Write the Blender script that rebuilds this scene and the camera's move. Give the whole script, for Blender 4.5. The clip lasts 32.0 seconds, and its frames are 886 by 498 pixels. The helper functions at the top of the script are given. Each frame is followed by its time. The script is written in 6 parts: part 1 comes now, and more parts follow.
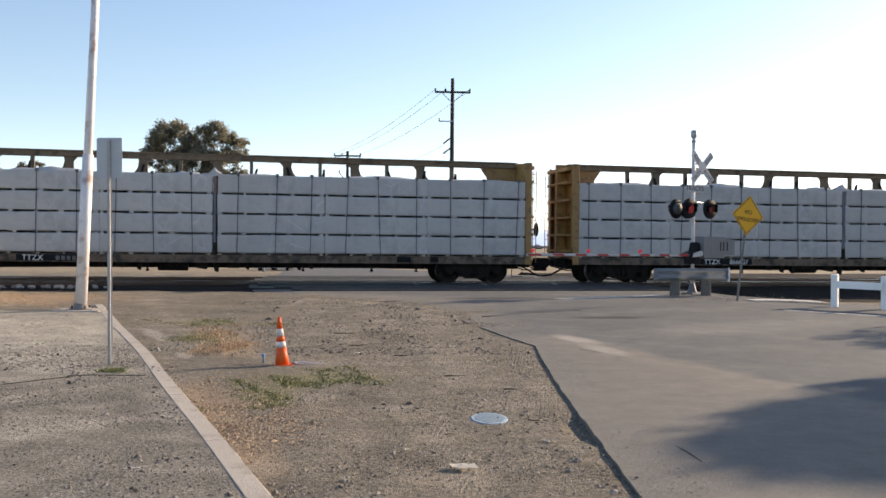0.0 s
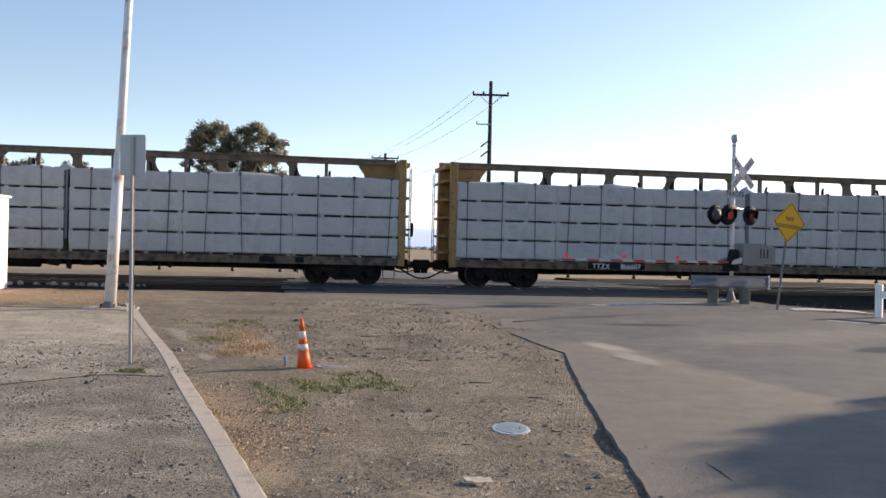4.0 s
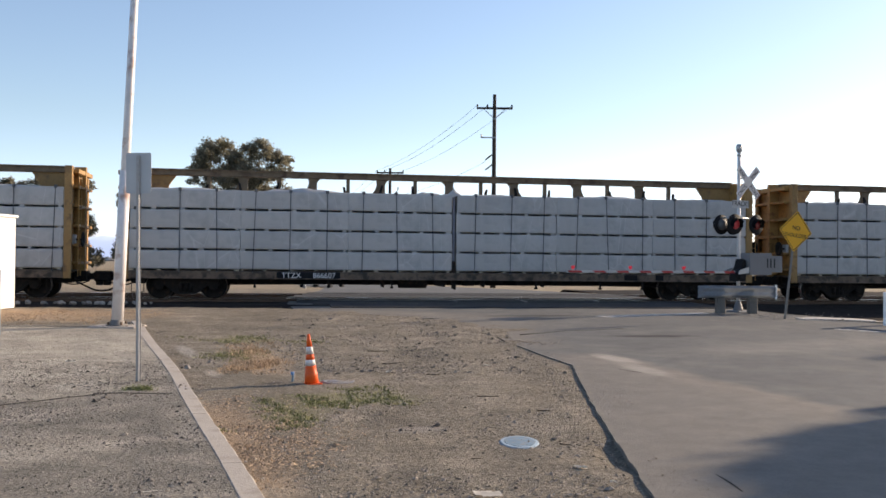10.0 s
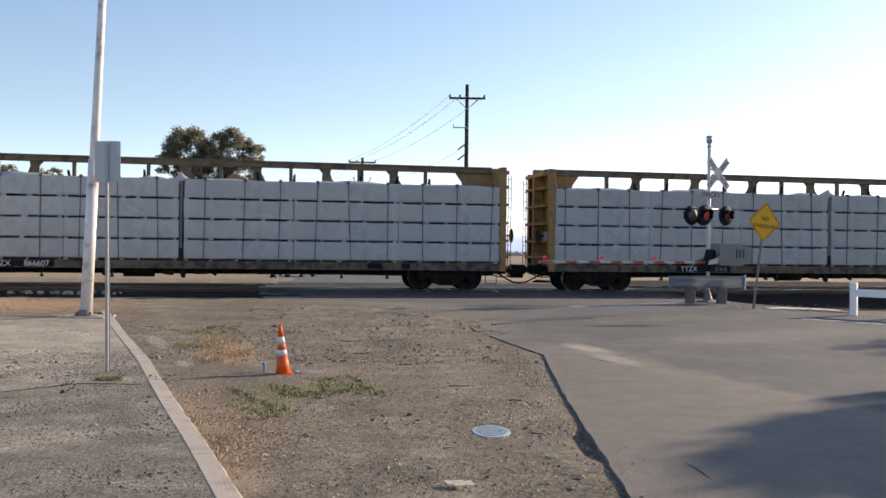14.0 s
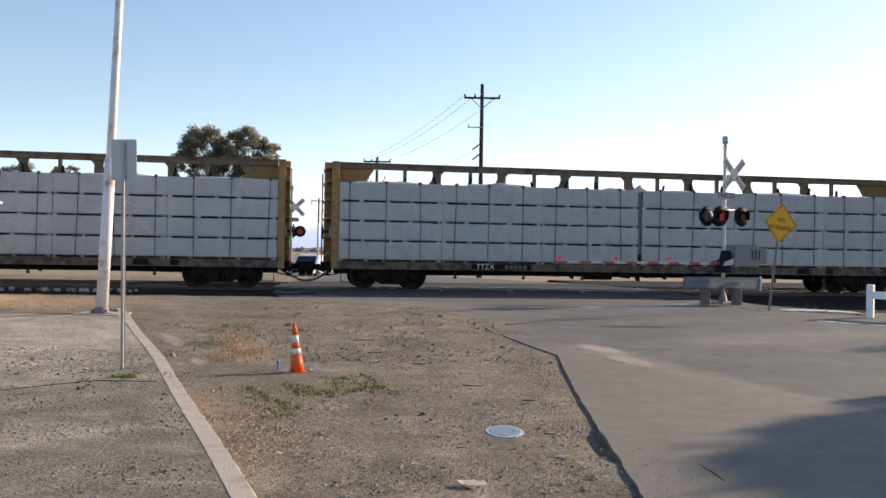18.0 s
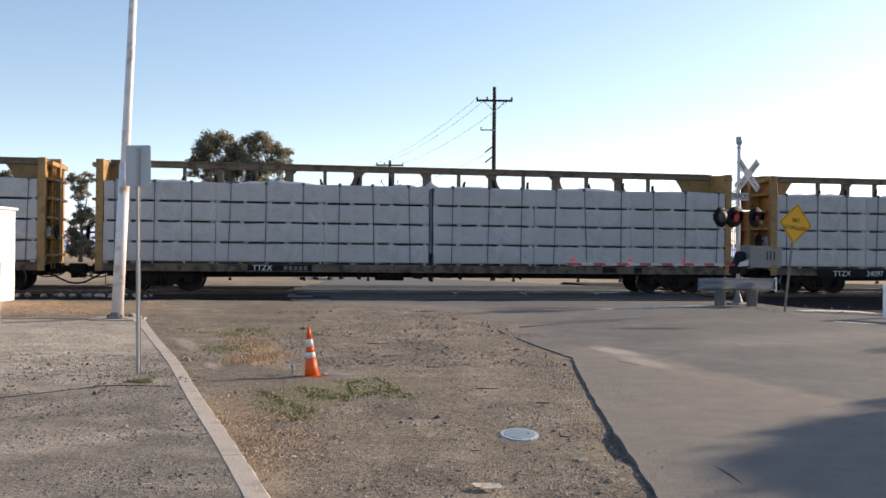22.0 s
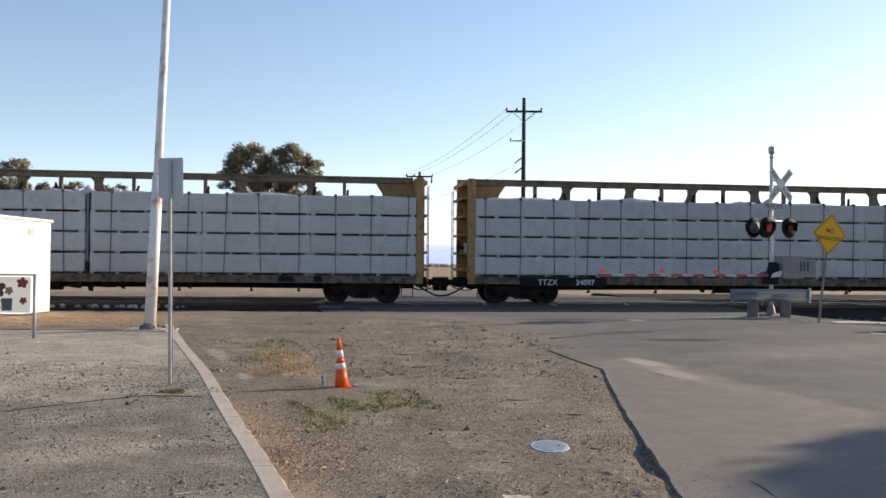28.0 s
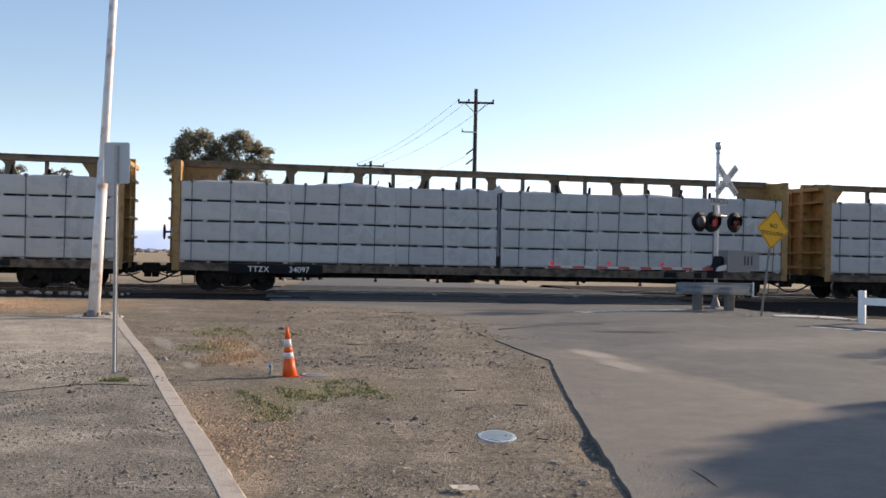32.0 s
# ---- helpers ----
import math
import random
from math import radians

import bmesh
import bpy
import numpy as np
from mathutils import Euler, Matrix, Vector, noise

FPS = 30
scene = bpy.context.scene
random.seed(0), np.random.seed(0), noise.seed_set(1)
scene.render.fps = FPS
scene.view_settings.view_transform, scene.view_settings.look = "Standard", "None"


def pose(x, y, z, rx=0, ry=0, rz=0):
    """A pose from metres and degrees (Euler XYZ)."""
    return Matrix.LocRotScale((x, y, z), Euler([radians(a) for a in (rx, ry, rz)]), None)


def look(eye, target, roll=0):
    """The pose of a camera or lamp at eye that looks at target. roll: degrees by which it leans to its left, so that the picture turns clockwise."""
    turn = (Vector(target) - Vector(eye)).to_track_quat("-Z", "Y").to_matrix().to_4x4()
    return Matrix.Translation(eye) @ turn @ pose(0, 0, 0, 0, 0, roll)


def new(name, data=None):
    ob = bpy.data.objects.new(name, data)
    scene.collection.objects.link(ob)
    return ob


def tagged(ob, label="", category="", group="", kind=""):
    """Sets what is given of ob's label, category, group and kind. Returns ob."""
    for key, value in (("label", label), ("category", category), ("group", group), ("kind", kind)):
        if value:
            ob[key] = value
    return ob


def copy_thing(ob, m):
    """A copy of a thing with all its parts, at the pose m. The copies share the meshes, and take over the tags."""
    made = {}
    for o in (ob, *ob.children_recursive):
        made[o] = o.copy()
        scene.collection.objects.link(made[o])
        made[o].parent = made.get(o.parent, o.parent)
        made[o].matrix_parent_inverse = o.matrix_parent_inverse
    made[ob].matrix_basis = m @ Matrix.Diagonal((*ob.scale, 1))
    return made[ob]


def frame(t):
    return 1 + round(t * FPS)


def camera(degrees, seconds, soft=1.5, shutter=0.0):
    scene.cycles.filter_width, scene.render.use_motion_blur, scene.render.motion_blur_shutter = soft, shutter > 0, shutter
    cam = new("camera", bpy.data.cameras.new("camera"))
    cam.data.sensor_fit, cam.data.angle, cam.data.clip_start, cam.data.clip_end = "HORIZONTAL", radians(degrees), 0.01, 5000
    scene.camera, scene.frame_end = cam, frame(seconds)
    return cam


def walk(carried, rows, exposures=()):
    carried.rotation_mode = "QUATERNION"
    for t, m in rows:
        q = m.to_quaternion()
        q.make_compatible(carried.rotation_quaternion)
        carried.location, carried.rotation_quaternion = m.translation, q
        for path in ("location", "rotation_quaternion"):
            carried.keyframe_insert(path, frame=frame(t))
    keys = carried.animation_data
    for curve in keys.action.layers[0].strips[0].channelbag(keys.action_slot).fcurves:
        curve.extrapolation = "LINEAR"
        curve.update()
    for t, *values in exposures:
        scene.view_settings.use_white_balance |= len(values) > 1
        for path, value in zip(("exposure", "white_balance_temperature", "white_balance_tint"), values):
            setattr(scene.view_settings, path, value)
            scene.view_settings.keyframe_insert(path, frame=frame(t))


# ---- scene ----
cam = camera(50.0, 32.0, soft=1.6)
# seconds, place of the eye, yaw, tilt, roll
WALK = (
    (0, -0.173, -0.343, 1.758, -2.43, 89.72, -0.58),
    (0.5, -0.021, -0.272, 1.759, -1.83, 89.54, 0.45),
    (1, -0.04, -0.154, 1.756, -1.75, 89.18, 0.82),
    (1.5, -0.012, -0.071, 1.763, -1.48, 90.42, 0.49),
    (2, 0.029, -0.013, 1.759, -1.98, 90.32, 0.47),
    (2.5, 0.006, -0.019, 1.754, -1.14, 89.91, -0.50),
    (4.5, 0, 0, 1.75, -0.09, 89.89, -1.37),
    (5, 0, 0, 1.75, -0.36, 90.20, -1.08),
    (5.5, 0, 0, 1.75, -0.05, 90.18, -1.04),
    (6, 0, 0, 1.75, -0.51, 90.15, -0.91),
    (6.5, 0, 0, 1.75, -0.09, 90.28, -0.81),
    (7, 0, 0, 1.75, 0.18, 90.51, -0.72),
    (7.5, 0, 0, 1.75, 0.05, 90.56, -0.60),
    (8, 0, 0, 1.75, 0.48, 90.30, -0.84),
    (8.5, 0, 0, 1.75, 0.12, 90.70, -0.42),
    (9, 0, 0, 1.75, -0.00, 90.56, -0.65),
    (9.5, 0, 0, 1.75, 0.38, 90.61, -0.75),
    (10, 0, 0, 1.75, 0.24, 90.71, -0.60),
    (10.5, 0, 0, 1.75, 0.10, 90.92, -0.62),
    (11, 0, 0, 1.75, -0.30, 90.76, -0.55),
    (11.5, 0, 0, 1.75, -0.34, 90.42, -0.74),
    (12, 0, 0, 1.75, -0.69, 90.47, -0.45),
    (12.5, 0, 0, 1.75, -1.19, 90.26, -0.44),
    (13, 0, 0, 1.75, -1.38, 90.15, -0.52),
    (13.5, 0, 0, 1.75, -1.55, 90.09, -0.73),
    (15.5, 0, 0, 1.75, -0.69, 90.35, -0.63),
    (16, 0, 0, 1.75, -0.55, 90.38, -0.78),
    (16.5, 0, 0, 1.75, -0.73, 90.47, -0.55),
    (17, 0, 0, 1.75, -0.68, 90.43, -0.83),
    (17.5, 0, 0, 1.75, -0.60, 90.06, -1.01),
    (18, 0, 0, 1.75, -0.58, 90.09, -1.01),
    (18.5, 0, 0, 1.75, -0.46, 89.94, -0.96),
    (19, 0, 0, 1.75, -0.29, 90.01, -0.74),
    (19.5, 0, 0, 1.75, 0.24, 90.03, -0.90),
    (20, 0, 0, 1.75, 0.18, 89.87, -1.20),
    (20.5, 0, 0, 1.75, 0.65, 90.01, -1.25),
    (21, 0, 0, 1.75, 0.62, 89.98, -1.15),
    (21.5, 0, 0, 1.75, 0.17, 90.25, -0.73),
    (22, 0, 0, 1.75, 0.23, 90.26, -0.59),
    (22.5, 0, 0, 1.75, 0.18, 90.15, -0.47),
    (23, 0, 0, 1.75, -0.11, 90.10, -0.33),
    (23.5, 0, 0, 1.75, -0.53, 89.87, -0.36),
    (24, 0, 0, 1.75, -1.00, 89.95, -0.22),
    (24.5, 0, 0, 1.75, -0.99, 89.90, -0.23),
    (26.5, 0, 0, 1.75, 0.33, 89.97, -0.28),
    (27, 0, 0, 1.75, 0.61, 90.25, -0.23),
    (27.5, 0, 0, 1.75, 1.90, 90.36, -0.53),
    (28, 0, 0, 1.75, 2.02, 90.91, -0.53),
    (28.5, 0, 0, 1.75, 1.36, 91.00, -0.45),
    (29, 0, 0, 1.75, 1.13, 91.30, -0.17),
    (29.5, 0, 0, 1.75, 0.74, 91.56, 0.27),
    (30, 0, 0, 1.75, 0.76, 91.14, -0.44),
    (30.5, 0, 0, 1.75, -0.34, 90.84, -0.42),
    (31, 0, 0, 1.75, -1.01, 90.57, -1.20),
    (31.5, 0, 0, 1.75, -1.39, 90.27, -0.89),
    (32, 0, 0, 1.75, -0.99, 90.37, -1.24),
)
walk(cam, [(t, pose(x, y, z, tilt, roll, yaw)) for t, x, y, z, yaw, tilt, roll in WALK], exposures=((0, 0.66, 7650, 17), (1, 0.63, 7600, 17), (2, 0.54, 7500, 18), (16, 0.54, 7500, 18), (20, 0.58, 7550, 18), (27, 0.56, 7550, 18), (28, 0.49, 7450, 18), (29, 0.48, 7400, 18), (31, 0.42, 7450, 18), (32, 0.52, 7500, 18)))

# ---- light ----
SUN_AZ, SUN_EL = 31.0, 19.0
world = bpy.data.worlds.new("sky")
scene.world = world
world.use_nodes = True
wn = world.node_tree.nodes
wn.clear()
sky = wn.new("ShaderNodeTexSky")
sky.sky_type, sky.sun_disc = "NISHITA", False
sky.sun_elevation, sky.sun_rotation = radians(SUN_EL), radians(90 - SUN_AZ)
sky.altitude, sky.air_density, sky.dust_density, sky.ozone_density = 900, 1.08, 1.0, 3.1
back = wn.new("ShaderNodeBackground")
back.inputs["Strength"].default_value = 0.15
wout = wn.new("ShaderNodeOutputWorld")
world.node_tree.links.new(sky.outputs[0], back.inputs[0])
world.node_tree.links.new(back.outputs[0], wout.inputs[0])
sun = new("sun", bpy.data.lights.new("sun", "SUN"))
sun.data.energy, sun.data.angle, sun.data.color = 5.0, radians(0.55), (1.0, 0.89, 0.72)
a, e = radians(SUN_AZ), radians(SUN_EL)
SUN_DIR = Vector((math.cos(a) * math.cos(e), math.sin(a) * math.cos(e), math.sin(e)))
sun.matrix_world = look((20, 30, 40), Vector((20, 30, 40)) - SUN_DIR)


# ---- materials ----
def paint(name, color, rough=0.7, metal=0.0, tone=0.12, grain=30.0, stain=1.2, bump=0.15, dirt=None, dirt_amount=0.0, spec=0.4, random_tone=0.0):
    """A surface with two scales of tone, an optional second colour in blotches, and a fine relief."""
    m = bpy.data.materials.new(name)
    m.use_nodes = True
    n, l = m.node_tree.nodes, m.node_tree.links
    p = n["Principled BSDF"]
    p.inputs["Roughness"].default_value, p.inputs["Metallic"].default_value = rough, metal
    p.inputs["Specular IOR Level"].default_value = spec
    co = n.new("ShaderNodeTexCoord")
    fine, broad = n.new("ShaderNodeTexNoise"), n.new("ShaderNodeTexNoise")
    fine.inputs["Scale"].default_value, broad.inputs["Scale"].default_value = grain, stain
    fine.inputs["Detail"].default_value, broad.inputs["Detail"].default_value = 4, 5
    for tex in (fine, broad):
        l.new(co.outputs["Object"], tex.inputs["Vector"])
    add = n.new("ShaderNodeMath")
    add.operation = "ADD"
    l.new(fine.outputs[0], add.inputs[0])
    l.new(broad.outputs[0], add.inputs[1])
    ramp = n.new("ShaderNodeMapRange")
    ramp.inputs["From Min"].default_value, ramp.inputs["From Max"].default_value = 0.6, 1.4
    ramp.inputs["To Min"].default_value, ramp.inputs["To Max"].default_value = 1 - tone, 1 + tone
    l.new(add.outputs[0], ramp.inputs["Value"])
    mul = n.new("ShaderNodeVectorMath")
    mul.operation = "SCALE"
    mul.inputs[0].default_value = color
    l.new(ramp.outputs[0], mul.inputs["Scale"])
    out = mul.outputs[0]
    if dirt:
        d = n.new("ShaderNodeTexNoise")
        d.inputs["Scale"].default_value, d.inputs["Detail"].default_value = stain * 2.3, 8
        l.new(co.outputs["Object"], d.inputs["Vector"])
        cut = n.new("ShaderNodeMapRange")
        cut.inputs["From Min"].default_value, cut.inputs["From Max"].default_value = 0.62 - 0.3 * dirt_amount, 0.78 - 0.3 * dirt_amount
        l.new(d.outputs[0], cut.inputs["Value"])
        mix = n.new("ShaderNodeMix")
        mix.data_type = "RGBA"
        mix.inputs["B"].default_value = (*dirt, 1)
        l.new(cut.outputs[0], mix.inputs["Factor"])
        l.new(out, mix.inputs["A"])
        out = mix.outputs["Result"]
    if random_tone:
        info = n.new("ShaderNodeObjectInfo")
        r = n.new("ShaderNodeMapRange")
        r.inputs["To Min"].default_value, r.inputs["To Max"].default_value = 1 - random_tone, 1 + random_tone
        l.new(info.outputs["Random"], r.inputs["Value"])
        s = n.new("ShaderNodeVectorMath")
        s.operation = "SCALE"
        l.new(out, s.inputs[0])
        l.new(r.outputs[0], s.inputs["Scale"])
        out = s.outputs[0]
    l.new(out, p.inputs["Base Color"])
    if bump:
        b = n.new("ShaderNodeBump")
        b.inputs["Strength"].default_value, b.inputs["Distance"].default_value = bump, 0.02
        l.new(add.outputs[0], b.inputs["Height"])
        l.new(b.outputs[0], p.inputs["Normal"])
    return m


def grit(m, scale, lo, hi, bump, depth):
    """Adds a coarse, gritty tone and relief to a material."""
    n, l = m.node_tree.nodes, m.node_tree.links
    p = n["Principled BSDF"]
    co, g = n.new("ShaderNodeTexCoord"), n.new("ShaderNodeTexNoise")
    g.inputs["Scale"].default_value, g.inputs["Detail"].default_value, g.inputs["Roughness"].default_value = scale, 6, 0.72
    l.new(co.outputs["Object"], g.inputs["Vector"])
    r, s = n.new("ShaderNodeMapRange"), n.new("ShaderNodeVectorMath")
    s.operation = "SCALE"
    r.inputs["From Min"].default_value, r.inputs["From Max"].default_value = 0.3, 0.7
    r.inputs["To Min"].default_value, r.inputs["To Max"].default_value = lo, hi
    l.new(g.outputs[0], r.inputs["Value"])
    l.new(p.inputs["Base Color"].links[0].from_socket, s.inputs[0])
    l.new(r.outputs[0], s.inputs["Scale"])
    l.new(s.outputs[0], p.inputs["Base Color"])
    if not bump:
        return
    b = n.new("ShaderNodeBump")
    b.inputs["Strength"].default_value, b.inputs["Distance"].default_value = bump, depth
    l.new(g.outputs[0], b.inputs["Height"])
    l.new(p.inputs["Normal"].links[0].from_socket, b.inputs["Normal"])
    l.new(b.outputs[0], p.inputs["Normal"])


def glow(name, color, strength):
    m = paint(name, color, 0.3, tone=0.02, bump=0)
    p = m.node_tree.nodes["Principled BSDF"]
    p.inputs["Emission Color"].default_value, p.inputs["Emission Strength"].default_value = (*color, 1), strength
    return m


YELLOW = paint("weathered_yellow_paint", (0.31, 0.178, 0.066), 0.6, tone=0.18, grain=14, stain=1.6, dirt=(0.17, 0.10, 0.05), dirt_amount=0.3)
# the same yellow darkened to brown, as the beam is seen against the light
YELLOW_BEAM = paint("grimy_backlit_yellow_beam_paint", (0.17, 0.122, 0.078), 0.65, tone=0.25, grain=10, stain=1.4, dirt=(0.085, 0.055, 0.035), dirt_amount=0.35)
YELLOW_END = paint("orange_yellow_bulkhead_paint", (0.35, 0.195, 0.062), 0.6, tone=0.2, grain=14, stain=1.6, dirt=(0.2, 0.10, 0.04), dirt_amount=0.3)
YELLOW_SILL = paint("grimy_yellow_sill", (0.135, 0.095, 0.068), 0.7, tone=0.35, grain=9, stain=1.6, dirt=(0.045, 0.034, 0.026), dirt_amount=0.5)
IRON = paint("dark_grimy_iron", (0.018, 0.016, 0.015), 0.8, metal=0.0, tone=0.4, grain=16, stain=2, dirt=(0.05, 0.032, 0.022), dirt_amount=0.15, spec=0.15)
STEEL = paint("worn_steel", (0.30, 0.28, 0.27), 0.35, metal=0.9, tone=0.2)
RAIL = paint("rusty_rail", (0.10, 0.065, 0.048), 0.5, metal=0.5, tone=0.25)
WRAP = paint("white_lumber_wrap", (0.425, 0.416, 0.406), 0.42, tone=0.06, grain=5, stain=0.9, bump=0.5, dirt=(0.35, 0.347, 0.34), dirt_amount=0.28, spec=0.5, random_tone=0.04)


def glint_lines(m):
    """Glints on the folds of crumpled plastic sheeting, painted as pale lines in scattered areas."""
    n, l = m.node_tree.nodes, m.node_tree.links
    p = n["Principled BSDF"]
    co, vor, ns, mp = n.new("ShaderNodeTexCoord"), n.new("ShaderNodeTexVoronoi"), n.new("ShaderNodeTexNoise"), n.new("ShaderNodeMapping")
    mp.inputs["Rotation"].default_value, mp.inputs["Scale"].default_value = (0, radians(24), 0), (1.0, 1.0, 0.35)
    vor.feature = "DISTANCE_TO_EDGE"
    vor.inputs["Scale"].default_value, ns.inputs["Scale"].default_value = 1.5, 0.8
    info, add = n.new("ShaderNodeObjectInfo"), n.new("ShaderNodeVectorMath")
    l.new(co.outputs["Object"], add.inputs[0])
    l.new(info.outputs["Location"], add.inputs[1])
    l.new(add.outputs[0], mp.inputs["Vector"])
    l.new(mp.outputs[0], vor.inputs["Vector"])
    l.new(co.outputs["Object"], ns.inputs["Vector"])
    a, b, mu, mix = n.new("ShaderNodeMapRange"), n.new("ShaderNodeMapRange"), n.new("ShaderNodeMath"), n.new("ShaderNodeMix")
    a.inputs["From Max"].default_value, a.inputs["To Min"].default_value, a.inputs["To Max"].default_value = 0.016, 0.3, 0.0
    b.inputs["From Min"].default_value, b.inputs["From Max"].default_value = 0.5, 0.62
    l.new(vor.outputs["Distance"], a.inputs["Value"])
    l.new(ns.outputs[0], b.inputs["Value"])
    mu.operation = "MULTIPLY"
    l.new(a.outputs[0], mu.inputs[0])
    l.new(b.outputs[0], mu.inputs[1])
    mix.data_type = "RGBA"
    mix.inputs["B"].default_value = (0.72, 0.72, 0.72, 1)
    l.new(mu.outputs[0], mix.inputs["Factor"])
    l.new(p.inputs["Base Color"].links[0].from_socket, mix.inputs["A"])
    l.new(mix.outputs["Result"], p.inputs["Base Color"])


glint_lines(WRAP)
WOOD = paint("pale_dunnage_wood", (0.42, 0.36, 0.28), 0.85, tone=0.25, grain=20)
CABLE = paint("dark_strap_webbing", (0.11, 0.115, 0.125), 0.8, tone=0.3)
GAP_PAINT = paint("dull_grey_blue_paint", (0.17, 0.18, 0.22), 0.7, tone=0.15)
BLACK = paint("flat_black_paint", (0.012, 0.012, 0.014), 0.7, tone=0.3, spec=0.15)
LETTER = paint("white_stencil_paint", (0.72, 0.72, 0.72), 0.6, tone=0.1)
GALV = paint("galvanised_steel", (0.36, 0.38, 0.40), 0.5, metal=0.55, tone=0.12, grain=12, stain=2)
CONCRETE = paint("worn_concrete", (0.42, 0.37, 0.32), 0.9, tone=0.16, grain=40, stain=2.5, bump=0.4, dirt=(0.2, 0.17, 0.14), dirt_amount=0.25)
WHITE = paint("white_paint", (0.78, 0.78, 0.77), 0.55, tone=0.05, grain=8)
TIMBER = paint("creosoted_timber", (0.036, 0.029, 0.025), 0.9, tone=0.3, grain=8)
DULL_LETTER = paint("faded_stencil_paint", (0.13, 0.13, 0.13), 0.7, tone=0.25)
SIGN_YELLOW = paint("sign_yellow_sheeting", (0.78, 0.375, 0.010), 0.45, tone=0.05)
SIGN_BLACK = paint("sign_black_legend", (0.015, 0.015, 0.015), 0.6, tone=0.1)
ORANGE = paint("orange_cone_plastic", (0.78, 0.105, 0.016), 0.5, tone=0.08)
BAND = paint("reflective_white_band", (0.66, 0.61, 0.58), 0.4, tone=0.05)
RED = paint("red_reflective_stripe", (0.36, 0.03, 0.03), 0.45, tone=0.08)
WEIGHT_GREY = paint("pale_grey_enamel", (0.40, 0.405, 0.41), 0.55, tone=0.1)
BLUE_MARK = paint("blue_marking_paint", (0.15, 0.235, 0.30), 0.85, tone=0.25, grain=60, stain=9, dirt=(0.22, 0.23, 0.235), dirt_amount=0.35)


# ---- mesh helpers ----
def box(bm, x0, x1, y0, y1, z0, z1, bevel=0.0):
    vs = [bm.verts.new((x, y, z)) for x in (x0, x1) for y in (y0, y1) for z in (z0, z1)]
    fs = [bm.faces.new([vs[i] for i in f]) for f in ((0, 1, 3, 2), (4, 6, 7, 5), (0, 4, 5, 1), (2, 3, 7, 6), (0, 2, 6, 4), (1, 5, 7, 3))]
    if bevel:
        bmesh.ops.bevel(bm, geom=list({e for f in fs for e in f.edges}), offset=bevel, segments=1, affect="EDGES", profile=0.5)
    return vs


def tube(bm, p0, p1, r0, r1=None, seg=12, cap=True):
    p0, p1 = Vector(p0), Vector(p1)
    r1 = r0 if r1 is None else r1
    q = (p1 - p0).to_track_quat("Z", "Y")
    rings = []
    for p, r in ((p0, r0), (p1, r1)):
        rings.append([bm.verts.new(p + q @ Vector((r * math.cos(2 * math.pi * i / seg), r * math.sin(2 * math.pi * i / seg), 0))) for i in range(seg)])
    for i in range(seg):
        f = bm.faces.new((rings[0][i], rings[0][(i + 1) % seg], rings[1][(i + 1) % seg], rings[1][i]))
        f.smooth = seg > 6
    if cap:
        bm.faces.new(rings[0][::-1])
        bm.faces.new(rings[1])


def lathe(bm, profile, seg=20, axis="Z", at=(0, 0, 0)):
    """Turns (radius, height) pairs round an axis."""
    rings = []
    for r, h in profile:
        ring = []
        for i in range(seg):
            c, s = r * math.cos(2 * math.pi * i / seg), r * math.sin(2 * math.pi * i / seg)
            p = {"Z": (c, s, h), "Y": (c, h, -s), "X": (h, c, s)}[axis]
            ring.append(bm.verts.new(Vector(p) + Vector(at)))
        rings.append(ring)
    for a, b in zip(rings, rings[1:]):
        for i in range(seg):
            bm.faces.new((a[i], a[(i + 1) % seg], b[(i + 1) % seg], b[i])).smooth = True
    if profile[0][0] > 1e-4:
        bm.faces.new(rings[0][::-1])
    if profile[-1][0] > 1e-4:
        bm.faces.new(rings[-1])


def prism(bm, outline, depth0, depth1, axis="Y"):
    """A flat outline given thickness along an axis."""
    def place(u, v, d):
        return {"Y": (u, d, v), "X": (d, u, v), "Z": (u, v, d)}[axis]
    a = [bm.verts.new(place(u, v, depth0)) for u, v in outline]
    b = [bm.verts.new(place(u, v, depth1)) for u, v in outline]
    n = len(outline)
    bm.faces.new(a)
    bm.faces.new(b[::-1])
    for i in range(n):
        bm.faces.new((a[i], b[i], b[(i + 1) % n], a[(i + 1) % n]))


def finish(name, bm, material):
    bmesh.ops.recalc_face_normals(bm, faces=bm.faces)
    me = bpy.data.meshes.new(name)
    bm.to_mesh(me)
    bm.free()
    me.materials.append(material)
    return me


def thing(name, bm, material, m=None, label="", category="", group="", kind=""):
    ob = new(name, bm if isinstance(bm, bpy.types.Mesh) else finish(name, bm, material))
    if m is not None:
        ob.matrix_basis = m
    return tagged(ob, label, category, group, kind)


def part(name, bm, material, parent, label="", m=None):
    me = bm if isinstance(bm, bpy.types.Mesh) else finish(name, bm, material)
    ob = new(name, me)
    ob.parent = parent
    if m is not None:
        ob.matrix_basis = m
    return tagged(ob, label)


def root(name, m, label, category, group=""):
    ob = new(name)
    ob.empty_display_size = 0.3
    ob.matrix_basis = m
    return tagged(ob, label, category, group)


def B():
    return bmesh.new()


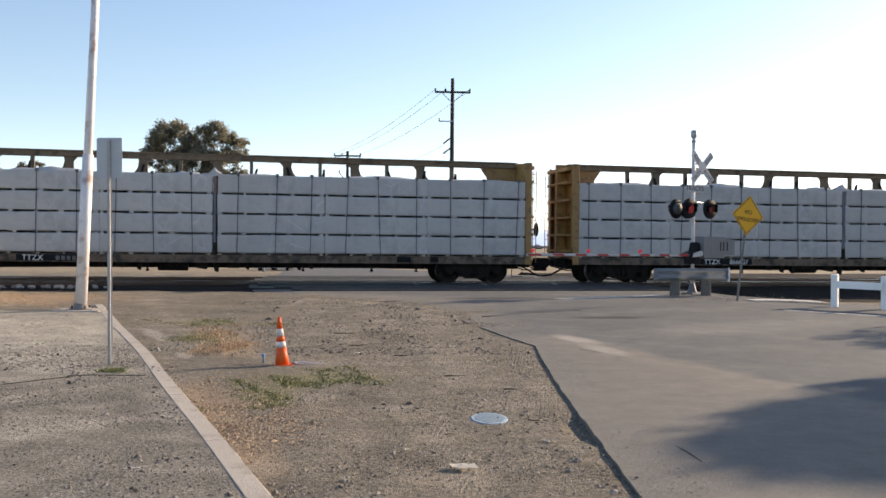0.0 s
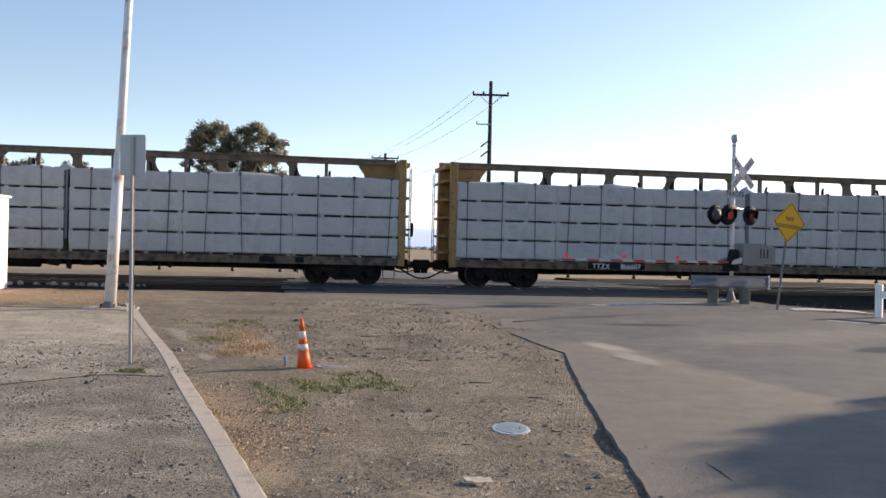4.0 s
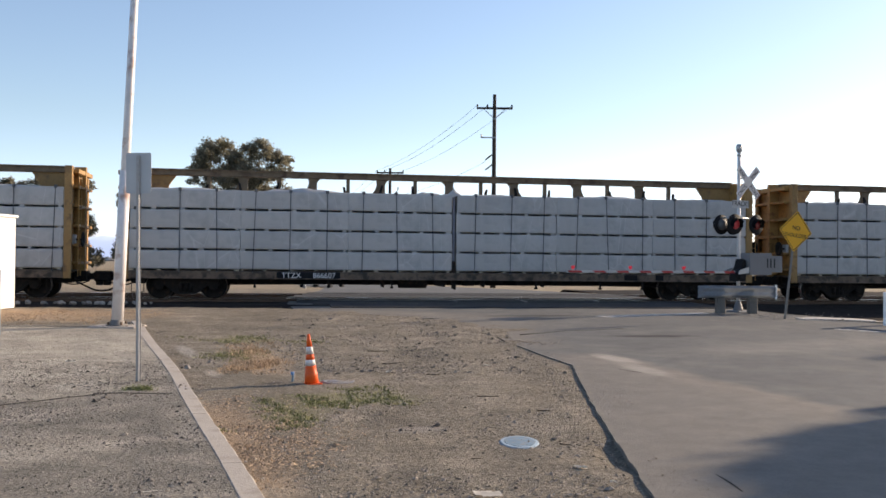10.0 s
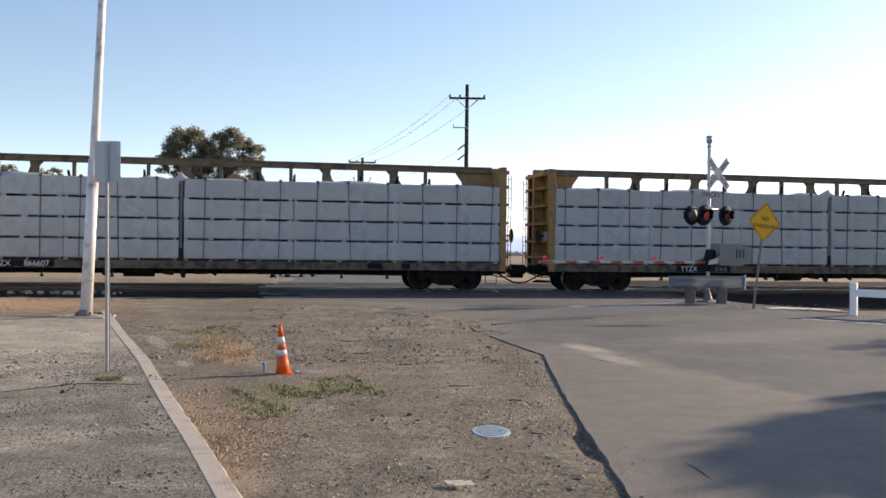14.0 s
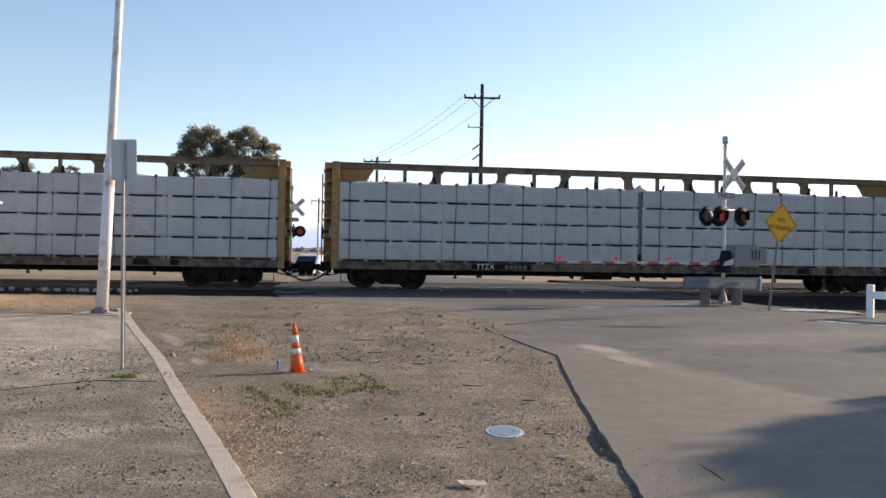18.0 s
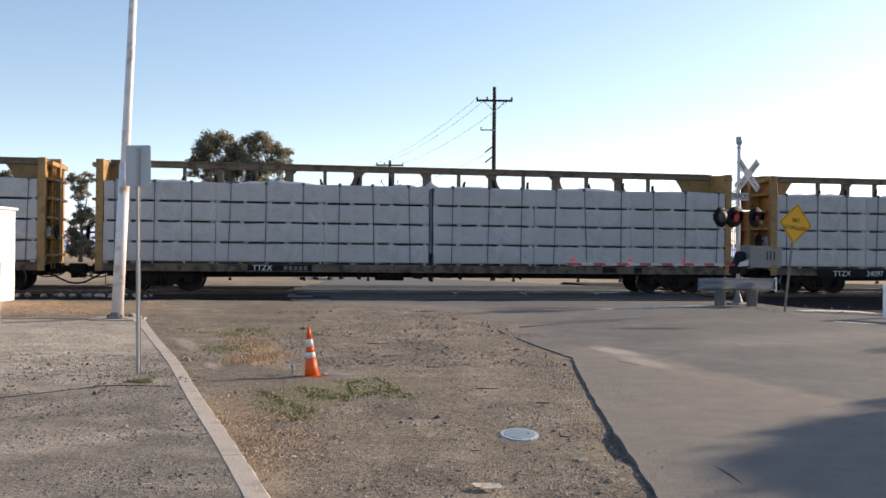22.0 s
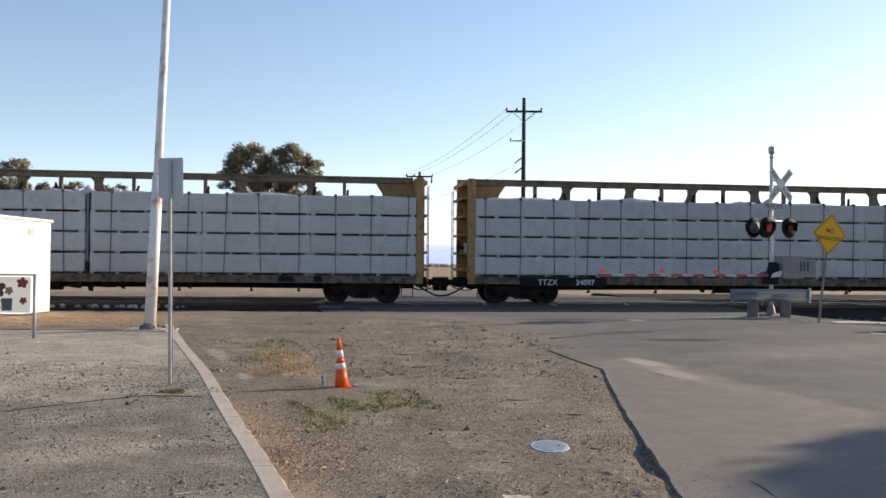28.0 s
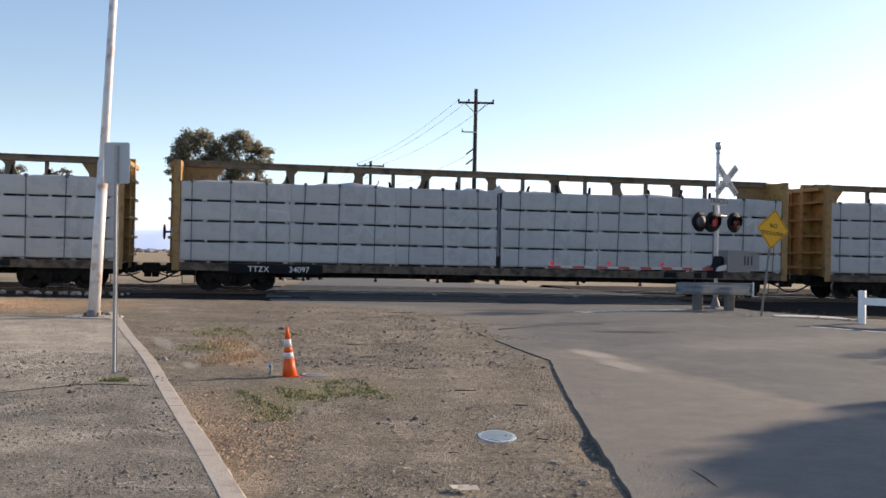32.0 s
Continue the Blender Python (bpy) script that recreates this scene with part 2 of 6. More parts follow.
def lettering(name, text, size, parent, material, m, label=""):
    cu = bpy.data.curves.new(name, "FONT")
    cu.body, cu.size, cu.extrude, cu.align_x = text, size, 0.002, "CENTER"
    tmp = bpy.data.objects.new(name, cu)
    scene.collection.objects.link(tmp)
    me = bpy.data.meshes.new_from_object(tmp.evaluated_get(bpy.context.evaluated_depsgraph_get()))
    bpy.data.objects.remove(tmp)
    me.materials.clear()
    me.materials.append(material)
    ob = new(name, me)
    ob.parent = parent
    ob.matrix_basis = m
    return tagged(ob, label)


# ---- the lie of the land ----
TRACK_DIR, TRACK_NORMAL = Vector((0.98550, 0.16966, 0)), Vector((-0.16966, 0.98550, 0))
TRACK_YAW = 9.768
TRACK_FOOT = Vector((-5.844, 33.944, 0))
RAIL_TOP = 0.36


def smooth(t):
    t = min(1.0, max(0.0, t))
    return t * t * (3 - 2 * t)


def hz(x, y):
    """Height of the land: level by the camera, rising to the rails, falling beyond them."""
    q = -0.1634 * x + 0.9866 * y
    return 0.28 * smooth((q - 10) / 18) - 0.35 * smooth((q - 42) / 30)


# ---- ground ----
ROAD_RISE = 0.009
ROAD_LEFT = [(1.4, -4), (1.5, 6), (1.55, 7.05), (1.63, 8.45), (1.69, 9.7), (1.81, 11.8), (2.02, 14.9), (2.08, 15.6), (1.73, 16.9), (1.36, 18.5), (1.02, 20.4), (0.31, 22.6), (-0.6, 24.5), (-2.6, 26.0), (-4.0, 27.2), (-4.6, 28.6), (-5.2, 31), (-5.9, 36), (-5.95, 44.5), (-6.9, 54), (-13, 75), (-56, 220)]
KERB_LINE = [(-0.8, 5.2), (-1.4, 6.9), (-1.97, 8.5), (-2.49, 9.9), (-3.19, 11.8), (-4.15, 14.4), (-5.71, 18.25), (-6.78, 21.0), (-7.3, 22.3)]


def eased(line, k=6):
    """The line rounded through its points."""
    out = []
    for i in range(len(line) - 1):
        p = [Vector(line[max(0, min(len(line) - 1, i + d))]) for d in (-1, 0, 1, 2)]
        for j in range(k):
            u = j / k
            out.append(tuple(0.5 * (2 * p[1] + (p[2] - p[0]) * u + (2 * p[0] - 5 * p[1] + 4 * p[2] - p[3]) * u * u + (3 * p[1] - p[0] - 3 * p[2] + p[3]) * u ** 3)))
    return out + [tuple(line[-1])]


KERB_LINE = eased(KERB_LINE)


def ground_material():
    m = paint("dry_gravelly_dirt", (0.195, 0.168, 0.131), 0.95, tone=0.3, grain=16, stain=0.5, bump=0.6, dirt=(0.266, 0.23, 0.181), dirt_amount=0.35, spec=0.15)
    n, l = m.node_tree.nodes, m.node_tree.links
    p = n["Principled BSDF"]
    old = p.inputs["Base Color"].links[0].from_socket
    geo = n.new("ShaderNodeTexCoord")
    # dry grass beyond the tracks
    sep = n.new("ShaderNodeSeparateXYZ")
    l.new(geo.outputs["Object"], sep.inputs[0])
    wob = n.new("ShaderNodeTexNoise")
    wob.inputs["Scale"].default_value = 0.15
    l.new(geo.outputs["Object"], wob.inputs["Vector"])
    add = n.new("ShaderNodeMath")
    add.operation = "MULTIPLY_ADD"
    add.inputs[1].default_value = 8
    l.new(wob.outputs[0], add.inputs[0])
    l.new(sep.outputs["Y"], add.inputs[2])
    rng = n.new("ShaderNodeMapRange")
    rng.inputs["From Min"].default_value, rng.inputs["From Max"].default_value = 46, 54
    l.new(add.outputs[0], rng.inputs["Value"])
    mix = n.new("ShaderNodeMix")
    mix.data_type = "RGBA"
    mix.inputs["B"].default_value = (0.30, 0.24, 0.165, 1)
    l.new(rng.outputs[0], mix.inputs["Factor"])
    l.new(old, mix.inputs["A"])
    # pebbles: pale and dark specks
    vor = n.new("ShaderNodeTexVoronoi")
    vor.inputs["Scale"].default_value = 26
    l.new(geo.outputs["Object"], vor.inputs["Vector"])
    r2 = n.new("ShaderNodeMapRange")
    r2.inputs["To Min"].default_value, r2.inputs["To Max"].default_value = 0.68, 1.32
    l.new(vor.outputs["Color"], r2.inputs["Value"])
    sc = n.new("ShaderNodeVectorMath")
    sc.operation = "SCALE"
    l.new(mix.outputs["Result"], sc.inputs[0])
    l.new(r2.outputs[0], sc.inputs["Scale"])
    # clods, grit and old tyre prints
    old_h = p.inputs["Normal"].links[0].from_node
    grit, prints, mask = n.new("ShaderNodeTexNoise"), n.new("ShaderNodeTexWave"), n.new("ShaderNodeTexNoise")
    grit.inputs["Scale"].default_value, grit.inputs["Detail"].default_value, grit.inputs["Roughness"].default_value = 42, 5, 0.7
    mp = n.new("ShaderNodeMapping")
    mp.inputs["Rotation"].default_value = (0, 0, radians(9))
    prints.inputs["Scale"].default_value, prints.inputs["Distortion"].default_value, prints.inputs["Detail"].default_value = 6.5, 5.0, 3
    mask.inputs["Scale"].default_value = 0.7
    l.new(geo.outputs["Object"], mp.inputs["Vector"])
    l.new(mp.outputs[0], prints.inputs["Vector"])
    lane = n.new("ShaderNodeMapping")
    lane.inputs["Rotation"].default_value, lane.inputs["Scale"].default_value = (0, 0, radians(9)), (1.7, 0.3, 1)
    l.new(geo.outputs["Object"], lane.inputs["Vector"])
    l.new(geo.outputs["Object"], grit.inputs["Vector"])
    l.new(lane.outputs[0], mask.inputs["Vector"])
    cut = n.new("ShaderNodeMapRange")
    cut.inputs["From Min"].default_value, cut.inputs["From Max"].default_value, cut.inputs["To Max"].default_value = 0.5, 0.72, 0.3
    l.new(mask.outputs[0], cut.inputs["Value"])
    both = n.new("ShaderNodeMath")
    both.operation = "MULTIPLY_ADD"
    l.new(prints.outputs["Fac"], both.inputs[0])
    l.new(cut.outputs[0], both.inputs[1])
    l.new(grit.outputs[0], both.inputs[2])
    b2 = n.new("ShaderNodeBump")
    b2.inputs["Strength"].default_value, b2.inputs["Distance"].default_value = 0.9, 0.022
    l.new(both.outputs[0], b2.inputs["Height"])
    l.new(old_h.outputs[0], b2.inputs["Normal"])
    l.new(b2.outputs[0], p.inputs["Normal"])
    g2, s2 = n.new("ShaderNodeMapRange"), n.new("ShaderNodeVectorMath")
    s2.operation = "SCALE"
    g2.inputs["From Min"].default_value, g2.inputs["From Max"].default_value = 0.3, 0.7
    g2.inputs["To Min"].default_value, g2.inputs["To Max"].default_value = 0.68, 1.3
    l.new(grit.outputs[0], g2.inputs["Value"])
    l.new(sc.outputs[0], s2.inputs[0])
    l.new(g2.outputs[0], s2.inputs["Scale"])
    l.new(s2.outputs[0], p.inputs["Base Color"])
    return m


def steps(lo, hi, near_lo, near_hi, fine, ratio):
    out = list(np.arange(near_lo, near_hi + 1e-6, fine))
    d, v = fine, near_hi
    while v < hi:
        d *= ratio
        v += d
        out.append(min(v, hi))
    d, v = fine, near_lo
    while v > lo:
        d *= ratio
        v -= d
        out.insert(0, max(v, lo))
    return out


DIRT = ground_material()


def sunk(x, y):
    """How far the land lies below the paving: under the track bed, and in the ditch past the crossing."""
    rel = Vector((x, y, 0)) - TRACK_FOOT
    s, off = rel.dot(TRACK_DIR), rel.dot(TRACK_NORMAL)
    bed = 0.17 * smooth((off + 5.2) / 1.2) * (1 - smooth((off - 7.5) / 2))
    ditch = 0.5 * smooth((s - 14.2) / 1.2) * smooth((off + 9.6) / 1.2) * (1 - smooth((off - 7.5) / 2))
    return max(bed, ditch)


def worn_edge(x, y, edge):
    """The dirt lies low along the broken edge of the road, with one washed-out hollow."""
    low = 0.007 * smooth(1.25 - abs(x - edge) / 0.22) * (1 - smooth((y - 15) / 3))
    return low + 0.05 * math.exp(-((x - 1.55) / 0.14) ** 4 - ((y - 8.75) / 0.62) ** 4)


def build_ground():
    xs = steps(-3500, 3500, -10, 4, 0.09, 1.2)
    ys = steps(-600, 4500, 5.5, 22, 0.09, 1.16)
    verts = []
    rx, ry = [p[0] for p in ROAD_LEFT], [p[1] for p in ROAD_LEFT]
    kx, ky = [p[0] for p in KERB_LINE], [p[1] for p in KERB_LINE]
    for y in ys:
        for x in xs:
            near = max(0.0, 1 - max(0.0, y - 28) / 6) if y > 3 else 0.3
            b = (noise.noise(Vector((x * 0.9, y * 0.9, 0))) * 0.022 + noise.noise(Vector((x * 3.1, y * 3.1, 5))) * 0.013 + noise.noise(Vector((x * 8.3, y * 8.3, 9))) * 0.007) * near
            under = 0.0
            b *= 1.0 if y > 18.5 else min(1.0, 0.25 + abs(x - float(np.interp(y, ry, rx))) / 0.7)
            if x > float(np.interp(y, ry, rx)) + 0.2 and y < 19 or x > float(np.interp(y, ry, rx)) + 1.6 or x < float(np.interp(y, ky, kx)) - 0.05 and y < 20.2:
                under = 0.09
            b += 0.012 * smooth((y - 19) / 2.5) * (1 - smooth((y - 27) / 2)) * (1 - smooth((x - float(np.interp(y, ry, rx))) / 0.9))
            verts.append((x, y, hz(x, y) - 0.008 - worn_edge(x, y, float(np.interp(y, ry, rx))) - max(under, sunk(x, y)) + b))
    w = len(xs)
    faces = [(j * w + i, j * w + i + 1, (j + 1) * w + i + 1, (j + 1) * w + i) for j in range(len(ys) - 1) for i in range(w - 1)]
    me = bpy.data.meshes.new("ground")
    me.from_pydata(verts, [], faces)
    me.materials.append(DIRT)
    me.polygons.foreach_set("use_smooth", [True] * len(me.polygons))
    tagged(new("ground", me), "dry grey-brown dirt and dry grass ground", "ground", kind="structure")


build_ground()

ASPHALT = paint("worn_grey_asphalt", (0.118, 0.121, 0.119), 0.9, tone=0.14, grain=60, stain=0.35, bump=0.3, dirt=(0.142, 0.142, 0.135), dirt_amount=0.4, spec=0.2)
LOT = paint("dusty_gravel_paving", (0.195, 0.178, 0.15), 0.95, tone=0.34, grain=22, stain=0.55, bump=0.7, dirt=(0.27, 0.245, 0.205), dirt_amount=0.4, spec=0.15)



def smear(m, color, spots):
    """Soft ellipses tinting the ground (x, y, turn, half length, half width, amount), broken up by noise: blown sand,
    straw, dark patches, a painted shadow.
    """
    n, l = m.node_tree.nodes, m.node_tree.links
    p = n["Principled BSDF"]
    co, ns = n.new("ShaderNodeTexCoord"), n.new("ShaderNodeTexNoise")
    ns.inputs["Scale"].default_value, ns.inputs["Detail"].default_value = 5, 6
    l.new(co.outputs["Object"], ns.inputs["Vector"])
    for x, y, turn, a, b, amount in spots:
        mp, gr = n.new("ShaderNodeMapping"), n.new("ShaderNodeTexGradient")
        mp.vector_type, gr.gradient_type = "TEXTURE", "SPHERICAL"
        mp.inputs["Location"].default_value, mp.inputs["Rotation"].default_value, mp.inputs["Scale"].default_value = (x, y, hz(x, y)), (0, 0, radians(turn)), (a, b, 5)
        l.new(co.outputs["Object"], mp.inputs["Vector"])
        l.new(mp.outputs[0], gr.inputs["Vector"])
        mu, rg, mix = n.new("ShaderNodeMath"), n.new("ShaderNodeMapRange"), n.new("ShaderNodeMix")
        mu.operation = "MULTIPLY"
        l.new(gr.outputs["Color"], mu.inputs[0])
        l.new(ns.outputs[0], mu.inputs[1])
        rg.inputs["From Min"].default_value, rg.inputs["From Max"].default_value, rg.inputs["To Max"].default_value = 0.04, 0.3, amount
        l.new(mu.outputs[0], rg.inputs["Value"])
        mix.data_type = "RGBA"
        mix.inputs["B"].default_value = (*color, 1)
        l.new(rg.outputs[0], mix.inputs["Factor"])
        l.new(p.inputs["Base Color"].links[0].from_socket, mix.inputs["A"])
        l.new(mix.outputs["Result"], p.inputs["Base Color"])




def drift(m, color, along, amount):
    """Fine dust blown over one side of a line on the paving (x + slope * y = edge), with a paler crest along it."""
    slope, edge, far = along
    n, l = m.node_tree.nodes, m.node_tree.links
    p = n["Principled BSDF"]
    co, dot, sep, ns = n.new("ShaderNodeTexCoord"), n.new("ShaderNodeVectorMath"), n.new("ShaderNodeSeparateXYZ"), n.new("ShaderNodeTexNoise")
    dot.operation = "DOT_PRODUCT"
    dot.inputs[1].default_value = (1, slope, 0)
    ns.inputs["Scale"].default_value, ns.inputs["Detail"].default_value = 1.3, 6
    for socket in (dot.inputs[0], sep.inputs[0], ns.inputs["Vector"]):
        l.new(co.outputs["Object"], socket)
    wob, side, end, crest = n.new("ShaderNodeMath"), n.new("ShaderNodeMapRange"), n.new("ShaderNodeMapRange"), n.new("ShaderNodeMapRange")
    wob.operation = "MULTIPLY_ADD"
    wob.inputs[1].default_value = 0.9
    l.new(ns.outputs[0], wob.inputs[0])
    l.new(dot.outputs["Value"], wob.inputs[2])
    for node, lo, hi, a, b, source in ((side, edge + 0.6, edge + 0.1, 0, amount, wob.outputs[0]), (end, far + 0.5, far - 0.4, 0, 1, sep.outputs["Y"]), (crest, edge - 0.9, edge + 0.25, 0, 1, wob.outputs[0])):
        node.inputs["From Min"].default_value, node.inputs["From Max"].default_value = lo, hi
        node.inputs["To Min"].default_value, node.inputs["To Max"].default_value = a, b
        node.interpolation_type = "SMOOTHSTEP"
        l.new(source, node.inputs["Value"])
    tone, fac, mix = n.new("ShaderNodeMapRange"), n.new("ShaderNodeMath"), n.new("ShaderNodeMix")
    tone.inputs["To Min"].default_value, tone.inputs["To Max"].default_value = 0.7, 1.0
    l.new(crest.outputs[0], tone.inputs["Value"])
    scale = n.new("ShaderNodeMath")
    fac.operation = scale.operation = "MULTIPLY"
    l.new(side.outputs[0], fac.inputs[0])
    l.new(end.outputs[0], fac.inputs[1])
    l.new(fac.outputs[0], scale.inputs[0])
    l.new(tone.outputs[0], scale.inputs[1])
    mix.data_type = "RGBA"
    mix.inputs["B"].default_value = (*color, 1)
    l.new(scale.outputs[0], mix.inputs["Factor"])
    l.new(p.inputs["Base Color"].links[0].from_socket, mix.inputs["A"])
    l.new(mix.outputs["Result"], p.inputs["Base Color"])


drift(ASPHALT, (0.26, 0.225, 0.185), (0.33, 8.75, 17.1), 0.6)
smear(ASPHALT, (0.36, 0.33, 0.285), ((2.95, 16.6, 110, 0.9, 0.35, 0.9), (3.15, 15.2, 105, 1.2, 0.3, 0.6), (7.0, 19.0, 30, 5.0, 1.2, 0.2)))
# two dark patches; the second paints the shadow of the signal lamps
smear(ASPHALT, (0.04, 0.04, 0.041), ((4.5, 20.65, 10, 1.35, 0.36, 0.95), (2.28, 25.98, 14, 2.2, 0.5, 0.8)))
smear(ASPHALT, (0.205, 0.185, 0.157), ((0.9, 21.0, 105, 4.5, 1.6, 0.8), (-1.8, 26.5, 150, 3.5, 1.6, 0.7), (0.6, 24.5, 120, 4.0, 2.2, 0.5)))
smear(LOT, (0.40, 0.36, 0.295), ((-8.0, 17.0, 10, 8.0, 5.5, 0.8), (-3.5, 8.5, 60, 1.2, 0.7, 0.5), (-6.5, 13.2, -20, 4.0, 2.0, 0.6)))

grit(LOT, 34, 0.5, 1.5, 0.8, 0.02)
grit(LOT, 1.4, 0.68, 1.3, 0, 0)
grit(DIRT, 1.1, 0.75, 1.22, 0, 0)
grit(ASPHALT, 75, 0.78, 1.2, 0.4, 0.006)
grit(ASPHALT, 2.4, 0.84, 1.14, 0, 0)
smear(DIRT, (0.36, 0.255, 0.165), ((-3.15, 15.9, 108, 2.6, 0.6, 0.75), (-1.85, 8.6, 110, 2.6, 0.5, 0.6), (-2.4, 10.4, 110, 1.6, 0.5, 0.5), (-11.5, 24.0, 4, 5.5, 3.0, 0.9)))
smear(DIRT, (0.36, 0.33, 0.285), ((-4.6, 16.85, 114, 1.3, 0.2, 0.8), (-3.45, 14.1, 112, 0.6, 0.16, 0.7), (-0.3, 9.95, 10, 0.45, 0.25, 0.45)))
smear(DIRT, (0.20, 0.185, 0.095), ((-1.2, 12.0, 0, 1.3, 0.6, 0.6), (-1.7, 11.0, 90, 1.2, 0.5, 0.6), (-4.0, 18.9, 0, 1.1, 0.6, 0.6)))


def sheet(name, left, right, rise, material, label, category, cell=0.5, wobble=0.0, fade=None):
    """A paved sheet between two edges (lists of x, y), following the land, with a skirt. fade: past this y its left edge sinks into the dirt."""
    bm = B()
    rows = []
    ny = max(2, int((left[-1][1] - left[0][1]) / cell))
    nx = 40
    for j in range(ny + 1):
        y = left[0][1] + (left[-1][1] - left[0][1]) * j / ny
        xl = float(np.interp(y, [p[1] for p in left], [p[0] for p in left]))
        xr = float(np.interp(y, [p[1] for p in right], [p[0] for p in right]))
        xl += wobble * (noise.noise(Vector((y * 2.3, 0, 3))) + 0.6 * noise.noise(Vector((y * 7, 0, 8))))
        sink = 0.022 * smooth((y - fade) / 1.5) * (1 - smooth((y - 29) / 2)) if fade else 0
        row = []
        for i in range(nx + 1):
            u = (i / nx) ** 1.6
            x = xl + (xr - xl) * u
            row.append((x, y, hz(x, y) + rise - sink * max(0.0, 1 - (x - xl) / 1.4)))
        rows.append(row)
    vs = [[bm.verts.new(p) for p in row] for row in rows]
    for a, b in zip(vs, vs[1:]):
        for i in range(nx):
            bm.faces.new((a[i], a[i + 1], b[i + 1], b[i])).smooth = True
    rim = rows[0] + [r[-1] for r in rows[1:]] + rows[-1][-2::-1] + [r[0] for r in rows[-2:0:-1]]
    top = [bm.verts.new(p) for p in rim]
    low = [bm.verts.new((x, y, z - 0.16)) for x, y, z in rim]
    for i in range(len(rim)):
        bm.faces.new((top[i], low[i], low[(i + 1) % len(rim)], top[(i + 1) % len(rim)]))
    return thing(name, bm, material, None, label, category, kind="structure")


ROAD_RIGHT = [(60, -4), (60, 10), (32, 19), (16.5, 23.2), (11.6, 25.6), (9.9, 28.3), (9.5, 31), (9.3, 33), (9, 40), (5, 48), (-4, 75), (-44, 220)]
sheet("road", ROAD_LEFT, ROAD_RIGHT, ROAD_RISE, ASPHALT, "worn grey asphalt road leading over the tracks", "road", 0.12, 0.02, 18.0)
LOT_EDGE = [(0.3, -4)] + [(x, y) for x, y in KERB_LINE[:-1]]
sheet("paved_lot", [(-45, -4), (-45, 17.2), (-20, 19.4), (-12, 20.2), (-10, 20.6), (-9, 21.0)], LOT_EDGE, 0.033, LOT, "dusty gravel-strewn paved lot beside the kerb", "pavement", 0.35)


KERB_CONCRETE = paint("dusty_kerb_concrete", (0.40, 0.355, 0.305), 0.9, tone=0.12, grain=45, stain=1.2, bump=0.35, dirt=(0.31, 0.27, 0.225), dirt_amount=0.3)


def build_kerb():
    kerb = root("kerb", pose(0, 0, 0), "worn concrete kerb beside the dirt", "kerb")
    kerb["kind"] = "structure"
    pts = [Vector((x, y, 0)) for x, y in KERB_LINE]
    dense = []
    for a, b in zip(pts, pts[1:]):
        k = max(1, int((b - a).length / 0.3))
        dense += [a + (b - a) * i / k for i in range(k)]
    dense.append(pts[-1])
    size = 10
    for s in range(0, len(dense) - 1, size):
        run = dense[s:s + size + 1]
        if len(run) < 2:
            continue
        bm = B()
        rings = []
        for i, p in enumerate(run):
            t = (run[min(i + 1, len(run) - 1)] - run[max(i - 1, 0)]).normalized()
            side = Vector((t.y, -t.x, 0))
            q = p + t * (0.004 if i == 0 else -0.004 if i == len(run) - 1 else 0)
            wob = 0.008 * noise.noise(q * 4)
            ring = []
            for u, z in ((-0.1, -0.2), (-0.1 + wob, 0.026), (-0.085, 0.038), (0.08, 0.036), (0.095 + wob, 0.02), (0.1, -0.2)):
                v = q + side * u
                ring.append(bm.verts.new((v.x, v.y, hz(q.x, q.y) + z + wob * 0.6)))
            rings.append(ring)
        for a, b in zip(rings, rings[1:]):
            for i in range(5):
                bm.faces.new((a[i], a[i + 1], b[i + 1], b[i]))
        bm.faces.new(rings[0])
        bm.faces.new(rings[-1][::-1])
        part("kerb_stone", bm, KERB_CONCRETE, kerb)


build_kerb()


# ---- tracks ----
# dark ballast, its colour deepened further for the shade of the train
BALLAST = paint("shade_dark_ballast", (0.027, 0.023, 0.021), 0.95, tone=0.4, grain=18, stain=2, bump=1.0, spec=0.06)


def on_track(s, off=0.0, z=0.0):
    p = TRACK_FOOT + TRACK_DIR * s + TRACK_NORMAL * off
    return Vector((p.x, p.y, z))


RAIL_HEAD = paint("polished_rail_head", (0.62, 0.60, 0.58), 0.28, metal=1.0, tone=0.1)


